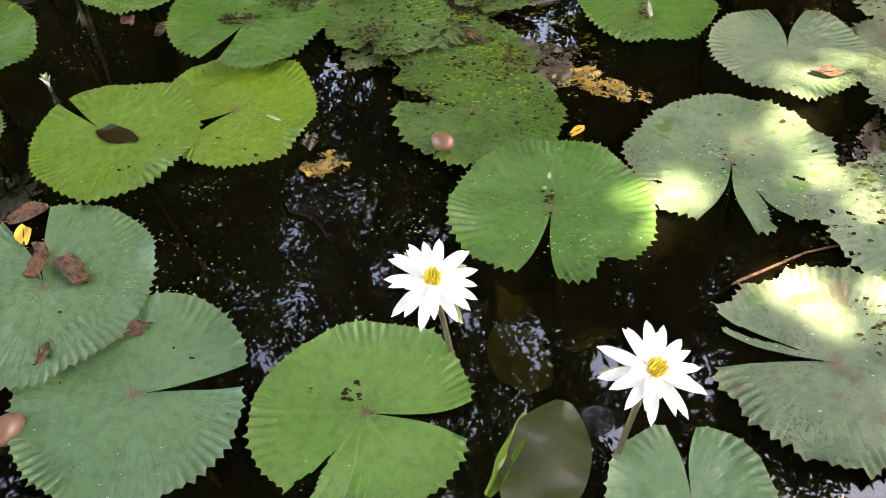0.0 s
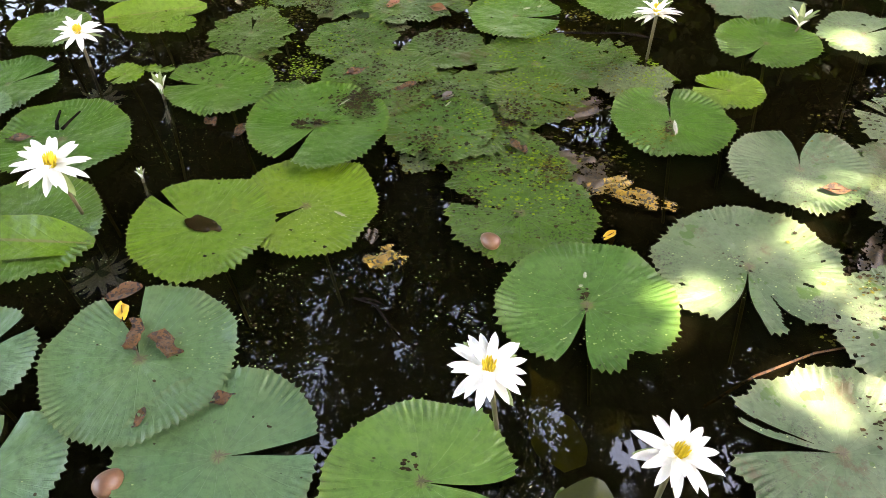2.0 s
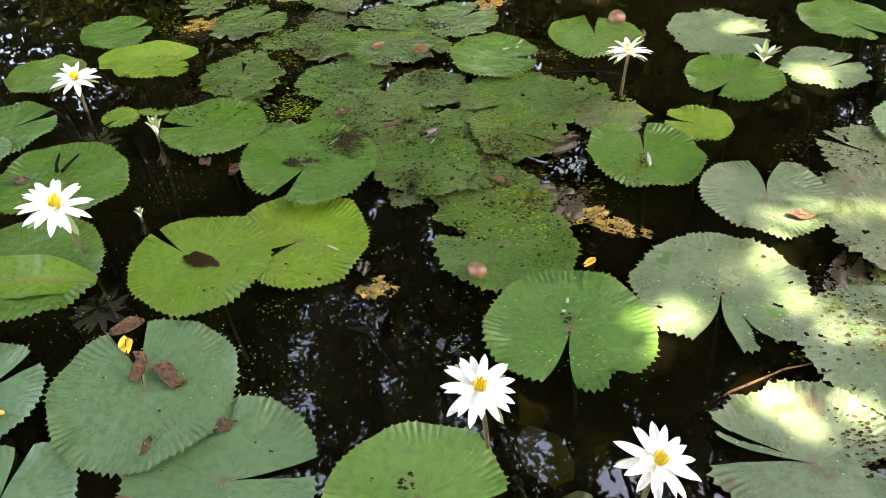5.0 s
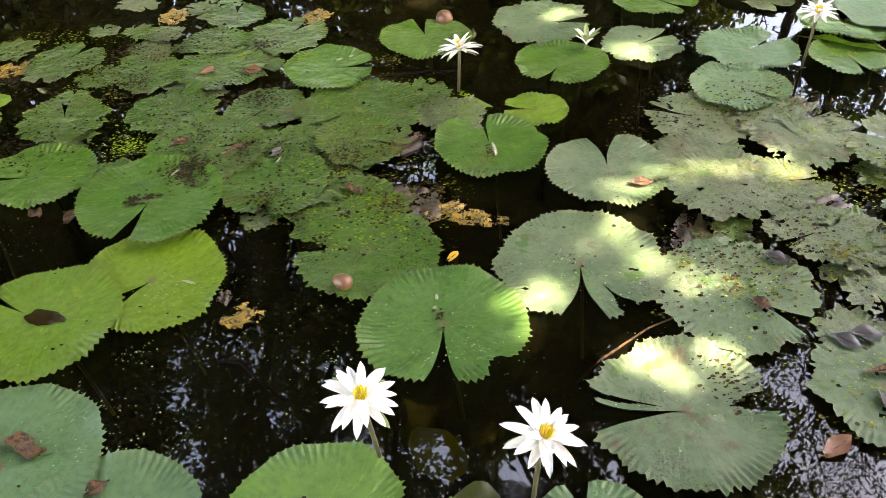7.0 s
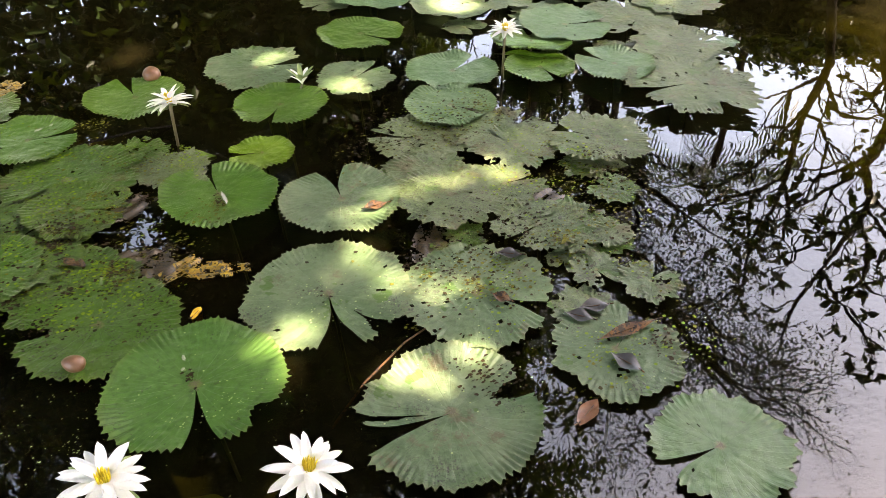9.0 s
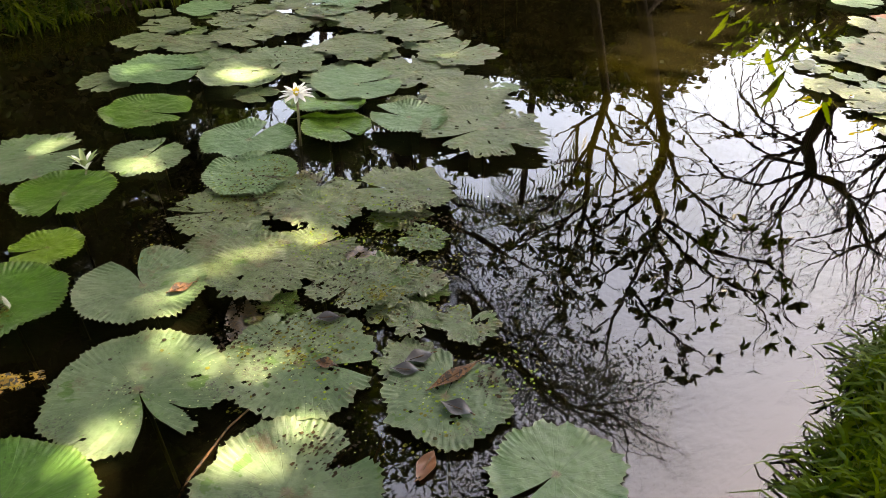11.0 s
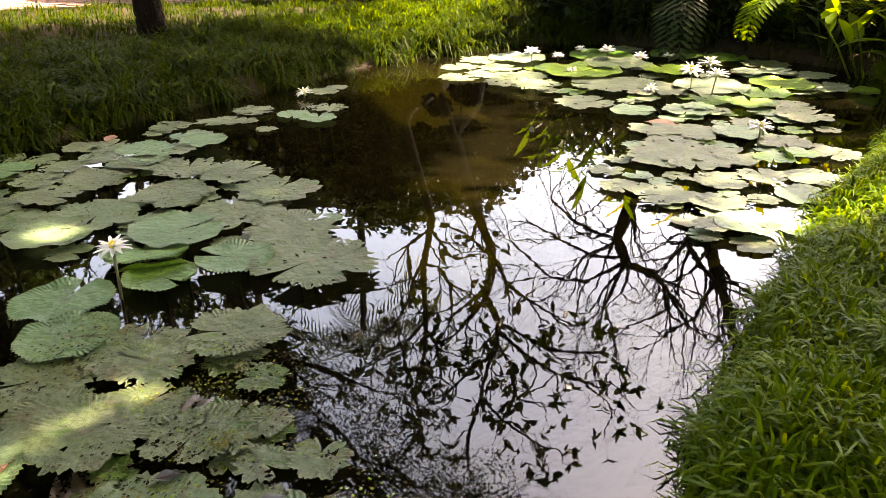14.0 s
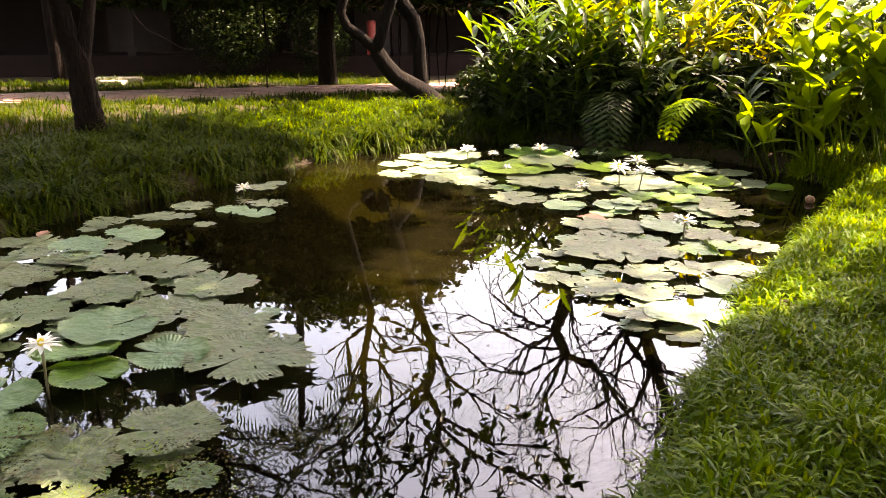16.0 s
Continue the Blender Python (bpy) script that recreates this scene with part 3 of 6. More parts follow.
lily_pad(-0.251, 3.077, 0.121, 85, M_WEED, holes=0.31, teeth=0.35, ragged=0.17)
lily_pad(-0.045, 2.830, 0.158, 50, M_WEED, holes=0.39, teeth=0.35, ragged=0.17)
lily_pad(-0.877, 2.824, 0.137, 55, M_WEED, holes=0.36, teeth=0.35, ragged=0.17)
lily_pad(-0.313, 2.834, 0.117, -47, M_WEED, holes=0.33, teeth=0.35, ragged=0.17)
lily_pad(2.240, 2.998, 0.196, -146, M_PALE, holes=0.32, teeth=0.6, ragged=0.16)
lily_pad(2.617, 2.474, 0.208, 60, M_ROT, holes=0.48, teeth=0.6, ragged=0.26)
lily_pad(2.593, 2.103, 0.195, -14, M_ROT, holes=0.45, teeth=0.6, ragged=0.26)
lily_pad(2.368, 1.802, 0.248, 171, M_ROT, holes=0.44, teeth=0.6, ragged=0.26)
lily_pad(2.944, 2.527, 0.197, 13, M_ROT, holes=0.36, teeth=0.6, ragged=0.26)
lily_pad(2.627, 2.922, 0.190, -173, M_ROT, holes=0.37, teeth=0.6, ragged=0.26)
lily_pad(2.946, 3.185, 0.173, 40, M_ROT, holes=0.55, teeth=0.6, ragged=0.26)
lily_pad(2.821, 3.767, 0.117, 176, M_ROT, holes=0.48, teeth=0.6, ragged=0.26)
lily_pad(2.848, 3.542, 0.120, -9, M_ROT, holes=0.37, teeth=0.6, ragged=0.26)
lily_pad(2.545, 3.467, 0.161, 50, M_ROT, holes=0.51, teeth=0.6, ragged=0.26)
lily_pad(2.591, 3.790, 0.109, 12, M_ROT, holes=0.48, teeth=0.6, ragged=0.26)
lily_pad(2.669, 4.094, 0.108, -62, M_ROT, holes=0.55, teeth=0.6, ragged=0.26)
lily_pad(2.180, 4.187, 0.088, -122, M_ROT, holes=0.53, teeth=0.6, ragged=0.26)
lily_pad(2.378, 3.680, 0.128, -39, M_ROT, holes=0.39, teeth=0.6, ragged=0.26)
lily_pad(2.093, 3.878, 0.135, 142, M_ROT, holes=0.47, teeth=0.6, ragged=0.26)
lily_pad(2.042, 3.540, 0.146, -33, M_ROT, holes=0.35, teeth=0.6, ragged=0.26)
lily_pad(2.269, 3.411, 0.148, -80, M_ROT, holes=0.39, teeth=0.6, ragged=0.26)
lily_pad(1.869, 3.700, 0.141, -147, M_ROT, holes=0.33, teeth=0.6, ragged=0.26)
lily_pad(1.500, 3.331, 0.122, -159, M_ROT, holes=0.34, teeth=0.6, ragged=0.26)
lily_pad(3.044, 2.918, 0.188, -7, M_ROT, holes=0.50, teeth=0.6, ragged=0.26)
lily_pad(3.039, 4.017, 0.146, 14, M_ROT, holes=0.32, teeth=0.6, ragged=0.26)
lily_pad(2.937, 4.135, 0.112, -0, M_ROT, holes=0.40, teeth=0.6, ragged=0.26)
lily_pad(3.562, 4.065, 0.131, -96, M_ROT, holes=0.51, teeth=0.6, ragged=0.26)
lily_pad(4.554, 3.539, 0.130, 37, M_ROT, holes=0.54, teeth=0.6, ragged=0.26)
lily_pad(4.951, 3.940, 0.125, 171, M_ROT, holes=0.49, teeth=0.6, ragged=0.26)
lily_pad(5.110, 3.918, 0.089, -137, M_ROT, holes=0.39, teeth=0.6, ragged=0.26)
lily_pad(4.195, 3.937, 0.144, -63, M_ROT, holes=0.54, teeth=0.6, ragged=0.26)
lily_pad(3.876, 3.853, 0.112, -0, M_ROT, holes=0.35, teeth=0.6, ragged=0.26)
lily_pad(3.920, 3.740, 0.085, 29, M_ROT, holes=0.47, teeth=0.6, ragged=0.26)
lily_pad(3.865, 3.496, 0.071, -91, M_ROT, holes=0.40, teeth=0.6, ragged=0.26)
lily_pad(2.588, 4.297, 0.095, -153, M_ROT, holes=0.41, teeth=0.6, ragged=0.26)
lily_pad(6.424, 3.565, 0.169, 51, M_ROT, holes=0.36, teeth=0.6, ragged=0.26)
lily_pad(6.013, 3.302, 0.185, 19, M_ROT, holes=0.57, teeth=0.6, ragged=0.26)
lily_pad(6.264, 3.144, 0.200, 143, M_ROT, holes=0.34, teeth=0.6, ragged=0.26)
lily_pad(6.511, 3.198, 0.182, -45, M_ROT, holes=0.43, teeth=0.6, ragged=0.26)
lily_pad(6.832, 3.568, 0.196, -44, M_ROT, holes=0.35, teeth=0.6, ragged=0.26)
lily_pad(6.308, 2.823, 0.189, -147, M_ROT, holes=0.33, teeth=0.6, ragged=0.26)
lily_pad(5.977, 2.825, 0.190, -81, M_ROT, holes=0.47, teeth=0.6, ragged=0.26)
lily_pad(5.976, 2.567, 0.196, -98, M_ROT, holes=0.47, teeth=0.6, ragged=0.26)
lily_pad(6.332, 2.123, 0.286, 121, M_ROT, holes=0.44, teeth=0.6, ragged=0.26)
lily_pad(5.687, 2.031, 0.218, -25, M_ROT, holes=0.40, teeth=0.6, ragged=0.26)
lily_pad(6.324, 1.703, 0.272, -159, M_ROT, holes=0.35, teeth=0.6, ragged=0.26)
lily_pad(7.613, 0.770, 0.176, 107, M_ROT, holes=0.39, teeth=0.6, ragged=0.26)
lily_pad(7.170, 0.589, 0.200, 25, M_ROT, holes=0.48, teeth=0.6, ragged=0.26)
lily_pad(6.250, 0.690, 0.168, -56, M_ROT, holes=0.44, teeth=0.6, ragged=0.26)
lily_pad(5.986, 0.553, 0.187, -33, M_ROT, holes=0.43, teeth=0.6, ragged=0.26)
lily_pad(5.198, 1.076, 0.176, 74, M_ROT, holes=0.33, teeth=0.6, ragged=0.26)
lily_pad(5.120, 1.302, 0.160, 34, M_ROT, holes=0.43, teeth=0.6, ragged=0.26)
lily_pad(4.845, 1.104, 0.185, 170, M_ROT, holes=0.54, teeth=0.6, ragged=0.26)
lily_pad(4.543, 1.070, 0.194, -49, M_ROT, holes=0.44, teeth=0.6, ragged=0.26)
lily_pad(4.546, 0.881, 0.175, -161, M_ROT, holes=0.33, teeth=0.6, ragged=0.26)
lily_pad(4.714, 0.769, 0.194, -29, M_ROT, holes=0.38, teeth=0.6, ragged=0.26)
lily_pad(4.295, 0.671, 0.144, -56, M_ROT, holes=0.51, teeth=0.6, ragged=0.26)
lily_pad(4.469, 0.505, 0.126, 32, M_ROT, holes=0.54, teeth=0.6, ragged=0.26)
lily_pad(4.660, 0.279, 0.149, -104, M_ROT, holes=0.40, teeth=0.6, ragged=0.26)
lily_pad(3.932, 0.596, 0.124, -6, M_ROT, holes=0.46, teeth=0.6, ragged=0.26)
lily_pad(3.552, 0.342, 0.098, 128, M_ROT, holes=0.42, teeth=0.6, ragged=0.26)
lily_pad(5.200, 0.249, 0.142, 169, M_ROT, holes=0.48, teeth=0.6, ragged=0.26)
lily_pad(5.262, 0.543, 0.160, -160, M_ROT, holes=0.44, teeth=0.6, ragged=0.26)
lily_pad(3.974, 1.107, 0.105, -133, M_ROT, holes=0.43, teeth=0.6, ragged=0.26)
lily_pad(3.949, 0.871, 0.156, 132, M_ROT, holes=0.54, teeth=0.6, ragged=0.26)
lily_pad(8.112, 2.643, 0.210, -82, M_ROT, holes=0.40, teeth=0.6, ragged=0.26)
lily_pad(8.018, 1.241, 0.216, 175, M_ROT, holes=0.44, teeth=0.6, ragged=0.26)
lily_pad(0.140, 1.476, 0.189, 164, M_MESSY, holes=0.16, ragged=0.12)
lily_pad(-0.099, 1.824, 0.156, -104, M_MESSY, holes=0.16, ragged=0.12)
lily_pad(-0.304, 2.048, 0.185, 2, M_MESSY, holes=0.16, ragged=0.12)
lily_pad(-0.428, 0.737, 0.202, 11, M_WAXY, gap=8)
lily_pad(-1.054, 0.915, 0.163, 50, M_WAXY)
lily_pad(-0.861, 0.656, 0.150, 93, M_WAXY)
lily_pad(-0.416, 1.478, 0.192, -141, M_FRESH, gap=24)
lily_pad(0.677, 1.328, 0.213, -104, M_PALE, gap=15, holes=0.22, ragged=0.08, cuts=[(-70, 7, 0.5)])
lily_pad(1.464, 2.076, 0.162, -56, M_WAXY)
lily_pad(2.298, 2.519, 0.204, -21, M_WAXY)
lily_pad(2.043, 2.407, 0.163, 178, M_GREEN, tilt=(-9, 8))
lily_pad(0.292, 1.166, 0.197, -101, M_SATIN, gap=13, bites=[(-58, 9, 0.16)])
lily_pad(-0.659, 1.370, 0.187, 145, M_FRESH, gap=3)
lily_pad(-0.449, 1.812, 0.208, -108, M_GREEN)
lily_pad(-0.806, 2.024, 0.168, -180, M_GREEN, gap=5)
lily_pad(-1.191, 1.728, 0.198, -103, M_GREEN)
lily_pad(-1.115, 1.345, 0.2, -171, M_GREEN, gap=4, label="olive-green lily pad creased along its middle")
lily_pad(-0.663, 0.952, 0.210, 119, M_WAXY, gap=13)
lily_pad(-0.033, 0.715, 0.180, -4, M_BRIGHT, gap=10, cuts=[(-120, 6, 0.45)])
lily_pad(0.764, 0.838, 0.203, 176, M_PALE, gap=11, cuts=[(159, 4, 0.2), (-4, 17, 0.45)], ragged=0.1)
lily_pad(0.873, 1.692, 0.179, 79, M_PALE, gap=14)
lily_pad(0.560, 1.890, 0.174, 87, M_GREEN, gap=7)
lily_pad(1.215, 0.487, 0.150, 176, M_WAXY, gap=12, holes=0.2, ragged=0.16)
lily_pad(0.478, 0.579, 0.131, 90, M_WAXY, gap=10)
lily_pad(0.102, 2.503, 0.163, -5, M_GREEN, gap=9)
lily_pad(0.489, 2.726, 0.176, 91, M_GREEN)
lily_pad(0.943, 2.421, 0.167, -129, M_GREEN, gap=8)
lily_pad(0.769, 2.117, 0.107, 164, M_FRESH)
lily_pad(1.615, 2.324, 0.175, 24, M_WAXY)
lily_pad(1.941, 2.196, 0.140, -91, M_GREEN)
lily_pad(2.223, 2.082, 0.162, 113, M_WAXY)
lily_pad(-1.520, 2.365, 0.137, -2, M_GREEN)
lily_pad(-1.188, 2.465, 0.118, -25, M_FRESH)
lily_pad(-1.066, 2.417, 0.059, 19, M_FRESH)
lily_pad(-1.387, 2.708, 0.140, 44, M_GREEN)
lily_pad(-1.496, 2.006, 0.157, 42, M_GREEN)
lily_pad(-1.515, 1.846, 0.104, 78, M_WAXY)
lily_pad(-1.143, 2.090, 0.062, -126, M_FRESH)
lily_pad(1.485, 2.903, 0.182, -58, M_GREEN)
lily_pad(1.731, 3.274, 0.203, -33, M_WAXY)
lily_pad(1.976, 2.956, 0.187, -10, M_PALE)
lily_pad(3.378, 3.541, 0.140, 172, M_WAXY)
lily_pad(3.058, 3.677, 0.164, -171, M_WAXY)
lily_pad(2.426, 4.070, 0.151, -70, M_WAXY)
lily_pad(4.253, 3.609, 0.116, -148, M_WAXY)
lily_pad(4.254, 3.389, 0.126, 32, M_WAXY)
lily_pad(7.061, 3.302, 0.262, 170, M_PALE)
lily_pad(6.735, 2.736, 0.207, -115, M_GREEN)
lily_pad(6.677, 2.482, 0.333, -14, M_FRESH)
lily_pad(7.573, 2.653, 0.312, -177, M_GREEN)
lily_pad(7.147, 2.324, 0.296, -150, M_PALE)
lily_pad(5.626, 1.633, 0.163, -83, M_WAXY)
lily_pad(5.733, 1.276, 0.163, -175, M_WAXY)
lily_pad(5.876, 1.240, 0.112, 167, M_WAXY)
lily_pad(7.130, 1.834, 0.238, 54, M_FRESH)
lily_pad(6.588, 1.337, 0.294, 137, M_PALE)
lily_pad(6.129, 1.220, 0.161, 60, M_GREEN)
lily_pad(6.189, 0.942, 0.174, 25, M_FRESH)
lily_pad(6.573, 0.932, 0.198, 19, M_GREEN)
lily_pad(7.406, 1.238, 0.146, -41, M_PALE)
lily_pad(7.049, 0.898, 0.254, -172, M_FRESH)
lily_pad(7.533, 1.025, 0.156, -45, M_PALE)
lily_pad(5.327, 0.825, 0.167, -92, M_WAXY)
lily_pad(4.834, 0.521, 0.112, -169, M_GREEN)
lily_pad(5.008, 0.414, 0.101, 153, M_GREEN)
lily_pad(4.344, 0.260, 0.152, -30, M_WAXY)
lily_pad(3.846, 0.192, 0.111, -121, M_WAXY)
lily_pad(3.715, 0.413, 0.140, 23, M_WAXY)
lily_pad(8.085, 2.074, 0.270, 19, M_GREEN)
lily_pad(8.106, 1.642, 0.228, -36, M_FRESH)


# ---------------------------------------------------------------- water-lily flowers
def petal_mesh(name, length, width, lift, curl):
    """One pointed petal from the heart outwards along +x, cupped."""
    vs, fs = [], []
    n, m = 8, 4
    for i in range(n + 1):
        s = i / n
        w = width * 0.5 * (math.sin(math.pi * min(1, s * 0.86 + 0.1)) ** 0.75) * (1 if s < 1 else 0.08)
        for j in range(m + 1):
            q = j / m * 2 - 1
            ang = lift - curl * s
            vs.append((length * s * math.cos(ang), w * q, length * s * math.sin(ang) + 0.22 * w * q * q * 2))
    for i in range(n):
        for j in range(m):
            a = i * (m + 1) + j
            fs.append((a, a + 1, a + m + 2, a + m + 1))
    me = bpy.data.meshes.new(name)
    me.from_pydata(vs, [], fs)
    me.polygons.foreach_set("use_smooth", np.ones(len(fs), bool))
    return me


P_OUT, P_MID, P_IN = (petal_mesh("petal", *a) for a in ((0.092, 0.024, 0.16, 0.2), (0.088, 0.023, 0.42, 0.25), (0.074, 0.020, 0.8, 0.2)))
for _m in (P_OUT, P_MID, P_IN):
    _m.materials.append(M_PETAL)
P_SEPAL = petal_mesh("sepal", 0.086, 0.022, -0.08, 0.2)
P_SEPAL.materials.append(M_SEPAL)


_s = Soup()
_s.tube([(0, 0, 0), (0.001, 0, 0.014), (0.0005, 0, 0.028), (0, 0, 0.037)], [0.0018, 0.0026, 0.0022, 0.0007], 5)
_o = _s.put("stamen", M_STAMEN)
STAMEN = _o.data
bpy.data.objects.remove(_o)


def water_lily(x, y, stalk, head, tip, turn, size):
    """An open white water lily: foot in the water at x, y, stalk height, the head's offset from the foot, its tip in degrees, its turn and size."""
    rng = random.Random(int(1000 * stalk + 37 * turn))
    top = base("water_lily", x, y, 0)
    hx, hy = head
    s = Soup()
    s.tube([(-hx * 0.6, -hy * 0.6, -0.25), (0, 0, 0), (hx * 0.45, hy * 0.45, stalk * 0.5), (hx, hy, stalk)], [0.0052, 0.005, 0.0048, 0.0056], 8)
    s.put("stalk", M_STALK, top, "brown-green fleshy stalk")
    place = pose(hx, hy, stalk, tip[0], tip[1], turn) @ Matrix.Scale(size, 4)
    for me, count, off, dz in ((P_SEPAL, 4, 0.3, -0.002), (P_OUT, 9, 0.0, 0.0), (P_MID, 9, 0.35, 0.004), (P_IN, 6, 0.2, 0.008)):
        for i in range(count):
            p = new("sepal" if me is P_SEPAL else "petal", me)
            p.parent = top
            p.matrix_basis = place @ pose(0, 0, dz, rng.uniform(-8, 8), rng.uniform(-7, 7),
                                          math.degrees(off) + 360 * i / count + rng.uniform(-7, 7)) @ Matrix.Scale(rng.uniform(0.9, 1.06), 4)
    for i in range(26):
        a, q = i * 2.39996, math.sqrt((i + 0.5) / 26)
        p = new("stamen", STAMEN)
        p.parent = top
        p.matrix_basis = place @ pose(0.010 * q * math.cos(a), 0.010 * q * math.sin(a), 0.004, 0, 0, math.degrees(a)) @ pose(0, 0, 0, 0, 9 * q, 0) @ Matrix.Scale(rng.uniform(0.85, 1.1), 4)
    return tagged(top, "open white water lily with yellow stamens on a stalk", "water lily", "water lilies in the pond")


for _x, _y, _h, _head, _tip, _turn, _size in (
        (0.105, 0.84, 0.255, (-0.023, -0.045), (14, 0), 20, 0.84), (0.375, 0.66, 0.31, (-0.008, -0.045), (14, -3), 70, 0.78),
        (-0.988, 1.41, 0.175, (-0.015, -0.02), (8, 6), 40, 1.05), (-1.285, 2.145, 0.115, (0.0, 0.0), (5, 2), 15, 0.88),
        (0.54, 2.31, 0.2, (-0.012, -0.09), (14, -3), 200, 0.86), (1.78, 2.22, 0.235, (-0.04, -0.06), (-4, 3), 110, 0.74),
        (6.78, 3.01, 0.14, (0, 0), (3, 3), 80, 0.95), (7.32, 2.5, 0.12, (0, 0), (5, -5), 150, 1.0), (7.65, 2.9, 0.05, (0, 0), (0, 6), 30, 0.8),
        (7.55, 2.26, 0.05, (0, 0), (4, 0), 250, 0.95), (6.41, 1.45, 0.19, (-0.04, 0), (8, 0), 310, 1.15), (7.1, 1.5, 0.13, (0, 0), (9, 5), 75, 1.2),
        (6.27, 1.26, 0.19, (0.02, -0.02), (-5, 8), 10, 1.1), (6.21, 1.7, 0.05, (0, 0), (6, 6), 190, 0.7), (5.08, 0.66, 0.14, (0, 0), (-3, 0), 95, 0.9),
        (7.22, 2.95, 0.05, (0, 0), (0, 4), 140, 0.7), (4.73, 3.93, 0.04, (0, 0), (9, 2), 220, 0.8), (6.67, 2.56, 0.04, (0, 0), (0, 0), 280, 0.6), (7.8, 2.06, 0.05, (0, 0), (0, 0), 180, 0.6)):
    water_lily(_x, _y, _h, _head, _tip, _turn, _size)


def lily_bud(x, y, h, size, tip, opening):
    """A bud or half-open flower: sepals closed round white petals."""
    top = base("lily_bud", x, y, 0)
    s = Soup()
    s.tube([(0, 0, -0.2), (tip[0] * 0.4, tip[1] * 0.4, h * 0.5), (tip[0], tip[1], h)], [0.0045, 0.0042, 0.005], 8)
    s.put("stalk", M_STALK, top)
    for i in range(9):
        me = P_IN if i % 2 else P_SEPAL
        p = new("petal" if i % 2 else "sepal", me)
        p.parent = top
        p.matrix_basis = pose(tip[0], tip[1], h, 0, -(opening if i % 2 else opening + 58), 40 * i) @ Matrix.Scale(size, 4)
    return tagged(top, "half-closed white lily bud with green sepals", "lily bud", "lily buds on the pond")


lily_bud(-0.973, 1.970, 0.02, 0.85, (0.0, 0.0), 30)
lily_bud(1.053, 2.506, 0.03, 0.95, (0.01, 0.0), 8)
lily_bud(-0.887, 1.563, 0.01, 0.45, (0.0, 0.0), 31)


# ---------------------------------------------------------------- grass
def grass_patch(name, label, mat, count, seed, inside, length, width, lean, tufts=0):
    """Grass blades as one mesh: each a bent strip of two quads and a tip; inside(x, y) keeps or drops blades."""
    rng = np.random.default_rng(seed)
    x0, x1, y0, y1 = inside[0]
    x, y = rng.uniform(x0, x1, count * 3), rng.uniform(y0, y1, count * 3)
    keep = inside[1](x, y)
    x, y = x[keep][:count], y[keep][:count]
    n = len(x)
    az = rng.uniform(0, 2 * np.pi, n)
    if tufts:
        pick = rng.integers(0, n // tufts, n)
        out = np.abs(rng.normal(0, 0.05, n))
        x, y = x[pick] + out * np.cos(az), y[pick] + out * np.sin(az)
    z = ground_height(x, y) - 0.01
    tuft = 0.75 + 0.35 * np.sin(7.0 * x + 3.0 * y) * np.sin(6.1 * y - 2.0 * x)
    ln = rng.uniform(length[0], length[1], n) * tuft
    wd = rng.uniform(width[0], width[1], n)
    ln_out = rng.uniform(lean[0], lean[1], n)
    d = np.stack([np.cos(az), np.sin(az), np.zeros(n)], -1)
    sd = np.stack([-np.sin(az), np.cos(az), np.zeros(n)], -1)
    root = np.stack([x, y, z], -1)
    up = np.array([0, 0, 1.0])
    rows = []
    for s, w in ((0.0, 0.6), (0.4, 1.0), (0.75, 0.75)):
        bend = ln_out * (s ** 1.6)
        c = root + (d * np.sin(bend)[:, None] + up * np.cos(bend)[:, None]) * (ln * s)[:, None]
        rows += [c - sd * (wd * w / 2)[:, None], c + sd * (wd * w / 2)[:, None]]
    bend = ln_out * 1.15
    rows.append(root + (d * np.sin(bend)[:, None] + up * np.cos(bend)[:, None]) * ln[:, None])
    V = np.stack(rows, 1).reshape(-1, 3)
    o = (np.arange(n) * 7)[:, None]
    quads = np.concatenate([o + np.array([0, 1, 3, 2]), o + np.array([2, 3, 5, 4])], 0)
    tris = o + np.array([4, 5, 6])
    me = bpy.data.meshes.new(name)
    me.vertices.add(len(V))
    me.vertices.foreach_set("co", V.astype(np.float32).ravel())
    loops = np.concatenate([quads.ravel(), tris.ravel()])
    starts = np.concatenate([np.arange(len(quads)) * 4, len(quads) * 4 + np.arange(len(tris)) * 3])
    me.loops.add(len(loops))
    me.loops.foreach_set("vertex_index", loops.astype(np.int32))
    me.polygons.add(len(starts))
    me.polygons.foreach_set("loop_start", starts.astype(np.int32))
    me.polygons.foreach_set("use_smooth", np.ones(len(starts), bool))
    me.update(calc_edges=True)
    me.validate()
    me.materials.append(mat)
    tagged(new(name, me), label, "grass", kind="stuff")


def on_bank(lo, hi, test):
    def keep(x, y):
        d = shore_distance(np.stack([x, y], -1))
        return (d > lo) & (d < hi) & test(x, y)
    return keep


def path_line(x, y):
    """Metres from the middle of the brick path."""
    return (x - 8.75) * 0.579 + (y - 8.55) * 0.815


def off_path(x, y):
    return np.abs(path_line(x, y)) > 0.6


grass_patch("grass", "short broad-bladed green lawn grass beside the water", M_GRASS, 74000, 1,
            ((1.0, 8.4, -2.0, 0.3), on_bank(0.0, 1.9, lambda x, y: y < 0.4)), (0.06, 0.17), (0.006, 0.013), (0.3, 2.2), 22)
grass_patch("grass", "open lawn grass along the near bank", M_GRASS, 22000, 8,
            ((-3.2, 1.05, -2.9, 0.3), on_bank(0.0, 2.6, lambda x, y: y < 0.4)), (0.07, 0.17), (0.01, 0.018), (0.3, 2.0))
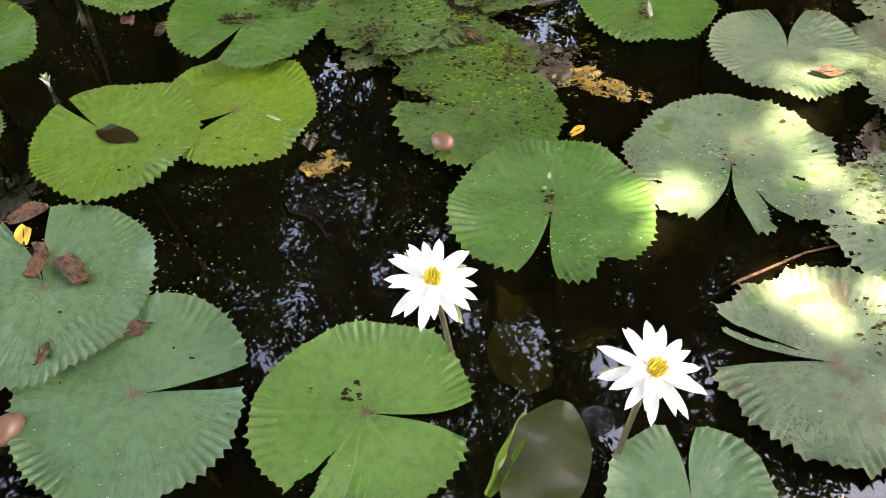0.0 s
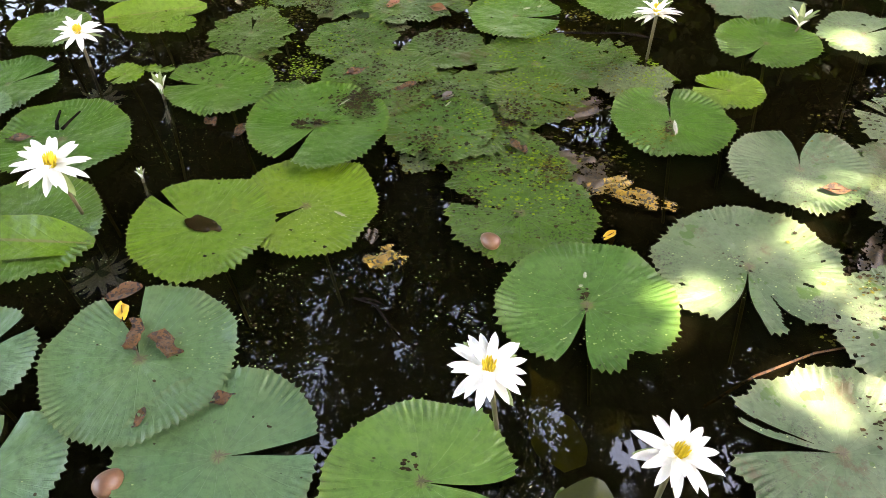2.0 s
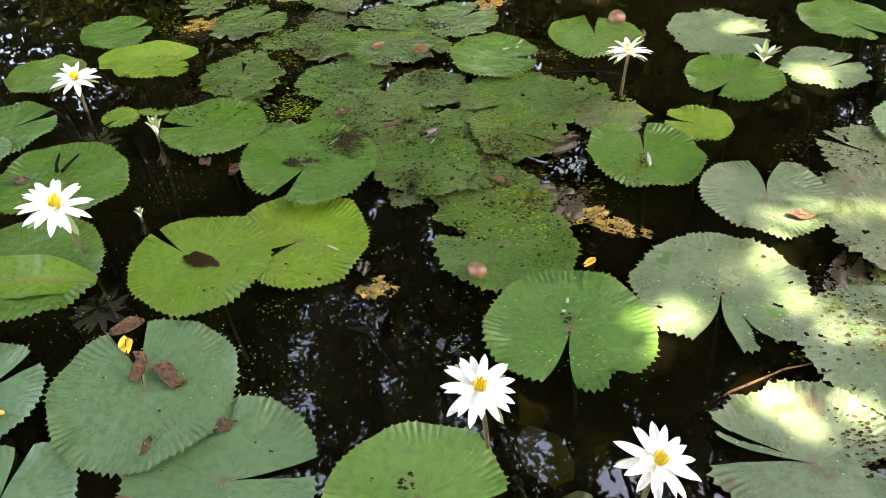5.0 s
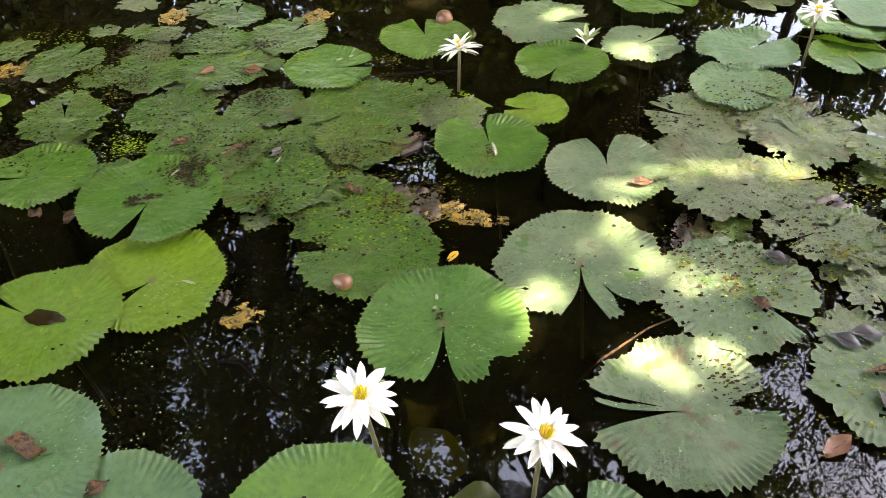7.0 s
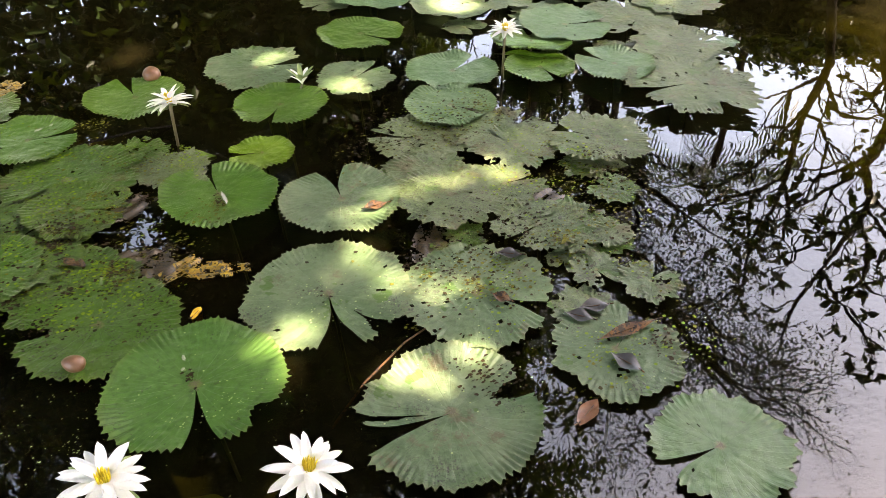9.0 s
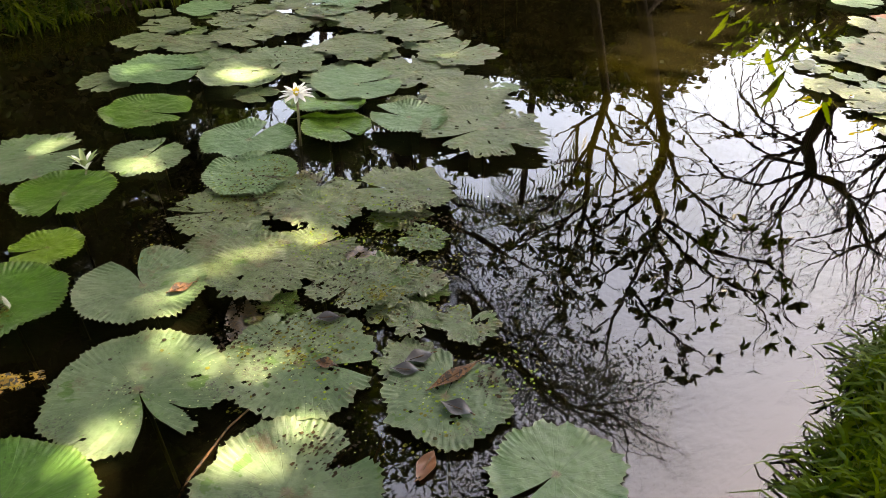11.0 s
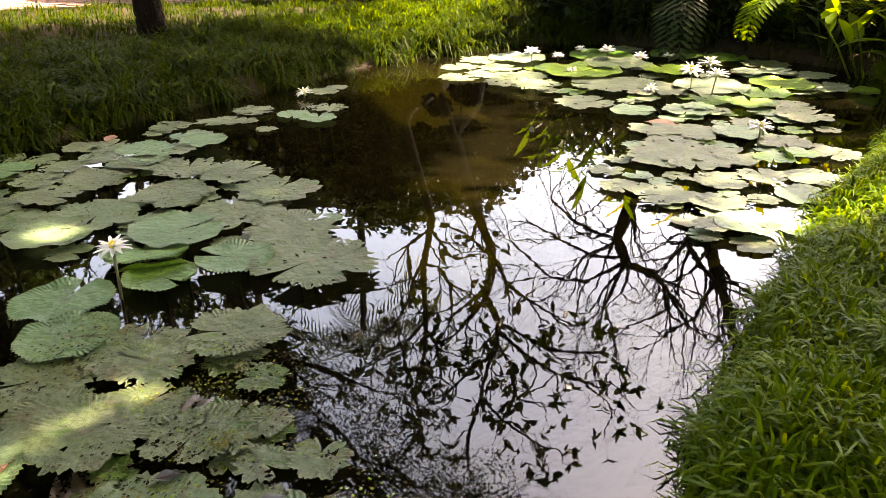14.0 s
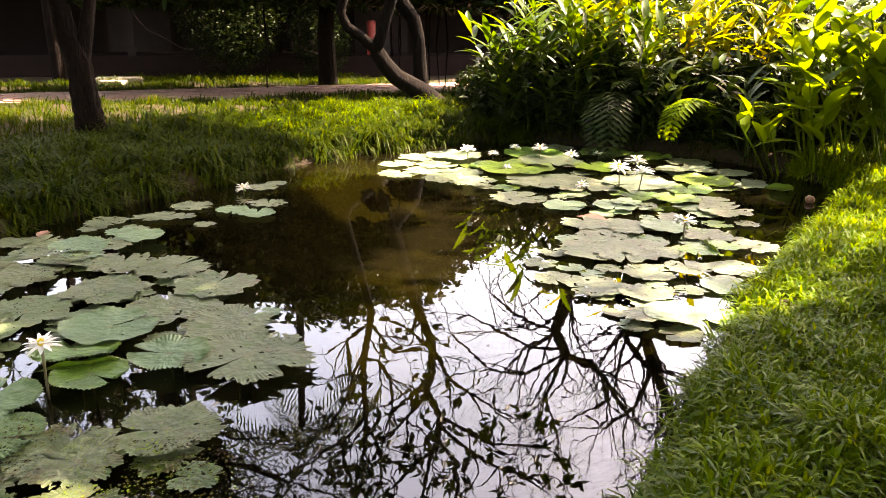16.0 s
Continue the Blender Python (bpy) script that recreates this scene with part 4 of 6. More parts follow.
grass_patch("grass", "open lawn grass behind the near bank", M_GRASS, 26000, 9,
            ((0.9, 9.5, -3.8, -1.5), on_bank(1.9, 3.6, lambda x, y: y < 0.0)), (0.07, 0.17), (0.01, 0.018), (0.3, 2.0))
grass_patch("grass", "long broad grass blades hanging over the near bank", M_BLADE, 11000, 7,
            ((1.0, 5.0, -1.2, 0.3), on_bank(0.0, 0.6, lambda x, y: y < 0.4)), (0.09, 0.19), (0.007, 0.014), (0.4, 2.3), 26)
grass_patch("grass", "long coarse green grass overhanging the far bank, darkened for shade", M_GRASS_SHADED, 64000, 2,
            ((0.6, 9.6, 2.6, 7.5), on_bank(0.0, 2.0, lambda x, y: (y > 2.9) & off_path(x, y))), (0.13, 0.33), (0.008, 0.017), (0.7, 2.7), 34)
grass_patch("grass", "lawn grass around the brick path, darkened for shade", M_GRASS_SHADED, 44000, 3,
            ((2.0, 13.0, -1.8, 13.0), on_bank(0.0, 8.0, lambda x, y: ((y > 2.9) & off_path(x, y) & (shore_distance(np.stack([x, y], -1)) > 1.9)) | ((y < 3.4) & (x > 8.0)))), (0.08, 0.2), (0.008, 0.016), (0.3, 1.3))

# Sunlit strip of the far bank, put in as a patch of lighter grass.
grass_patch("grass", "short yellow-green lawn grass before the path, lightened as if sunlit", M_GRASS, 20000, 12,
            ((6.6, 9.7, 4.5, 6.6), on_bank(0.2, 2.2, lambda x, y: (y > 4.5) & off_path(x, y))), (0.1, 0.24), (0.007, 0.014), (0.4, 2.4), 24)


# ---------------------------------------------------------------- trees
EYE_X, EYE_Y, EYE_Z = 0.165, -0.235, 1.355


def mirrored(az, el, dist):
    """A place seen in the water from the last standpoint: bearing, height angle, level distance."""
    return Vector((EYE_X + dist * math.cos(radians(az)), EYE_Y + dist * math.sin(radians(az)), dist * math.tan(radians(el)) - EYE_Z))


def grow(soup, rng, start, way, length, radius, depth, tips, spread=0.7, up=0.15, kids=(2, 3), shrink=0.72, wander=0.18, sides=6):
    """A limb and its forks; the ends go into tips as (place, direction, radius)."""
    pts, rad = [Vector(start)], [radius]
    d = Vector(way).normalized()
    n = 4
    for i in range(n):
        d = (d + Vector((rng.gauss(0, wander), rng.gauss(0, wander), rng.gauss(0, wander) + up * 0.25))).normalized()
        pts.append(pts[-1] + d * (length / n))
        rad.append(radius * (1 - 0.32 * (i + 1) / n))
    soup.tube(pts, rad, max(3, sides))
    if depth == 0:
        tips.append((pts[-1], d, rad[-1]))
        return
    for i in range(rng.randint(*kids)):
        side = d.orthogonal().normalized()
        side.rotate(Matrix.Rotation(rng.uniform(0, 6.283), 3, d))
        at = pts[-1] if i < 2 else pts[rng.randint(1, n - 1)]
        w = (d + side * spread * rng.uniform(0.6, 1.2) + Vector((0, 0, up))).normalized()
        grow(soup, rng, at, w, length * shrink * rng.uniform(0.8, 1.15), rad[-1] * (0.82 if i == 0 else 0.68), depth - 1, tips, spread, up, kids, shrink, wander, sides - 1)


def frangipani():
    rng = random.Random(11)
    top = base("frangipani_tree", 0, 0, 0)
    s, tips = Soup(), []
    foot, knee = Vector((9.58, 4.83, 0.12)), Vector((9.15, 5.56, 0.9))
    s.tube([foot, Vector((9.48, 5.02, 0.34)), Vector((9.38, 5.18, 0.45)), Vector((9.29, 5.34, 0.56)), Vector((9.21, 5.47, 0.73)), knee], [0.17, 0.14, 0.125, 0.115, 0.105, 0.1], 12, 0.12)
    stem_a = [(33.3, 21.1), (33.6, 22.8), (34.0, 24.7), (33.9, 26.8), (33.8, 29.0), (34.0, 31.0), (34.9, 33.5)]
    stem_b = [(30.1, 20.2), (29.3, 21.8), (28.6, 23.4), (28.6, 25.3), (29.0, 26.8), (27.9, 28.5), (28.0, 30.1), (28.7, 31.7), (29.2, 33.9)]
    limbs = [[(33.9, 24.4), (32.8, 24.6), (31.9, 25.8), (31.7, 27.4)], [(33.9, 23.9), (34.8, 25.5), (35.3, 27.1), (36.3, 28.6)],
             [(33.8, 28.4), (35.1, 29.7), (36.6, 30.4), (38.2, 31.4)], [(33.7, 29.2), (32.9, 30.5), (32.6, 32.6)], [(33.5, 21.7), (32.7, 22.8), (31.8, 23.9)],
             [(33.6, 22.0), (35.2, 23.1), (35.0, 25.4)], [(29.7, 21.2), (30.2, 22.6), (29.0, 23.6)], [(28.5, 23.7), (27.2, 25.9), (25.6, 26.8), (23.7, 27.8)],
             [(27.9, 28.5), (25.5, 29.5), (23.6, 30.2), (20.9, 30.3)], [(27.8, 29.3), (25.2, 31.0), (23.0, 31.9), (20.7, 32.4)], [(28.0, 30.1), (26.7, 31.6), (26.3, 33.6)],
             [(28.6, 25.3), (29.8, 26.9), (31.0, 27.7)], [(28.9, 26.9), (30.5, 28.5), (31.6, 29.6)], [(28.1, 30.6), (29.8, 31.7), (31.4, 33.1)],
             [(29.2, 33.9), (27.2, 35.4), (24.7, 36.7)], [(29.2, 33.9), (30.2, 36.2), (30.3, 38.7)], [(34.9, 33.5), (34.3, 36.1), (35.9, 37.8)]]
    way_a, way_b = [mirrored(a, e, 10.4) for a, e in stem_a], [mirrored(a, e, 10.5) for a, e in stem_b]
    s.tube([knee, Vector((9.05, 5.71, 1.06)), Vector((8.95, 5.86, 1.18)), Vector((8.9, 5.93, 1.36))] + way_a, [0.075, 0.07, 0.066, 0.062, 0.057, 0.051, 0.047, 0.042, 0.036, 0.028, 0.023], 8, 0.1)
    s.tube([knee, Vector((9.1, 5.46, 1.03)), Vector((9.14, 5.39, 1.28))] + way_b, [0.085, 0.08, 0.076, 0.072, 0.068, 0.064, 0.06, 0.057, 0.051, 0.044, 0.034, 0.025], 8, 0.1)
    s.tube([(9.99, 5.33, 0.1), (9.98, 5.36, 0.64), (9.96, 5.38, 1.02), (9.93, 5.43, 1.28), (9.85, 5.57, 1.48), (9.78, 5.66, 1.7), way_b[1]], [0.13, 0.1, 0.095, 0.095, 0.1, 0.08, 0.05], 12, 0.25)
    for limb in limbs:
        pts = [mirrored(a, e, 10.4 - 0.17 * i) for i, (a, e) in enumerate(limb)]
        s.tube(pts, [0.031 - 0.004 * i for i in range(len(pts))], 6, 0.1)
        for k, p in enumerate(pts[1:]):
            d = (pts[k + 1] - pts[k]).normalized()
            for _ in range(2 if k < len(pts) - 2 else 3):
                turn = Vector((rng.gauss(0, 0.6), rng.gauss(0, 0.6), rng.gauss(0.05, 0.5)))
                grow(s, rng, p, d + turn, rng.uniform(0.36, 0.58), 0.0145, 2, tips, 0.85, 0.05, (1, 3), 0.75, 0.28, 5)
    for way in (way_a, way_b):
        for p, q in zip(way[1:], way[2:]):
            grow(s, rng, p, (q - p).normalized() + Vector((rng.gauss(0, 0.7), rng.gauss(0, 0.7), rng.gauss(0, 0.5))), 0.46, 0.0155, 2, tips, 0.85, 0.05, (1, 3), 0.75, 0.28, 5)
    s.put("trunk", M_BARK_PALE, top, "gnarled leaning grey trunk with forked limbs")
    lv = Soup()
    for p, d, r in tips:
        outer = p.z > 4.2
        if rng.random() < (0.12 if outer else 0.5):
            continue
        for i in range(rng.randint(3, 5) if outer else rng.randint(1, 3)):
            side = d.orthogonal().normalized()
            side.rotate(Matrix.Rotation(rng.uniform(0, 6.283), 3, d))
            way = (d * 0.7 + side).normalized()
            lv.leaf(p, way, d, rng.uniform(0.12, 0.22), rng.uniform(0.05, 0.078), 0.25, 5)
    lv.put("crown", M_LEAF_DARK, top, "sparse oval leaves at the twig ends")
    tagged(top, "gnarled leaning tree with sparse leaf tufts by the path", "tree")


def bare_tree(name, label, stems, seed, depth, leaves, leaf_size, mat=None, spread=0.75, shrink=0.74, length=1.1, veil=()):
    """A tree from given stems (lists of places), with fine forking twigs and a few leaves."""
    rng = random.Random(seed)
    top = base(name, 0, 0, 0)
    s, tips = Soup(), []
    for pts, thick in stems:
        r = [thick * (1 - 0.5 * i / (len(pts) - 1)) for i in range(len(pts))]
        if thick > 0.12:
            way = [Vector(p) for p in pts]
            fine = [way[i].lerp(way[i + 1], j / 8) for i in range(len(way) - 1) for j in range(8)] + [way[-1]]
            rr = [r[i] + (r[i + 1] - r[i]) * j / 8 for i in range(len(way) - 1) for j in range(8)] + [r[-1]]
            rr = [q * (1 + 0.35 * max(0.0, 1 - f.z / 0.3) ** 2) for q, f in zip(rr, fine)]
            s.tube(fine, rr, 24, 0.3)
        else:
            s.tube(pts, r, 8)
        pts = [Vector(p) for p in pts]
        for i in range(1, len(pts)):
            d = (pts[i] - pts[i - 1]).normalized()
            for k in range(2 if i < len(pts) - 1 else 3):
                side = d.orthogonal().normalized()
                side.rotate(Matrix.Rotation(rng.uniform(0, 6.283), 3, d))
                if pts[i].z > 1.4:
                    grow(s, rng, pts[i], d + side * 0.8, length * rng.uniform(0.7, 1.1), min(0.034, r[i] * 0.5), depth, tips, spread, 0.1, (2, 3), shrink, 0.16)
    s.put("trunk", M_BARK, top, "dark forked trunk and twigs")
    lv = Soup()
    for p, d, r in tips:
        for i in range(leaves if rng.random() < 0.8 else 0):
            q = p + Vector((rng.gauss(0, 0.09), rng.gauss(0, 0.09), rng.gauss(0, 0.09)))
            lv.leaf(q, (rng.gauss(0, 1), rng.gauss(0, 1), rng.gauss(-0.2, 0.7)), (rng.gauss(0, 1), rng.gauss(0, 1), 1), leaf_size * rng.uniform(0.6, 1.2), leaf_size * 0.38, 0.2, 1)
    if lv.v:
        lv.put("crown", mat or M_LEAF_DARK, top, "thin open leafage")
    if veil:
        gen = np.random.default_rng(seed)
        P = []
        for x, y, z, r, n in veil:
            u = gen.normal(0, 1, (n // 6, 3))
            u *= (gen.random(n // 6) ** 0.5 / np.linalg.norm(u, axis=1))[:, None]
            P.append((np.array([x, y, z]) + u[:, None, :] * r + gen.normal(0, 0.05, (n // 6, 6, 3))).reshape(-1, 3))
        leaf_cloud(gen, np.concatenate(P), leaf_size, "spray", mat or M_LEAF_DARK, top, "fine feathery sprays of small leaves")
    tagged(top, label, "tree")


# Ground spots for which the added crowns are left open to the sun.
SUN_GAPS = [(0.44, 1.20, 0.075), (0.37, 1.11, 0.05), (0.62, 1.26, 0.065), (0.75, 1.40, 0.08), (0.85, 1.45, 0.06), (0.83, 1.27, 0.055), (0.51, 1.29, 0.04),
            (0.89, 1.58, 0.075), (0.87, 1.66, 0.04), (0.75, 1.63, 0.05), (0.99, 1.73, 0.04), (0.72, 0.98, 0.07), (0.80, 0.98, 0.09), (0.87, 0.95, 0.07), (0.79, 0.89, 0.06),
            (1.07, 1.09, 0.085), (1.04, 1.20, 0.05), (0.89, 1.22, 0.08), (0.94, 1.20, 0.05), (1.13, 1.69, 0.075), (1.41, 1.72, 0.065), (1.44, 1.54, 0.06),
            (1.00, 2.84, 0.11), (1.27, 2.49, 0.15), (1.98, 2.96, 0.15), (1.61, 2.89, 0.08), (0.67, 3.20, 0.13), (0.41, 3.07, 0.1), (1.43, 2.19, 0.07), (2.31, 2.55, 0.06),
            (1.93, 2.98, 0.13), (1.61, 3.35, 0.1), (2.29, 3.14, 0.1), (1.77, 3.74, 0.1), (2.51, 2.95, 0.08), (2.60, 2.48, 0.1), (1.26, 1.60, 0.06),
            (1.56, 1.80, 0.07), (2.90, 2.51, 0.08)]


def leaf_cloud(rng, P, size, name, mat, parent, label, droop=-0.2):
    """Single leaves at the places P: each a folded lozenge of two triangles, all in one mesh."""
    n = len(P)
    d = rng.normal(0, 1, (n, 3))
    d[:, 2] = d[:, 2] * 0.5 + droop
    d /= np.linalg.norm(d, axis=1)[:, None]
    up = rng.normal(0, 0.6, (n, 3))
    up[:, 2] += 1
    sd = np.cross(d, up)
    sd /= np.linalg.norm(sd, axis=1)[:, None] + 1e-9
    nr = np.cross(sd, d)
    ln = (size * rng.uniform(0.65, 1.3, n))[:, None]
    wd = ln * rng.uniform(0.2, 0.27, n)[:, None]
    V = np.stack([P, P + d * ln * 0.45 + sd * wd + nr * wd * 0.35, P + d * ln - nr * ln * 0.15, P + d * ln * 0.45 - sd * wd + nr * wd * 0.35], 1).reshape(-1, 3)
    o = (np.arange(n) * 4)[:, None]
    F = np.concatenate([o + np.array([0, 1, 2]), o + np.array([0, 2, 3])], 0)
    me = bpy.data.meshes.new(name)
    me.vertices.add(len(V))
    me.vertices.foreach_set("co", V.astype(np.float32).ravel())
    me.loops.add(F.size)
    me.loops.foreach_set("vertex_index", F.astype(np.int32).ravel())
    me.polygons.add(len(F))
    me.polygons.foreach_set("loop_start", (np.arange(len(F)) * 3).astype(np.int32))
    me.update(calc_edges=True)
    me.materials.append(mat)
    ob = new(name, me)
    ob.parent = parent
    ob["label"] = label
    return ob


def crown_tree(name, label, foot, top_at, blobs, seed, count, leaf, trunk_r=0.14, mat=None, gaps=(), clump=0.13, floor=0.0, limbs=2, airy=0.0):
    """A leafy tree: trunk, limbs to every clump of the crown, and a crown of single leaves in clumps.
    blobs: (x, y, z, rx, ry, rz). gaps: sun flecks (x, y, radius) on the ground that the crown leaves open."""
    rng = random.Random(seed)
    top = base(name, 0, 0, 0)
    s = Soup()
    foot, top_at = Vector(foot), Vector(top_at)
    mid = (foot + top_at) / 2 + Vector((rng.gauss(0, 0.12), rng.gauss(0, 0.12), 0))
    s.tube([foot, mid, top_at], [trunk_r, trunk_r * 0.8, trunk_r * 0.6], 10)
    tips = []
    for b in blobs:
        c = Vector(b[:3])
        grow(s, rng, top_at, c - top_at, max(0.3, (c - top_at).length * 0.55), trunk_r * 0.4, limbs, tips, 0.6, 0.1, (2, 3), 0.7, 0.12)
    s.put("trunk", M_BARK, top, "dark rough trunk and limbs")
    gen = np.random.default_rng(seed)
    total = sum(b[3] * b[4] for b in blobs)
    places = []
    for b in blobs:
        m = int(count * b[3] * b[4] / total / 8)
        u = gen.normal(0, 1, (m, 3))
        u *= (gen.random(m) ** 0.42 / np.linalg.norm(u, axis=1))[:, None]
        c = np.array(b[:3]) + u * np.array(b[3:6])
        places.append((c[:, None, :] + gen.normal(0, clump, (m, 8, 3)) * np.array([1, 1, 0.7])).reshape(-1, 3))
    P = np.concatenate(places)
    keep = P[:, 2] > floor
    if airy:
        a, b, c = P[:, 0], P[:, 1], P[:, 2]
        keep &= np.sin(5.1 * a + 2.0 * np.sin(1.7 * b + 0.6 * c)) + np.sin(4.7 * b + 2.0 * np.sin(2.1 * c - a)) + np.sin(5.6 * c + 1.6 * np.sin(1.9 * a + b)) > airy
    way = np.array(SUN_DIR)
    for x, y, r in gaps:
        w = P - np.array([x, y, 0.0])
        w -= (w @ way)[:, None] * way
        turn = np.arctan2(w[:, 2], w[:, 0])
        keep &= (gen.random(len(P)) < 0.02) | (np.linalg.norm(w, axis=1) > (r * 0.84 + 0.3 * leaf) * (1 + 0.28 * np.sin(3 * turn + 9 * x) + 0.13 * np.sin(7 * turn + 11 * y)))
    leaf_cloud(gen, P[keep], leaf, "crown", mat or M_LEAF_DARK, top, "dense dark green leafage with gaps")
    tagged(top, label, "tree")


frangipani()
bare_tree("bare_tree", "nearly bare dark tree with fine twigs beyond the pond",
          [([(13.4, 4.3, 0.12), mirrored(18.5, 16.8, 14.1), mirrored(18.2, 19.0, 13.9), mirrored(18.6, 20.6, 13.7), mirrored(19.0, 22.1, 13.5), mirrored(18.1, 23.9, 13.3)], 0.157),
           ([mirrored(18.8, 23.4, 13.3), mirrored(20.9, 23.4, 13.1), mirrored(23.3, 22.4, 13.0), mirrored(25.8, 21.3, 13.0)], 0.033),
           ([mirrored(18.5, 23.8, 13.3), mirrored(21.1, 25.3, 13.1), mirrored(23.8, 25.2, 13.0), mirrored(26.9, 22.9, 13.0)], 0.037),
           ([mirrored(19.0, 22.2, 13.5), mirrored(20.8, 21.7, 13.3), mirrored(22.2, 21.1, 13.1), mirrored(24.1, 19.7, 13.1)], 0.037),
           ([mirrored(18.1, 23.9, 13.3), mirrored(16.2, 24.1, 13.1), mirrored(14.9, 25.3, 13.1), mirrored(13.0, 27.5, 13.0)], 0.063),
           ([mirrored(15.3, 24.8, 13.1), mirrored(14.8, 26.7, 13.0), mirrored(17.7, 28.3, 12.8)], 0.037),
           ([mirrored(18.3, 23.7, 13.3), mirrored(19.5, 26.8, 13.0), mirrored(18.3, 29.7, 12.8)], 0.041)], 21, 3, 1, 0.05, length=0.85)
bare_tree("bare_tree", "crooked dark tree with few leaves beyond the plants",
          [([(13.9, 2.9, 0.12), mirrored(13.2, 17.5, 14.2), mirrored(12.8, 20.4, 14.1), mirrored(12.3, 21.9, 13.9), mirrored(11.5, 23.9, 13.7), mirrored(10.7, 25.3, 13.5), mirrored(9.2, 28.5, 13.1)], 0.139),
           ([mirrored(13.1, 19.4, 14.1), mirrored(13.8, 21.4, 13.9), mirrored(13.7, 22.2, 13.9), mirrored(12.6, 23.4, 13.7), mirrored(11.5, 24.4, 13.5)], 0.083),
           ([mirrored(12.3, 21.9, 13.9), mirrored(13.3, 23.8, 13.7), mirrored(14.9, 24.8, 13.3)], 0.037),
           ([mirrored(11.5, 23.9, 13.7), mirrored(12.6, 26.8, 13.3), mirrored(14.7, 28.5, 13.0)], 0.046)], 22, 3, 1, 0.08, M_LEAF_MID, length=0.85)
bare_tree("leaning_tree", "dark leaning tree with fine feathery leaves on the bank",
          [([(5.55, 6.61, 0.1), (5.52, 6.64, 0.41), (5.5, 6.65, 0.63), (5.49, 6.66, 0.84), (5.43, 6.71, 1.12), (5.4, 6.73, 1.43), mirrored(49.4, 24.0, 8.7), mirrored(47.8, 28.8, 8.6)], 0.14),
           ([(5.5, 6.65, 0.72), (5.52, 6.64, 0.9), (5.56, 6.6, 1.12), (5.62, 6.56, 1.44), (5.3, 6.9, 3.4)], 0.1),
           ([mirrored(47.8, 28.8, 8.6), mirrored(45.9, 30.5, 8.2), mirrored(45.3, 32.3, 8.1), mirrored(44.1, 34.4, 7.9), mirrored(42.5, 36.7, 7.7), mirrored(40.2, 39.1, 7.5), mirrored(37.3, 41.0, 7.3), mirrored(33.4, 42.5, 7.0)], 0.085),
           ([mirrored(47.8, 28.8, 8.6), mirrored(49.3, 36.0, 8.4), mirrored(45.7, 43.6, 7.8)], 0.09)], 23, 4, 3, 0.04, spread=0.6, length=0.85,
          veil=[(*mirrored(a, e, d), r, n) for a, e, d, r, n in ((43.6, 36.3, 7.8, 0.98, 3740), (39.2, 39.7, 7.4, 0.98, 4420), (34.6, 42.2, 7.0, 0.91, 4420), (29.7, 41.6, 7.0, 0.70, 2720), (37.2, 35.5, 7.5, 0.70, 1870), (43.9, 43.3, 7.4, 0.98, 4420), (48.0, 32.8, 8.4, 0.84, 3060), (40.6, 48.9, 6.4, 0.84, 2890))])
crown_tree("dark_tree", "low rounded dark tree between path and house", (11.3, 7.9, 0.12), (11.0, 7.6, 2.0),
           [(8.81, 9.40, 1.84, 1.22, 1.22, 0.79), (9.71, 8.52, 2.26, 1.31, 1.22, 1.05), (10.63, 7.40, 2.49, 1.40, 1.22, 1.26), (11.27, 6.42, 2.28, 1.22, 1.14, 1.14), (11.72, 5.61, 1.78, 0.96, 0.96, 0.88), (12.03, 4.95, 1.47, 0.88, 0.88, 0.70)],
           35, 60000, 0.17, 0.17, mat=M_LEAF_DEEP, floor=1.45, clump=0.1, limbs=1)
crown_tree("shade_tree", "large shade tree with dense dark crown beyond the pond", (4.7, 10.9, 0.12), (4.4, 10.1, 4.7),
           [(4.86, 10.04, 5.63, 1.56, 1.82, 1.69), (4.03, 8.26, 5.92, 2.34, 2.34, 1.82), (2.21, 7.98, 6.89, 2.34, 2.34, 1.95), (3.29, 11.03, 3.97, 2.86, 1.95, 2.34), (5.38, 11.97, 3.12, 2.08, 1.82, 2.08), (4.69, 7.63, 7.14, 1.30, 1.30, 1.04), (2.4, 6.3, 4.3, 1.6, 1.1, 0.9), (3.8, 6.9, 4.5, 1.2, 1.0, 0.8), (0.6, 6.3, 4.4, 1.5, 1.1, 0.9)], 31, 240000, 0.15, 0.25, airy=-0.3)
crown_tree("shade_tree", "tall spreading tree whose crown overhangs the pond", (-1.0, 11.7, 0.12), (-0.8, 10.7, 4.9),
           [(0.39, 7.32, 8.12, 2.60, 2.60, 1.69), (-2.82, 8.49, 8.55, 2.60, 2.60, 2.08), (-0.76, 11.20, 4.77, 3.64, 1.95, 2.86), (-0.29, 4.92, 10.38, 2.60, 2.34, 1.17), (2.67, 4.85, 8.07, 2.08, 2.08, 1.17), (4.11, 5.67, 7.44, 1.56, 1.56, 1.04), (-1.43, 7.66, 4.91, 0.72, 0.65, 0.65), (-1.19, 7.71, 5.83, 0.72, 0.65, 0.65)], 32, 200000, 0.12, 0.28, airy=0.2)
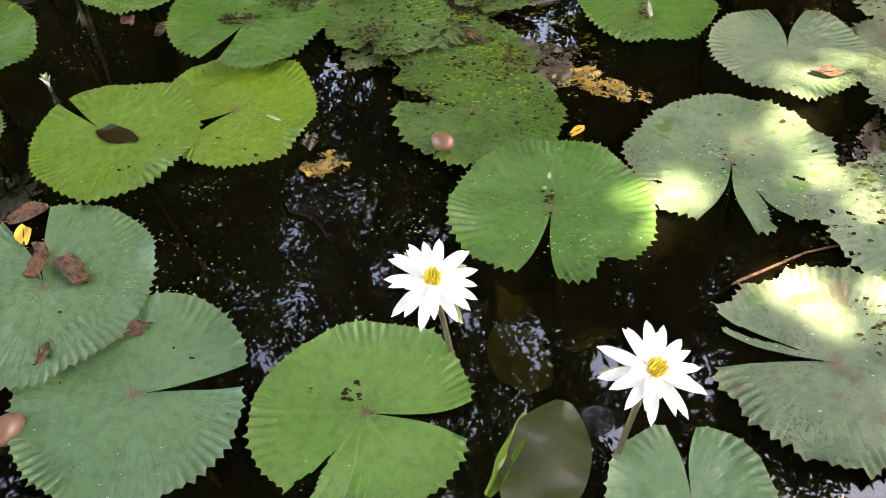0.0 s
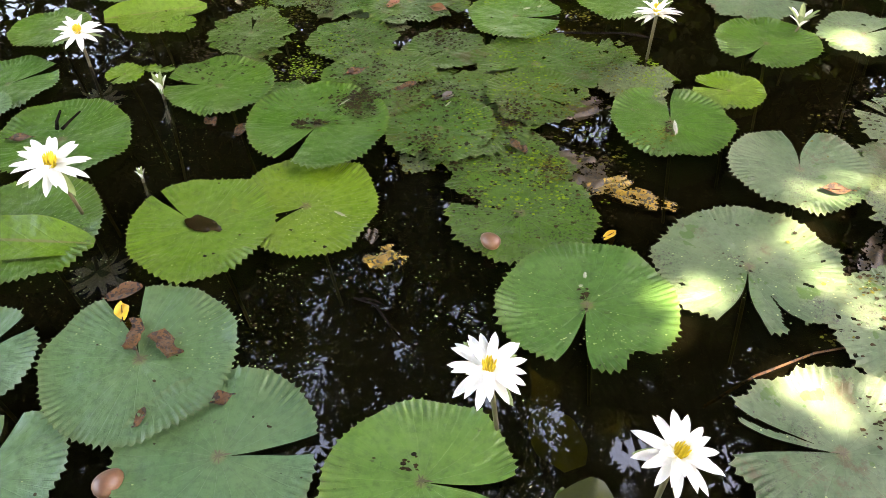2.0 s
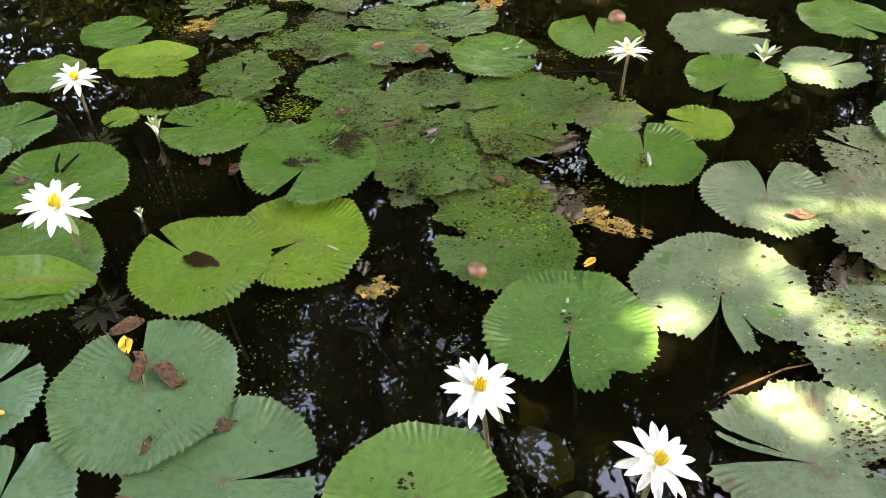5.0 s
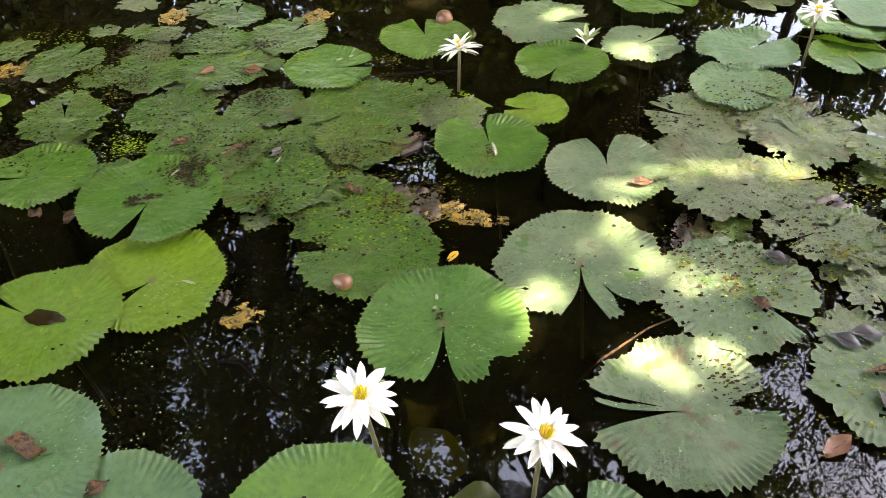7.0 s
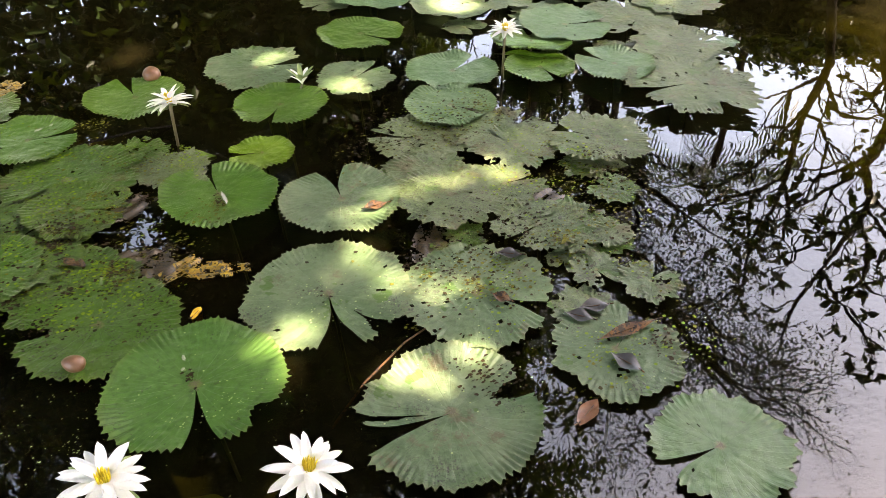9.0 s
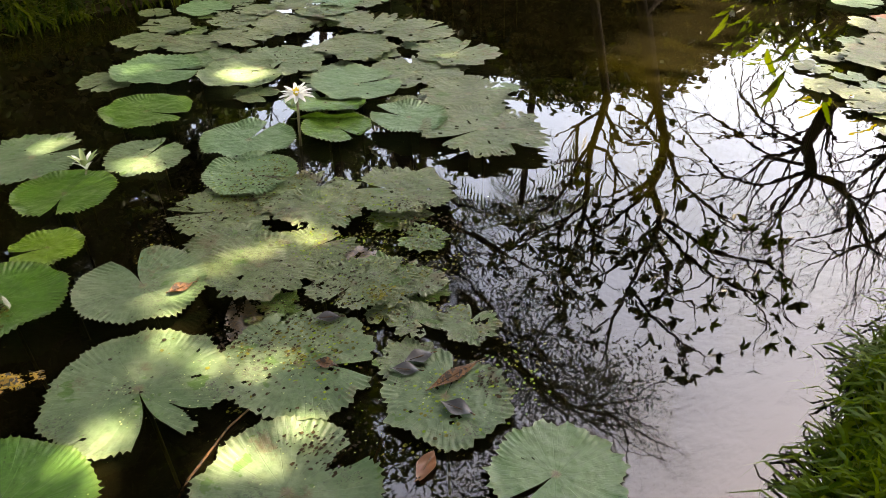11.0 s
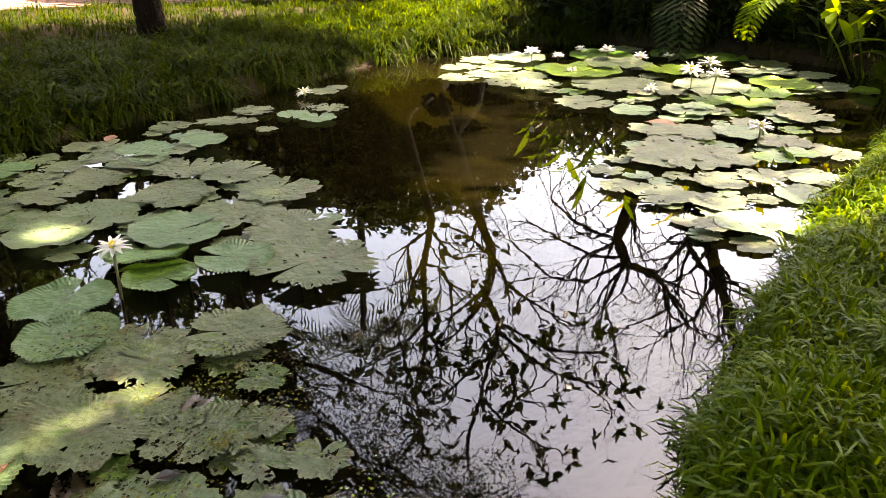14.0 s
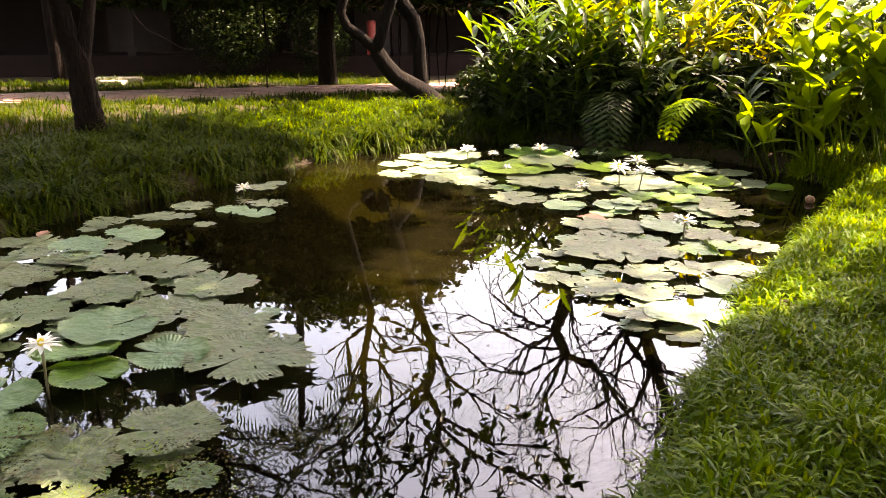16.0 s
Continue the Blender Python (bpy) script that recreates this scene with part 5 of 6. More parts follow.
crown_tree("shade_tree", "broad dark tree leaning over the pond corner", (-7.8, 8.3, 0.12), (-7.0, 7.5, 4.7),
           [(-6.01, 6.83, 8.83, 2.60, 2.60, 2.08), (-4.20, 4.73, 10.73, 2.60, 2.60, 1.56), (-7.94, 8.58, 6.20, 2.86, 2.86, 2.60), (-8.12, 3.40, 7.46, 2.34, 2.60, 2.60), (-3.90, 1.56, 8.06, 2.34, 2.34, 1.17), (-4.59, 10.80, 4.42, 2.60, 1.56, 2.60), (-4.13, 7.82, 5.54, 2.08, 1.82, 1.82)], 33, 200000, 0.16, 0.28, airy=-1.2)
# Unseen tree, its crown set along the sun's line to shade the pads.
crown_tree("shade_tree", "unseen tall tree added to shade the lily pads", (5.2, -5.0, 0.15), (5.2, -3.8, 4.8),
           [(2.33, -1.27, 6.6, 1.50, 1.42, 0.60), (2.74, 0.56, 6.8, 1.50, 1.42, 0.60), (4.33, -2.07, 6.6, 1.40, 1.33, 0.60), (4.75, -0.51, 7.0, 1.40, 1.33, 0.60), (4.64, 1.16, 6.8, 1.20, 1.14, 0.60), (6.27, -1.58, 7.2, 1.20, 1.14, 0.60), (6.25, -0.11, 7.0, 1.10, 1.04, 0.60), (6.44, -3.24, 6.8, 1.30, 1.23, 0.60), (7.97, -3.68, 7.2, 1.00, 0.95, 0.60), (4.83, -3.67, 6.6, 1.40, 1.33, 0.60), (7.34, -4.74, 6.8, 1.30, 1.23, 0.60)], 34, 190000, 0.13, 0.13, gaps=SUN_GAPS, limbs=0)
# Unseen tree added behind the near bank to hold back sky light.
crown_tree("shade_tree", "unseen dark leafy tree added to block sky light", (-1.6, -3.8, 0.15), (-1.4, -3.2, 4.0),
           [(-0.55, -1.32, 6.40, 2.40, 2.40, 1.08), (-2.78, -2.00, 5.00, 2.40, 2.40, 1.92), (0.79, -3.60, 4.60, 2.64, 2.16, 1.92), (-3.07, -4.60, 3.00, 2.64, 2.40, 2.64), (0.55, 1.11, 6.80, 1.80, 1.80, 0.84)], 36, 135000, 0.19, 0.2, gaps=SUN_GAPS, airy=-0.2)
# More unseen crowns, added to close off open sky past the lawn.
crown_tree("shade_tree", "unseen broad tree added at the lawn's edge against sky light", (8.0, -5.4, 0.15), (7.8, -5.0, 3.4),
           [(10.05, -4.60, 3.80, 2.64, 2.40, 2.16), (13.46, -4.00, 3.40, 2.40, 2.64, 2.16), (7.16, -5.80, 3.40, 2.64, 2.40, 2.40), (16.53, -2.60, 2.60, 2.16, 2.40, 2.64), (2.89, -6.40, 3.40, 2.64, 2.40, 2.88)], 37, 50000, 0.22, 0.2)
# Unseen high crown added to keep sun off the far bank and water.
crown_tree("shade_tree", "unseen very tall tree added to shade bank and water", (12.8, -5.8, 0.15), (12.0, -5.0, 7.0),
           [(8.61, 1.17, 12.0, 1.30, 1.23, 0.40), (10.21, 0.97, 12.0, 1.10, 1.04, 0.40), (11.83, 0.83, 12.4, 0.90, 0.85, 0.40), (9.61, 2.47, 12.0, 1.20, 1.14, 0.40), (14.16, 0.85, 17.0, 1.30, 1.23, 0.40), (9.31, -0.28, 12.0, 0.90, 0.85, 0.40), (10.31, -0.38, 12.0, 0.70, 0.65, 0.40), (10.6, -1.2, 12.0, 0.6, 0.55, 0.4), (11.5, -0.4, 12.0, 0.6, 0.55, 0.4), (11.9, -0.95, 12.0, 0.42, 0.4, 0.4)], 38, 68000, 0.22, 0.26, limbs=0)


def tall_trunk(az, dist, height, lean, r, seed):
    """A bare upper trunk with a high small crown, seen only in the water."""
    foot = mirrored(az, 12, dist)
    x, y = foot.x, foot.y
    crown_tree("tall_tree", "tall slender dark trunk with a high crown", (x, y, 0.1), (x + lean[0], y + lean[1], height),
               [(x + lean[0] * 1.2, y + lean[1] * 1.2, height + 1.0, 2.4, 2.4, 2.0), (x, y, height * 0.72, 1.6, 1.6, 1.2)], seed, 1800, 0.2, r, clump=0.12, limbs=1)


tall_trunk(46.1, 20.8, 15.6, (0.1, 0.7), 0.15, 61)
tall_trunk(48.4, 21.4, 16.8, (-0.5, 0.6), 0.13, 62)
tall_trunk(52.3, 20.8, 16.8, (0.3, 0.2), 0.19, 63)
tall_trunk(55.5, 21.4, 17.4, (-0.3, 0.5), 0.15, 64)


def palm(az, dist, height, seed):
    """A palm: ringed trunk and arching fronds of narrow leaflets."""
    rng = random.Random(seed)
    at = mirrored(az, 12, dist)
    top = base("palm_tree", at.x, at.y, 0.1)
    s = Soup()
    s.tube([(0.25 * math.sin(0.2 * i), 0, height * i / 12) for i in range(13)], [0.11 - 0.003 * i + (0.006 if i % 2 else 0) for i in range(13)], 10)
    s.put("trunk", M_BARK, top)
    head = Vector((0.25 * math.sin(2.4), 0, height))
    for k in range(17):
        a, el = 6.283 * k / 17 + rng.uniform(-0.2, 0.2), rng.uniform(-0.2, 1.3)
        pts = [head]
        for i in range(9):
            e2 = el - 1.5 * (i / 9) ** 1.2
            pts.append(pts[-1] + Vector((math.cos(a) * math.cos(e2), math.sin(a) * math.cos(e2), math.sin(e2))) * 0.24)
        f = Soup()
        f.tube(pts, [0.012 - 0.001 * i for i in range(10)], 4)
        for i in range(1, 10):
            d = (pts[i] - pts[i - 1]).normalized()
            side = d.cross(Vector((0, 0, 1)))
            side = side.normalized() if side.length > 0.05 else Vector((1, 0, 0))
            for sg in (1, -1):
                for q in (pts[i], (pts[i] + pts[i - 1]) / 2):
                    f.leaf(q, side * sg + d * 0.7 - Vector((0, 0, 0.3)), (0, 0, 1), 0.6, 0.04, 0.25, 2)
        f.put("frond", M_LEAF_DARK, top)
    tagged(top, "palm tree with arching feathery fronds by the house", "palm tree")


palm(39.3, 17.0, 8.03, 71)
_a, _b, _c = mirrored(48.1, 23.8, 15.0), mirrored(53.5, 26.5, 15.0), mirrored(50.3, 31.1, 14.4)
crown_tree("garden_tree", "slender garden tree with open leafage beside the house", (_b.x, _b.y, 0.1), (_b.x - 0.3, _b.y, 3.6),
           [(*_a, 1.35, 1.35, 1.5), (*_b, 1.6, 1.6, 1.9), (*_c, 1.3, 1.3, 1.2)], 66, 5500, 0.19, 0.12, airy=-0.1)
# Unseen sparse crown, added to break the sun on the far pads.
crown_tree("unseen_thin_tree", "unseen thin-crowned tree added to dapple the far pads", (13.6, -6.4, 0.15), (13.0, -6.0, 6.4),
           [(10.66, -3.09, 11.0, 1.10, 1.04, 0.60), (12.23, -2.66, 11.5, 1.30, 1.23, 0.60), (13.61, -1.93, 12.0, 1.10, 1.04, 0.60)], 44, 2600, 0.2, 0.1, gaps=SUN_GAPS, clump=0.16, limbs=0)
for _x, _y, _r in ((-4.9, 7.2, 1.5), (-6.4, 6.4, 1.6), (0.8, 6.7, 1.2), (2.3, 6.6, 1.1), (-1.6, 7.0, 1.3), (-3.4, 7.0, 1.2), (-6.6, 4.8, 1.4), (12.0, 3.4, 1.4), (11.6, 2.2, 1.5), (11.2, 0.9, 1.5), (10.6, -0.6, 1.3)):
    crown_tree("hedge_bush", "dark dense bush along the far bank", (_x, _y, 0.1), (_x, _y, 0.8), [(_x, _y, 1.3 if _y > 4 else 0.9, _r, _r * 0.7, 1.35 if _y > 4 else 1.0)], int(100 + _x * 10), 5000, 0.13, 0.05, limbs=1)


# ---------------------------------------------------------------- house, path
def house():
    """A low house with a deep eave: local x runs along the front, y goes inwards."""
    top = base("house", 11.7, 9.5, 0.12, -45)
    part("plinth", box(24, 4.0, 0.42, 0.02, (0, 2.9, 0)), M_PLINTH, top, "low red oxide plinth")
    part("wall", box(24, 0.2, 2.7, 0, (0, 2.2, 0.4)), M_WALL, top, "plaster wall with the eave's deep shade in its colour")
    bm = bmesh.new()
    pts = [(-12.7, 0.0, 2.2), (12.7, 0.0, 2.2), (10.7, 4.2, 3.4), (-10.7, 4.2, 3.4)]
    lo = [bm.verts.new(p) for p in pts]
    hi = [bm.verts.new((p[0], p[1], p[2] + 0.12)) for p in pts]
    bm.faces.new(lo[::-1])
    bm.faces.new(hi)
    for i in range(4):
        bm.faces.new((lo[i], lo[(i + 1) % 4], hi[(i + 1) % 4], hi[i]))
    part("roof", bm, M_TILE, top, "brown tiled roof with deep eave")
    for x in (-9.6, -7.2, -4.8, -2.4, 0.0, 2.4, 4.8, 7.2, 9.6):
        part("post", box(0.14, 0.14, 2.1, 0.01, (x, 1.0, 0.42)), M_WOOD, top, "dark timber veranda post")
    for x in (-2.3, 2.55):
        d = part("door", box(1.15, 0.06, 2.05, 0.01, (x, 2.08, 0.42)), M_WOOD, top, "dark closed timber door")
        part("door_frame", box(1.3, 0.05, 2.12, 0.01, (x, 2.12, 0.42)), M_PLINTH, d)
    tagged(top, "low dark house with deep eave behind the path", "house")


house()


def brick_path():
    """A path of oblong pavers in running bond; the stretch beside the pond as single pavers, its two ends joined."""
    top = base("path", 8.75, 8.55, 0.165, 144.6)
    part("path_bed", box(18, 1.2, 0.05, 0, (0, 0, -0.02)), M_SAND, top, "sandy path bed between bricks")
    bm = box(0.235, 0.148, 0.06, 0.006)
    me = bpy.data.meshes.new("brick")
    bm.to_mesh(me)
    bm.free()
    me.materials.append(M_BRICK)
    co = [tuple(v.co) for v in me.vertices]
    fs = [tuple(p.vertices) for p in me.polygons]
    rng = random.Random(5)
    ends = Soup()
    for i in range(72):
        for j in range(7):
            m = pose(-8.9 + i * 0.248 + (0.124 if j % 2 else 0), -0.48 + j * 0.16, -0.018 + rng.uniform(-0.005, 0.005), rng.uniform(-1, 1), rng.uniform(-1, 1), rng.uniform(-2, 2))
            if 20 <= i < 60:
                b = new("brick", me)
                b.parent = top
                b.matrix_basis = m
            else:
                ends.add([m @ Vector(c) for c in co], fs)
    rest = ends.put("bricks", M_BRICK, top, smooth=False)
    rest["kind"] = "stuff"
    tagged(top, "brick paved garden path beside the lawn", "path", kind="structure")


brick_path()


# ---------------------------------------------------------------- plants at the far end
def lance_plant(x, y, stems, height, seed, mat, leaf=(0.26, 0.05), spread=0.35, lean=(0, 0), bare=0.25, label="", step=0.062, stem=0.007):
    """A clump of leafy canes: each cane an object part with lance-shaped leaves on both sides."""
    rng = random.Random(seed)
    z = float(ground_height(np.array([x]), np.array([y]))[0])
    top = base("leafy_plant", x, y, max(z, 0.0))
    for k in range(stems):
        a, q = rng.uniform(0, 6.283), spread * math.sqrt(rng.random())
        foot = Vector((q * 0.6 * math.cos(a), q * 0.6 * math.sin(a), -0.03))
        h = height * rng.uniform(0.7, 1.1)
        tip = foot + Vector((math.cos(a) * q * 0.9 + lean[0] * h, math.sin(a) * q * 0.9 + lean[1] * h, h))
        mid = (foot + tip) / 2 + Vector((0, 0, h * 0.06))
        s = Soup()
        s.tube([foot, mid, tip], [stem, stem * 0.85, stem * 0.45], 6)
        cane = s.put("cane", mat, top)
        lv = Soup()
        n = max(3, int(h * (1 - bare) / step))
        turn = rng.uniform(0, 6.283)
        for i in range(n):
            t = bare + (1 - bare) * i / max(1, n - 1)
            p = foot.lerp(mid, t * 2) if t < 0.5 else mid.lerp(tip, t * 2 - 1)
            b = turn + (i % 2) * math.pi + rng.gauss(0, 0.5)
            way = Vector((math.cos(b), math.sin(b), rng.uniform(0.35, 1.7)))
            lv.leaf(p, way, (0, 0, 1), leaf[0] * rng.uniform(0.7, 1.2), leaf[1] * rng.uniform(0.8, 1.2), rng.uniform(0.12, 0.45), 4)
        lv.put("leaves", mat, cane)
    return tagged(top, label or "clump of leafy green canes on the pond bank", "plant", "plants on the far bank")


def frond_plant(x, y, fronds, length, seed, mat, leaflet=0.13, aim=None, rise=0.8, label="", droop=1.9, blade=0.018):
    """A cycad or fern: arching fronds with two rows of narrow leaflets."""
    rng = random.Random(seed)
    z = float(ground_height(np.array([x]), np.array([y]))[0])
    top = base("fern_plant", x, y, max(z, 0.0))
    for k in range(fronds):
        a = radians(aim[0] + rng.uniform(-aim[1], aim[1])) if aim else 6.283 * k / fronds + rng.uniform(-0.3, 0.3)
        el = rise * rng.uniform(0.75, 1.2)
        ln = length * rng.uniform(0.75, 1.1)
        pts = [Vector((0, 0, 0.05))]
        n = 12
        for i in range(n):
            el2 = el - droop * (i / n) ** 1.3
            pts.append(pts[-1] + Vector((math.cos(a) * math.cos(el2), math.sin(a) * math.cos(el2), math.sin(el2))) * (ln / n))
        s = Soup()
        s.tube(pts, [0.007 * (1 - 0.8 * i / n) for i in range(n + 1)], 5)
        for i in range(4, 2 * n + 1):
            p = pts[i // 2] if i % 2 == 0 else (pts[i // 2] + pts[min(n, i // 2 + 1)]) / 2
            d = (pts[min(n, i // 2 + 1)] - pts[i // 2 - 1]).normalized()
            side = d.cross(Vector((0, 0, 1)))
            side = side.normalized() if side.length > 0.05 else Vector((-math.sin(a), math.cos(a), 0))
            w = leaflet * math.sin(math.pi * (0.12 + 0.86 * i / (2 * n + 1))) ** 0.6
            for sg in (1, -1):
                s.leaf(p, side * sg + d * 0.55 + Vector((0, 0, -0.15)), side.cross(d), w, blade, 0.15, 2)
        s.put("frond", mat, top)
    return tagged(top, label or "arching feathery fronds over the dark water", "plant", "plants on the far bank")


# Sunlight at the back and shade in front are put into the leaf colours.
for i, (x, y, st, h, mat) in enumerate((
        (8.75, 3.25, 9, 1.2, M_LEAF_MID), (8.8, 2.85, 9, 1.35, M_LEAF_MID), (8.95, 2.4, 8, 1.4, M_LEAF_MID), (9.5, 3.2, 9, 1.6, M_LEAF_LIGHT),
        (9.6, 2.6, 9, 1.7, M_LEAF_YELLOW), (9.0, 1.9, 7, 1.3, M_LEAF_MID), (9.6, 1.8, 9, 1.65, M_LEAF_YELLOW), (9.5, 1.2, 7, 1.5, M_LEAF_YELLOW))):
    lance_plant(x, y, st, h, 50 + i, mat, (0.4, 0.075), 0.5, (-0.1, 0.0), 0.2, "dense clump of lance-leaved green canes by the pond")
for i, (x, y, st, h, mat) in enumerate((
        (7.95, 0.05, 8, 1.0, M_LEAF_LIGHT), (8.15, -0.25, 8, 1.25, M_LEAF_LIGHT), (8.6, 0.2, 8, 1.4, M_LEAF_LIGHT), (8.0, -0.6, 8, 1.2, M_LEAF_LIGHT), (8.9, -0.5, 6, 1.55, M_LEAF_YELLOW))):
    lance_plant(x, y, st, h, 70 + i, mat, (0.4, 0.125), 0.42, (-0.06, 0.06), 0.3, "tall broad-leaved green plant on upright stems beside the lawn", 0.1, 0.011)
# The shade low down is put into these plants' dark leaf colour.
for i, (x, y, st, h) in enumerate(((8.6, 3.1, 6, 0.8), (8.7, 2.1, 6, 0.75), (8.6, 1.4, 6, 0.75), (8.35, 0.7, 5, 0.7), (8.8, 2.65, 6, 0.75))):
    lance_plant(x, y, st, h, 130 + i, M_LEAF_DARK, (0.3, 0.065), 0.42, (-0.15, 0.0), 0.1, "low leafy plant hanging over the shore, darkened for shade")
lance_plant(7.85, 0.42, 3, 0.55, 140, M_LEAF_LIGHT, (0.34, 0.1), 0.2, (-0.5, 0.35), 0.5, "young broad-leaved shoots leaning over the water", 0.12, 0.009)
for i, (x, y, n, ln, aim, rise, mat) in enumerate((
        (9.2, 1.0, 7, 1.15, None, 1.3, M_LEAF_YELLOW), (8.7, 0.65, 5, 1.0, (150, 60), 1.2, M_LEAF_LIGHT), (8.9, 1.9, 5, 1.15, (180, 60), 1.35, M_LEAF_DARK), (9.3, 1.5, 6, 1.3, None, 1.35, M_LEAF_LIGHT))):
    frond_plant(x, y, n, ln, 90 + i, mat, 0.21, aim, rise, blade=0.024)
frond_plant(8.72, 2.35, 3, 1.5, 101, M_LEAF_DEEP, 0.22, (200, 10), 1.15, "dark hanging fern fronds with broad leaflets", 2.9, 0.036)
frond_plant(8.55, 1.1, 2, 1.4, 102, M_LEAF_LIGHT, 0.2, (158, 9), 1.2, "arching sunlit fern fronds over the dark water", 2.9, 0.036)
# Dark bushes added to fill in the shade below the tall plants.
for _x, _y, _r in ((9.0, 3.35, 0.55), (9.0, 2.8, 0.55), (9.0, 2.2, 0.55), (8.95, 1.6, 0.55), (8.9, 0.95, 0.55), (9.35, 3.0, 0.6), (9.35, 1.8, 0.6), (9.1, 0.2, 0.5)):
    crown_tree("shade_bush", "dense near-black bush added for the shade under tall plants", (_x, _y, 0.08), (_x, _y, 0.3), [(_x, _y, 0.5, _r * 0.7, _r, 0.46)], int(300 + 10 * _y), 3600, 0.15, 0.04, mat=M_LEAF_DEEP, clump=0.12, limbs=1)


def shrub(x, y, r, h, seed, count):
    top = base("shrub", x, y, 0.12)
    rng, gen = random.Random(seed), np.random.default_rng(seed)
    s, tips = Soup(), []
    for k in range(6):
        grow(s, rng, (rng.gauss(0, 0.05), rng.gauss(0, 0.05), 0), (rng.gauss(0, 0.5), rng.gauss(0, 0.5), 1), h * 0.45, 0.012, 2, tips)
    s.put("stem", M_BARK, top)
    u = gen.normal(0, 1, (count, 3))
    u *= (gen.random(count) ** 0.4 / np.linalg.norm(u, axis=1))[:, None]
    P = u * np.array([r, r, h * 0.5]) + np.array([0, 0, h * 0.55])
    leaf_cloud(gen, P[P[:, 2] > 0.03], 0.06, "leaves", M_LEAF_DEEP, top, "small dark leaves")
    tagged(top, "dark rounded shrub in front of the house", "shrub")


shrub(11.5, 10.15, 1.05, 2.4, 120, 9000)
shrub(12.6, 9.0, 0.6, 1.5, 121, 5000)
shrub(10.4, 0.6, 1.0, 1.7, 122, 6000)
shrub(9.5, 4.2, 0.35, 0.6, 123, 2500)


def hanging_vines():
    rng = random.Random(8)
    for i, az in enumerate((36.6, 36.3, 36.0, 35.8, 31.5, 31.2, 31.0, 29.8, 29.5, 29.2, 29.0, 28.3, 27.9, 40.4)):
        d = rng.uniform(12.6, 13.6)
        x, y = EYE_X + d * math.cos(radians(az)), EYE_Y + d * math.sin(radians(az))
        top = base("hanging_root", x, y, 0)
        s = Soup()
        s.tube([(0, 0, rng.uniform(0.18, 0.4)), (rng.gauss(0, 0.03), rng.gauss(0, 0.03), 0.9), (rng.gauss(0, 0.04), rng.gauss(0, 0.04), 1.8), (0, 0, 2.9)],
               [0.01, 0.015, 0.018, 0.02], 5)
        s.put("strand", M_BARK_PALE, top)
        tagged(top, "thin pale aerial root hanging from the tree", "vine", "hanging aerial roots")


hanging_vines()


def red_post():
    top = base("red_post", 14.1, 8.85, 0.54)
    s = Soup()
    s.tube([(0, 0, 0.0), (0, 0, 0.64), (0, 0, 0.68)], [0.09, 0.09, 0.06], 14)
    s.put("post", M_RED, top)
    tagged(top, "short red painted post by the house", "post")


red_post()


def stone_slab(x, y, w, d, h, turn, seed):
    """A sunlit patch of lawn, built as a pale bevelled block pushed out of true."""
    bm = box(w, d, h, 0.012)
    for v in bm.verts:
        v.co += Vector((noise.noise(v.co * 7 + Vector((seed, 0, 0))), noise.noise(v.co * 7), 0.4 * noise.noise(v.co * 9))) * 0.04
    ob = part("stone_slab", bm, M_SUN_PATCH, None)
    ob.matrix_basis = pose(x, y, 0.13, 0, 0, turn)
    tagged(ob, "pale block standing in for a sunlit patch on the lawn", "stone slab", "stone slabs")


M_SUN_PATCH = simple("sun_patch_pale", (0.12, 0.1, 0.08), (0.4, 0.36, 0.3), 26.0, 0.85, 0.01)
stone_slab(9.75, 11.15, 0.4, 0.75, 0.1, 45, 1)
stone_slab(9.4, 10.9, 0.3, 0.4, 0.08, 30, 2)


# ---------------------------------------------------------------- fallen leaves, nuts, twigs, weed
def fallen_leaf(x, y, length, width, turn, mat, label, lift=0.004, curl=0.25, name="fallen_leaf"):
    """A curled dead leaf with a midrib, a rim thickness and a stub of stalk."""
    top = base(name, x, y, pad_top(x, y) + lift, turn)
    vs, fs = [], []
    n, m = 8, 6
    for i in range(n + 1):
        s = i / n
        w = width * 0.5 * math.sin(math.pi * min(1.0, 0.06 + s * 0.92)) ** 0.8
        for j in range(m + 1):
            q = j / m * 2 - 1
            vs.append(((s - 0.5) * length, w * q * (1 + 0.12 * math.sin(9 * s + 3 * q)), curl * w * q * q + curl * 0.3 * length * (s - 0.5) ** 2 + 0.004 * math.sin(7 * s + 2 * q) + 0.002))
    for i in range(n):
        for j in range(m):
            a = i * (m + 1) + j
            fs.append((a, a + 1, a + m + 2, a + m + 1))
    mesh("blade", vs, fs, mat, top)
    s = Soup()
    s.tube([(-length * 0.62, 0.004, 0.006), (-length * 0.5, 0, 0.004), (length * 0.3, 0, 0.004)], [0.0016, 0.0018, 0.0008], 5)
    s.put("midrib", M_DRY, top)
    return tagged(top, label, "fallen leaf")


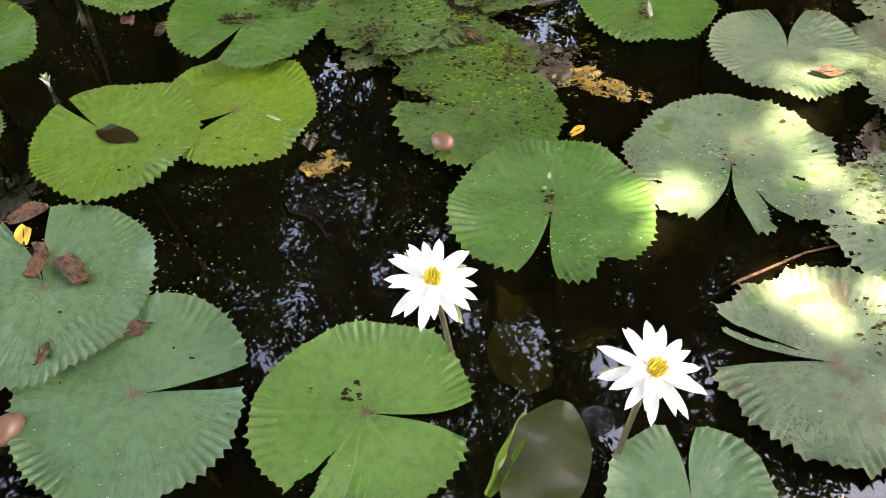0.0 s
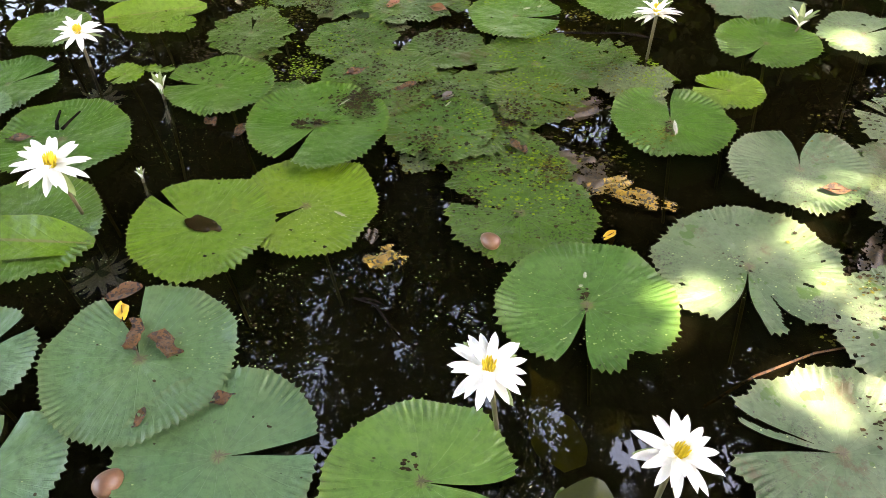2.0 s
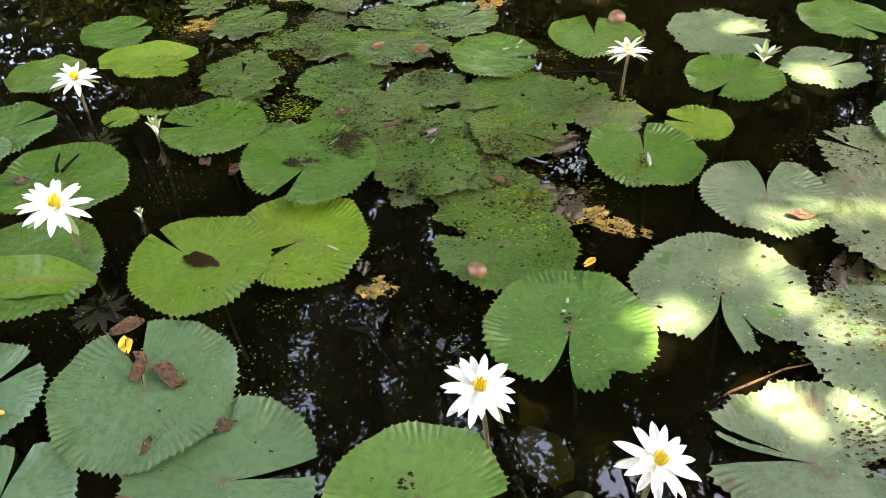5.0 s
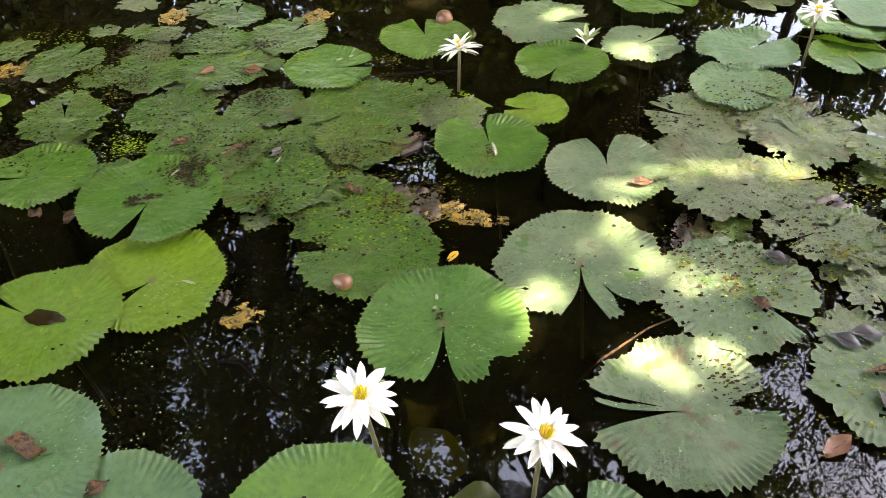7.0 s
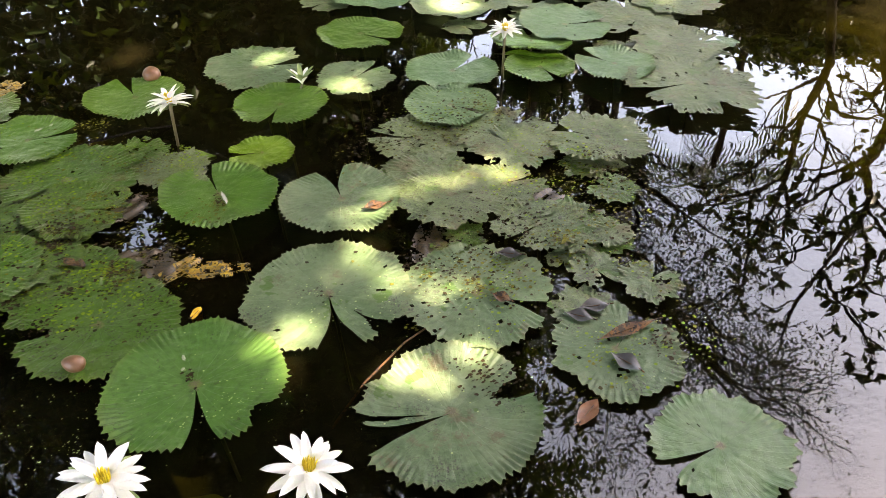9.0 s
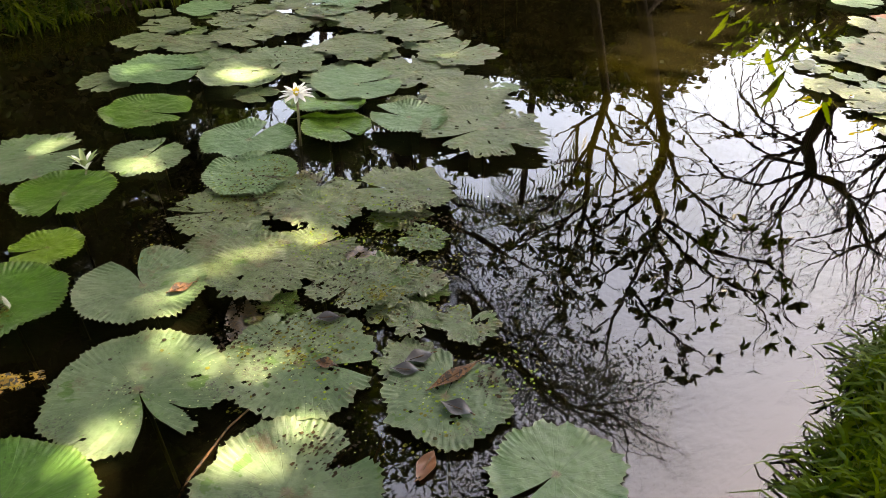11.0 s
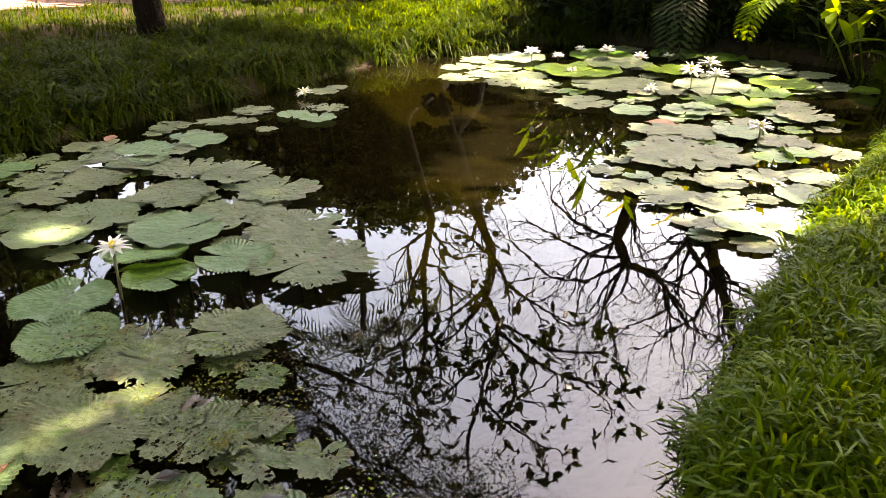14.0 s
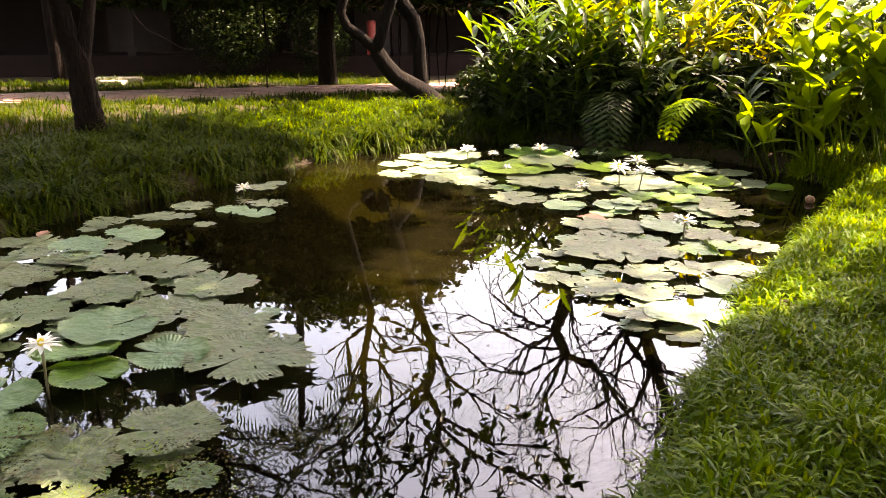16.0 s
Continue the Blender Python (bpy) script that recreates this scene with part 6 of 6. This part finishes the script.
M_DARKLEAF = simple("dark_wet_leaf", (0.02, 0.02, 0.018), (0.045, 0.043, 0.045), 30.0, 0.35, 0.002)
M_ORANGE = simple("orange_leaf", (0.1, 0.036, 0.012), (0.19, 0.072, 0.022), 24.0, 0.5, 0.002, thin=0.15)
M_PINK = simple("pinkish_leaf", (0.14, 0.055, 0.028), (0.24, 0.1, 0.05), 24.0, 0.5, 0.002, thin=0.15)
for x, y, ln, w, tr, mat, lb in (
        (0.362, 1.430, 0.042, 0.024, 40, M_YELLOW, "small orange-yellow leaf floating on the water"),
        (-0.749, 1.077, 0.057, 0.032, 114, M_YELLOW, "yellow leaf lying in the notch of a pad"),
        (-0.964, 0.870, 0.037, 0.019, 24, M_YELLOW, "small yellow leaf lying on a pad"),
        (-0.776, 1.149, 0.083, 0.053, 35, M_DRY, "brown leaf half sunk beside a pad"),
        (-0.604, 0.804, 0.044, 0.021, 85, M_DRY, "small curled brown leaf on a pad"),
        (-0.459, 0.863, 0.049, 0.033, -148, M_DRY, "dark red-brown curled leaf between pads"),
        (-0.786, 1.850, 0.051, 0.036, 128, M_DRY, "reddish brown leaf at the edge of a pad"),
        (-0.682, 1.813, 0.060, 0.037, 76, M_DRY, "wrinkled brown leaf on the water"),
        (-1.310, 1.712, 0.078, 0.032, -170, M_DRY, "long brown leaf lying on a green pad"),
        (-0.332, 2.577, 0.062, 0.039, 53, M_PINK, "pale pink leaf lying on weedy pads"),
        (-0.173, 2.550, 0.073, 0.049, 161, M_ORANGE, "orange leaf lying on weedy pads"),
        (-1.215, 2.623, 0.070, 0.038, 41, M_ORANGE, "reddish orange leaf beside a curled pad"),
        (0.938, 1.600, 0.081, 0.035, 177, M_DRY, "brown leaf on a sunlit pad"),
        (1.027, 0.696, 0.085, 0.04, 23, M_ORANGE, "orange and grey wet leaf on the water"),
        (1.189, 0.947, 0.075, 0.038, 132, M_DARKLEAF, "dark wet leaf on a worn pad"),
        (1.245, 0.958, 0.081, 0.043, 164, M_DARKLEAF, "dark shiny leaf on a worn pad"),
        (1.188, 0.765, 0.080, 0.045, 109, M_DARKLEAF, "grey dead leaf lying on a worn pad"),
        (1.058, 1.100, 0.062, 0.031, 120, M_DRY, "small brown leaf in a sun fleck"),
        (1.175, 1.245, 0.074, 0.036, 145, M_DARKLEAF, "narrow dark leaf on the worn pads"),
        (1.259, 0.849, 0.173, 0.032, 177, M_DRY, "long reddish pod on a worn pad"),
        (3.171, 4.159, 0.15, 0.08, 35, M_ORANGE, "orange dead leaf at the grassy bank"),
        (5.356, 1.342, 0.229, 0.159, 88, M_ORANGE, "orange decaying leaf among far pads"),
        (-0.088, 1.987, 0.050, 0.034, 67, M_DARKLEAF, "small dark leaf on a weedy pad"),
        (-0.219, 2.015, 0.073, 0.029, 36, M_DRY, "brown curled leaf on the weedy pads"),
        (-0.388, 2.088, 0.079, 0.032, -143, M_DRY, "dry brown leaf on the weedy pads"),
        (0.130, 1.754, 0.071, 0.035, -48, M_DRY, "dark brown leaf among duckweed")):
    fallen_leaf(x, y, ln, w, tr, mat, lb)
M_MUSH = simple("brown_leaf_mush", (0.02, 0.012, 0.004), (0.06, 0.036, 0.008), 40.0, 0.5, 0.004, speck=(0.008, 0.006, 0.003))


def rotten_leaf(x, y, length, width, turn, tilt, mat, seed, label, decay=0.1):
    """A decaying scrap of leaf: a thin wavy sheet with a torn outline and eaten holes."""
    vs, fs = [], []
    n, m = 44, 20
    for i in range(n + 1):
        for j in range(m + 1):
            u, v = i / n * 2 - 1, j / m * 2 - 1
            w = noise.noise(Vector((u * 3, v * 2, seed)))
            vs.append((u * length / 2, v * width / 2 * (1 - 0.35 * u * u), 0.004 + 0.005 * w + 0.003 * math.sin(7 * v + seed)))
    for i in range(n):
        for j in range(m):
            u, v = (i + 0.5) / n * 2 - 1, (j + 0.5) / m * 2 - 1
            edge = 1 - max(abs(u), abs(v)) ** 2
            q = noise.noise(Vector((u * 2.6, v * 1.6, seed))) + 0.6 * noise.noise(Vector((u * 8, v * 4.5, seed + 3))) + 0.5 * noise.noise(Vector((u * 19, v * 9, seed)))
            if edge * 0.9 + q > decay + 0.2:
                a = i * (m + 1) + j
                fs.append((a, a + m + 1, a + m + 2, a + 1))
    ob = mesh("rotten_leaf", vs, fs, mat)
    ob.matrix_basis = pose(x, y, 0.003, tilt[0], tilt[1], turn)
    tagged(ob, label, "rotten leaf", "rotting leaves on the water")


for i, (x, y, ln, w, tr, tl, mt) in enumerate((
        (0.453, 1.583, 0.188, 0.066, -15, (5, 3), M_DECAY), (0.370, 1.631, 0.148, 0.074, 29, (-4, 3), M_DECAY), (0.308, 1.667, 0.183, 0.128, 66, (2, 2), M_MUSH), (0.227, 1.714, 0.180, 0.108, 25, (2, -2), M_MUSH),
        (-0.182, 1.308, 0.102, 0.093, 42, (-6, 4), M_DECAY), (-0.231, 1.387, 0.059, 0.042, 85, (0, 4), M_MUSH), (-1.081, 2.794, 0.157, 0.105, 28, (3, 0), M_DECAY), (0.077, 3.029, 0.180, 0.115, 59, (0, 3), M_DECAY),
        (-0.511, 3.169, 0.200, 0.123, 85, (2, 2), M_DECAY), (0.321, 1.990, 0.163, 0.108, 34, (1, 0), M_MUSH), (1.006, 1.394, 0.221, 0.101, 57, (1, 0), M_MUSH), (1.397, 1.417, 0.260, 0.130, 21, (1, 0), M_MUSH), (1.555, 2.032, 0.218, 0.109, 75, (0, 1), M_MUSH))):
    rotten_leaf(x, y, ln, w, tr, tl, mt, 3.1 * i, "rotting yellow leaf with brown blotches and holes" if mt is M_DECAY else "brown decayed leaf mush floating between pads")


M_PUDDLE = simple("muddy_puddle", (0.010, 0.007, 0.002), (0.022, 0.015, 0.004), 40.0, 0.12, 0.0004)


def puddle(x, y, length, width, turn, label):
    """A little muddy water held in the hollow of a leaf, with an uneven outline."""
    vs, fs = [(0, 0, 0.004)], []
    n = 40
    for ring, z in ((0.6, 0.0035), (1.0, 0.001)):
        for i in range(n):
            a = i / n * 2 * math.pi
            q = ring * (1 + 0.35 * noise.noise(Vector((2.2 * math.cos(a), 2.2 * math.sin(a), x * 9))))
            vs.append((0.5 * length * q * math.cos(a), 0.5 * width * q * math.sin(a) * (1 - 0.35 * math.cos(a)), z))
    for i in range(n):
        k = (i + 1) % n
        fs += [(0, 1 + i, 1 + k), (1 + i, 1 + n + i, 1 + n + k, 1 + k)]
    ob = mesh("puddle", vs, fs, M_PUDDLE)
    ob.matrix_basis = pose(x, y, pad_top(x, y), 0, 0, turn)
    tagged(ob, label, "puddle")


puddle(-0.651, 1.376, 0.105, 0.05, -20, "muddy brown water standing in a pad's heart")
puddle(-0.088, 1.987, 0.05, 0.035, 0, "small dark puddle on a weedy pad")


def nut(x, y, r, turn):
    bm = bmesh.new()
    bmesh.ops.create_uvsphere(bm, u_segments=18, v_segments=12, radius=r)
    for v in bm.verts:
        v.co.x *= 1.25 + 0.2 * (v.co.x / r)
        v.co.z *= 0.85
        v.co *= 1 + 0.03 * noise.noise(v.co * 60)
    ob = part("nut", bm, M_NUT, None)
    ob.data.polygons.foreach_set("use_smooth", np.ones(len(ob.data.polygons), bool))
    ob.matrix_basis = pose(x, y, pad_top(x, y) + r * 0.6, 0, 0, turn)
    tagged(ob, "smooth brown nut lying on the lily pads", "nut", "fallen nuts")


nut(0.070, 1.347, 0.022, 140)
nut(-0.617, 0.658, 0.025, 60)
nut(6.8, 0.05, 0.036, 20)
nut(0.585, 2.871, 0.034, 80)


def bark_chip(x, y, length, width, turn, label):
    bm = box(length, width, 0.012, 0.0, (0, 0, 0))
    bmesh.ops.subdivide_edges(bm, edges=bm.edges[:], cuts=4, use_grid_fill=True)
    for v in bm.verts:
        v.co += Vector((0, 0, 1)) * (0.012 * noise.noise(v.co * 60) - 12 * v.co.y ** 2) + Vector((noise.noise(v.co * 55 + Vector((3, 0, 0))), noise.noise(v.co * 55), 0)) * 0.013
    ob = part("bark_chip", bm, M_DRY, None)
    ob.matrix_basis = pose(x, y, pad_top(x, y) + 0.003, 3, 4, turn)
    tagged(ob, label, "bark")


bark_chip(-0.617, 0.990, 0.075, 0.03, 135, "rough brown piece of bark on a lily pad")
bark_chip(-0.697, 1.010, 0.08, 0.02, 100, "brown bark strip lying over a pad's heart")


def twig(name, pts, r, label, mat=None):
    top = base(name, pts[0][0], pts[0][1], 0)
    s = Soup()
    o = Vector((pts[0][0], pts[0][1], 0))
    s.tube([Vector(p) - o for p in pts], [r * (1 - 0.4 * i / (len(pts) - 1)) for i in range(len(pts))], 7)
    s.put("stem", mat or M_DRY, top)
    tagged(top, label, "twig")


twig("twig", [(-0.238, 1.173, 0.006), (-0.186, 1.152, 0.012), (-0.147, 1.102, 0.004), (-0.090, 1.054, -0.03)], 0.0032, "brown twig floating half under water", M_BARK)
twig("twig", [(-0.221, 1.169, 0.012), (-0.186, 1.161, 0.016), (-0.160, 1.150, 0.006)], 0.0026, "short split twig on the water", M_BARK)
twig("twig", [(0.524, 0.948, -0.02), (0.637, 1.020, 0), (0.774, 1.088, 0.006), (0.897, 1.125, 0.004)], 0.0035, "reddish lily stem lying along the water")
twig("twig", [(0.106, 2.360, 0.03), (0.268, 2.404, 0.035), (0.466, 2.443, 0.02), (0.613, 2.461, -0.01)], 0.005, "pale crooked twig across the weedy pads", M_BARK_PALE)
twig("twig", [(0.890, 0.751, -0.03), (1.063, 0.863, -0.006), (1.167, 0.943, 0.004)], 0.005, "thin lily stem just under the surface")


twig("twig", [(-1.209, 1.752, 0.03), (-1.226, 1.787, 0.03), (-1.240, 1.842, 0.03)], 0.006, "short dark curved twig lying on a pad", M_BARK)
twig("twig", [(-1.193, 1.752, 0.03), (-1.188, 1.794, 0.03), (-1.179, 1.843, 0.03)], 0.005, "thin dark twig lying across a pad", M_BARK)


def dropping(x, y, length, width, turn):
    """A dried white splash on a leaf, thin and uneven."""
    vs, fs = [(0, 0, 0.003)], []
    n = 26
    for i in range(n):
        a = i / n * 2 * math.pi
        q = 1 + 0.5 * noise.noise(Vector((2.6 * math.cos(a), 2.6 * math.sin(a), x * 7 + y)))
        vs.append((0.5 * length * q * math.cos(a), 0.5 * width * q * math.sin(a), 0.0012))
        fs.append((0, 1 + i, 1 + (i + 1) % n))
    ob = mesh("bird_dropping", vs, fs, M_SPLASH)
    ob.matrix_basis = pose(x, y, pad_top(x, y) + 0.003, 0, 0, turn)
    tagged(ob, "dried pale splash on a lily pad", "bird dropping", "pale splashes on the pads")


M_SPLASH = simple("dried_splash", (0.16, 0.17, 0.12), (0.36, 0.36, 0.3), 60.0, 0.7, 0.001)
for _x, _y, _l, _w, _t in ((0.568, 1.853, 0.085, 0.021, 86), (0.290, 1.252, 0.032, 0.013, 85), (0.279, 1.217, 0.018, 0.013, 32), (-0.319, 1.445, 0.049, 0.016, -27), (-0.391, 1.919, 0.063, 0.010, 56), (-0.699, 0.986, 0.023, 0.017, 24), (0.142, 2.549, 0.043, 0.021, 26), (0.186, 2.566, 0.026, 0.017, 51), (-0.084, 1.939, 0.042, 0.010, 67)):
    dropping(_x, _y, _l * 0.7, _w * 0.6, _t)


def sunken_leaf(x, y, length, width, turn, tilt, depth, label, fold=0.4, mat=None):
    """A lily leaf below or breaking the surface, folded along its midrib."""
    vs, uv, fs = [], [], []
    n, m = 14, 10
    for i in range(n + 1):
        s = i / n
        w = width * 0.5 * math.sin(math.pi * (0.08 + 0.9 * s)) ** 0.6
        for j in range(m + 1):
            q = j / m * 2 - 1
            vs.append(((s - 0.5) * length, w * q, fold * w * abs(q) ** 1.5 + 0.006 * math.sin(12 * s) * abs(q)))
            uv.append((s * 0.3 + 0.1 * q, abs(q)))
    for i in range(n):
        for j in range(m):
            a = i * (m + 1) + j
            fs.append((a, a + 1, a + m + 2, a + m + 1))
    ob = mesh("sunken_leaf", vs, fs, mat or M_FRESH, uv=uv)
    ob.matrix_basis = pose(x, y, depth, tilt[0], tilt[1], turn)
    tagged(ob, label, "lily leaf", "sunken lily leaves")


M_OLIVE = simple("olive_sunken_leaf", (0.22, 0.26, 0.015), (0.34, 0.38, 0.03), 14.0, 0.5, 0.003)
sunken_leaf(0.222, 0.85, 0.16, 0.105, 116, (0, 3), -0.016, "olive lily leaf hanging under the surface", 0.0, M_OLIVE)
M_OLIVE_WET = simple("olive_wet_leaf", (0.012, 0.016, 0.001), (0.03, 0.036, 0.002), 16.0, 0.3, 0.003)
sunken_leaf(0.262, 0.645, 0.22, 0.14, 72, (0, 0), 0.0075, "large dark olive lily leaf awash at the surface", 0.0, M_OLIVE_WET)
sunken_leaf(0.2, 0.655, 0.16, 0.03, 66, (28, 0), 0.004, "rolled yellow-green rim of a sunken lily leaf", 0.9)
sunken_leaf(0.534, 2.193, 0.2, 0.08, -10, (6, 0), 0.0, "narrow curled lily leaf awash on the water", 0.4)
sunken_leaf(-1.09, 1.29, 0.36, 0.13, 3, (16, 2), 0.022, "folded yellow-green edge of a curled lily leaf", 0.3)
sunken_leaf(-1.191, 2.513, 0.36, 0.12, 20, (24, 0), 0.01, "upturned rim of a curled yellow-green leaf", 0.3)
lily_pad(2.06, 2.43, 0.175, 60, M_BRIGHT, gap=10, teeth=0.6, tilt=(-5, 6), label="pale green lily leaf tilted out of the water beside a flower")
sunken_leaf(1.97, 2.3, 0.3, 0.1, 140, (30, 0), 0.035, "lit flap of a lily leaf folded up at its rim", 0.3)
sunken_leaf(4.953, 0.465, 0.26, 0.1, 30, (40, 0), 0.03, "yellow-green leaf curling up among far pads", 0.4)
sunken_leaf(7.085, 0.304, 0.22, 0.1, 100, (50, 0), 0.03, "pale lily leaf standing up at the shore", 0.3)
lily_pad(-1.042, 2.129, 0.048, 84, M_FRESH, gap=16, teeth=0.2, tilt=(-16, 4), label="small raised yellow-green lily leaf beside a bud")


def specks(name, label, category, mat, zones, size, seed, lift=0.001, curl=0.3):
    """Tiny floating bits: six-sided flakes strewn over patches, lying on pads or water."""
    rng = random.Random(seed)
    s = Soup()
    for x, y, rx, ry, count in zones:
        blots = [(rng.uniform(-1, 1), rng.uniform(-1, 1), rng.uniform(0.05, 0.25)) for _ in range(9)]
        k = 0
        while k < count:
            bx, by, br = rng.choice(blots)
            u, v = bx + rng.gauss(0, br), by + rng.gauss(0, br)
            if u * u + v * v > 1.3:
                continue
            k += 1
            px, py = x + rx * u, y + ry * v
            z = pad_top(px, py) + lift
            r = rng.uniform(*size)
            a0 = rng.uniform(0, 6.28)
            st = rng.uniform(0.25, 1.0)
            ring = [(px + r * math.cos(a0 + t * 1.0472), py + r * st * math.sin(a0 + t * 1.0472), z + curl * r * rng.random()) for t in range(6)]
            s.add([(px, py, z + 0.4 * r * curl)] + ring, [(0, 1 + t, 1 + (t + 1) % 6) for t in range(6)])
    tagged(s.put(name, mat), label, category, kind="stuff")


WEEDY = [(-0.20, 2.27, 0.651, 0.651, 1900), (0.16, 1.72, 0.267, 0.222, 900), (0.30, 2.16, 0.269, 0.224, 600), (-0.64, 2.88, 0.580, 0.290, 700), (1.37, 1.63, 0.376, 0.537, 900), (1.22, 0.94, 0.268, 0.322, 500)]
specks("duckweed", "small bright green duckweed strewn over lily pads", "duckweed", M_DUCKWEED, [(x, y, rx, ry, int(n * 0.7)) for x, y, rx, ry, n in WEEDY], (0.0025, 0.0055), 1)
specks("leaf_litter", "brown bits of rotting leaf on pads and water", "leaf litter", M_LITTER,
       [(-0.28, 2.27, 0.640, 0.720, 2600), (-0.62, 2.59, 0.589, 0.515, 1400), (0.18, 1.94, 0.354, 0.354, 900), (0.13, 1.62, 0.266, 0.222, 260), (1.37, 1.63, 0.429, 0.537, 900), (1.21, 1.04, 0.373, 0.426, 520), (0.80, 1.30, 0.299, 0.249, 60), (2.40, 3.39, 0.713, 0.713, 260), (2.47, 2.14, 0.617, 0.494, 160), (-0.58, 1.04, 0.474, 0.552, 60), (-0.47, 1.82, 0.055, 0.023, 110), (-0.48, 1.80, 0.039, 0.020, 60), (0.28, 1.18, 0.019, 0.032, 30), (0.55, 1.87, 0.014, 0.047, 24), (-0.06, 0.75, 0.027, 0.018, 20), (4.61, 0.88, 0.987, 0.658, 200)],
       (0.0015, 0.0065), 2, 0.001, 0.8)
# Part floating dust, part sky glints on the water built as pale flecks.
specks("water_flecks", "pale dust flecks on dark water, some standing in for sky glints", "debris", M_SEPAL,
       [(0.10, 0.95, 1.089, 0.454, 640), (-0.19, 1.23, 0.424, 0.255, 240), (0.89, 0.93, 0.605, 0.504, 360), (-0.93, 1.86, 0.564, 0.564, 400), (2.02, 1.48, 0.708, 0.708, 240)], (0.001, 0.0028), 3, 0.0015, 0.1)

M_ALGAE = leafage("algae_scum", (0.03, 0.028, 0.006), (0.12, 0.12, 0.012), 0.05, 0.6)
specks("algae_scraps", "olive and brown scraps of algae between the pads", "algae", M_ALGAE,
       [(1.37, 1.63, 0.429, 0.537, 900), (1.27, 1.05, 0.322, 0.376, 450), (0.96, 1.29, 0.200, 0.200, 160), (0.34, 1.95, 0.227, 0.272, 380), (0.31, 1.68, 0.128, 0.110, 200), (-0.21, 2.38, 0.645, 0.645, 700), (2.47, 3.00, 0.603, 1.086, 420), (-0.64, 2.88, 0.580, 0.290, 400)],
       (0.0018, 0.0062), 6, 0.001, 0.6)
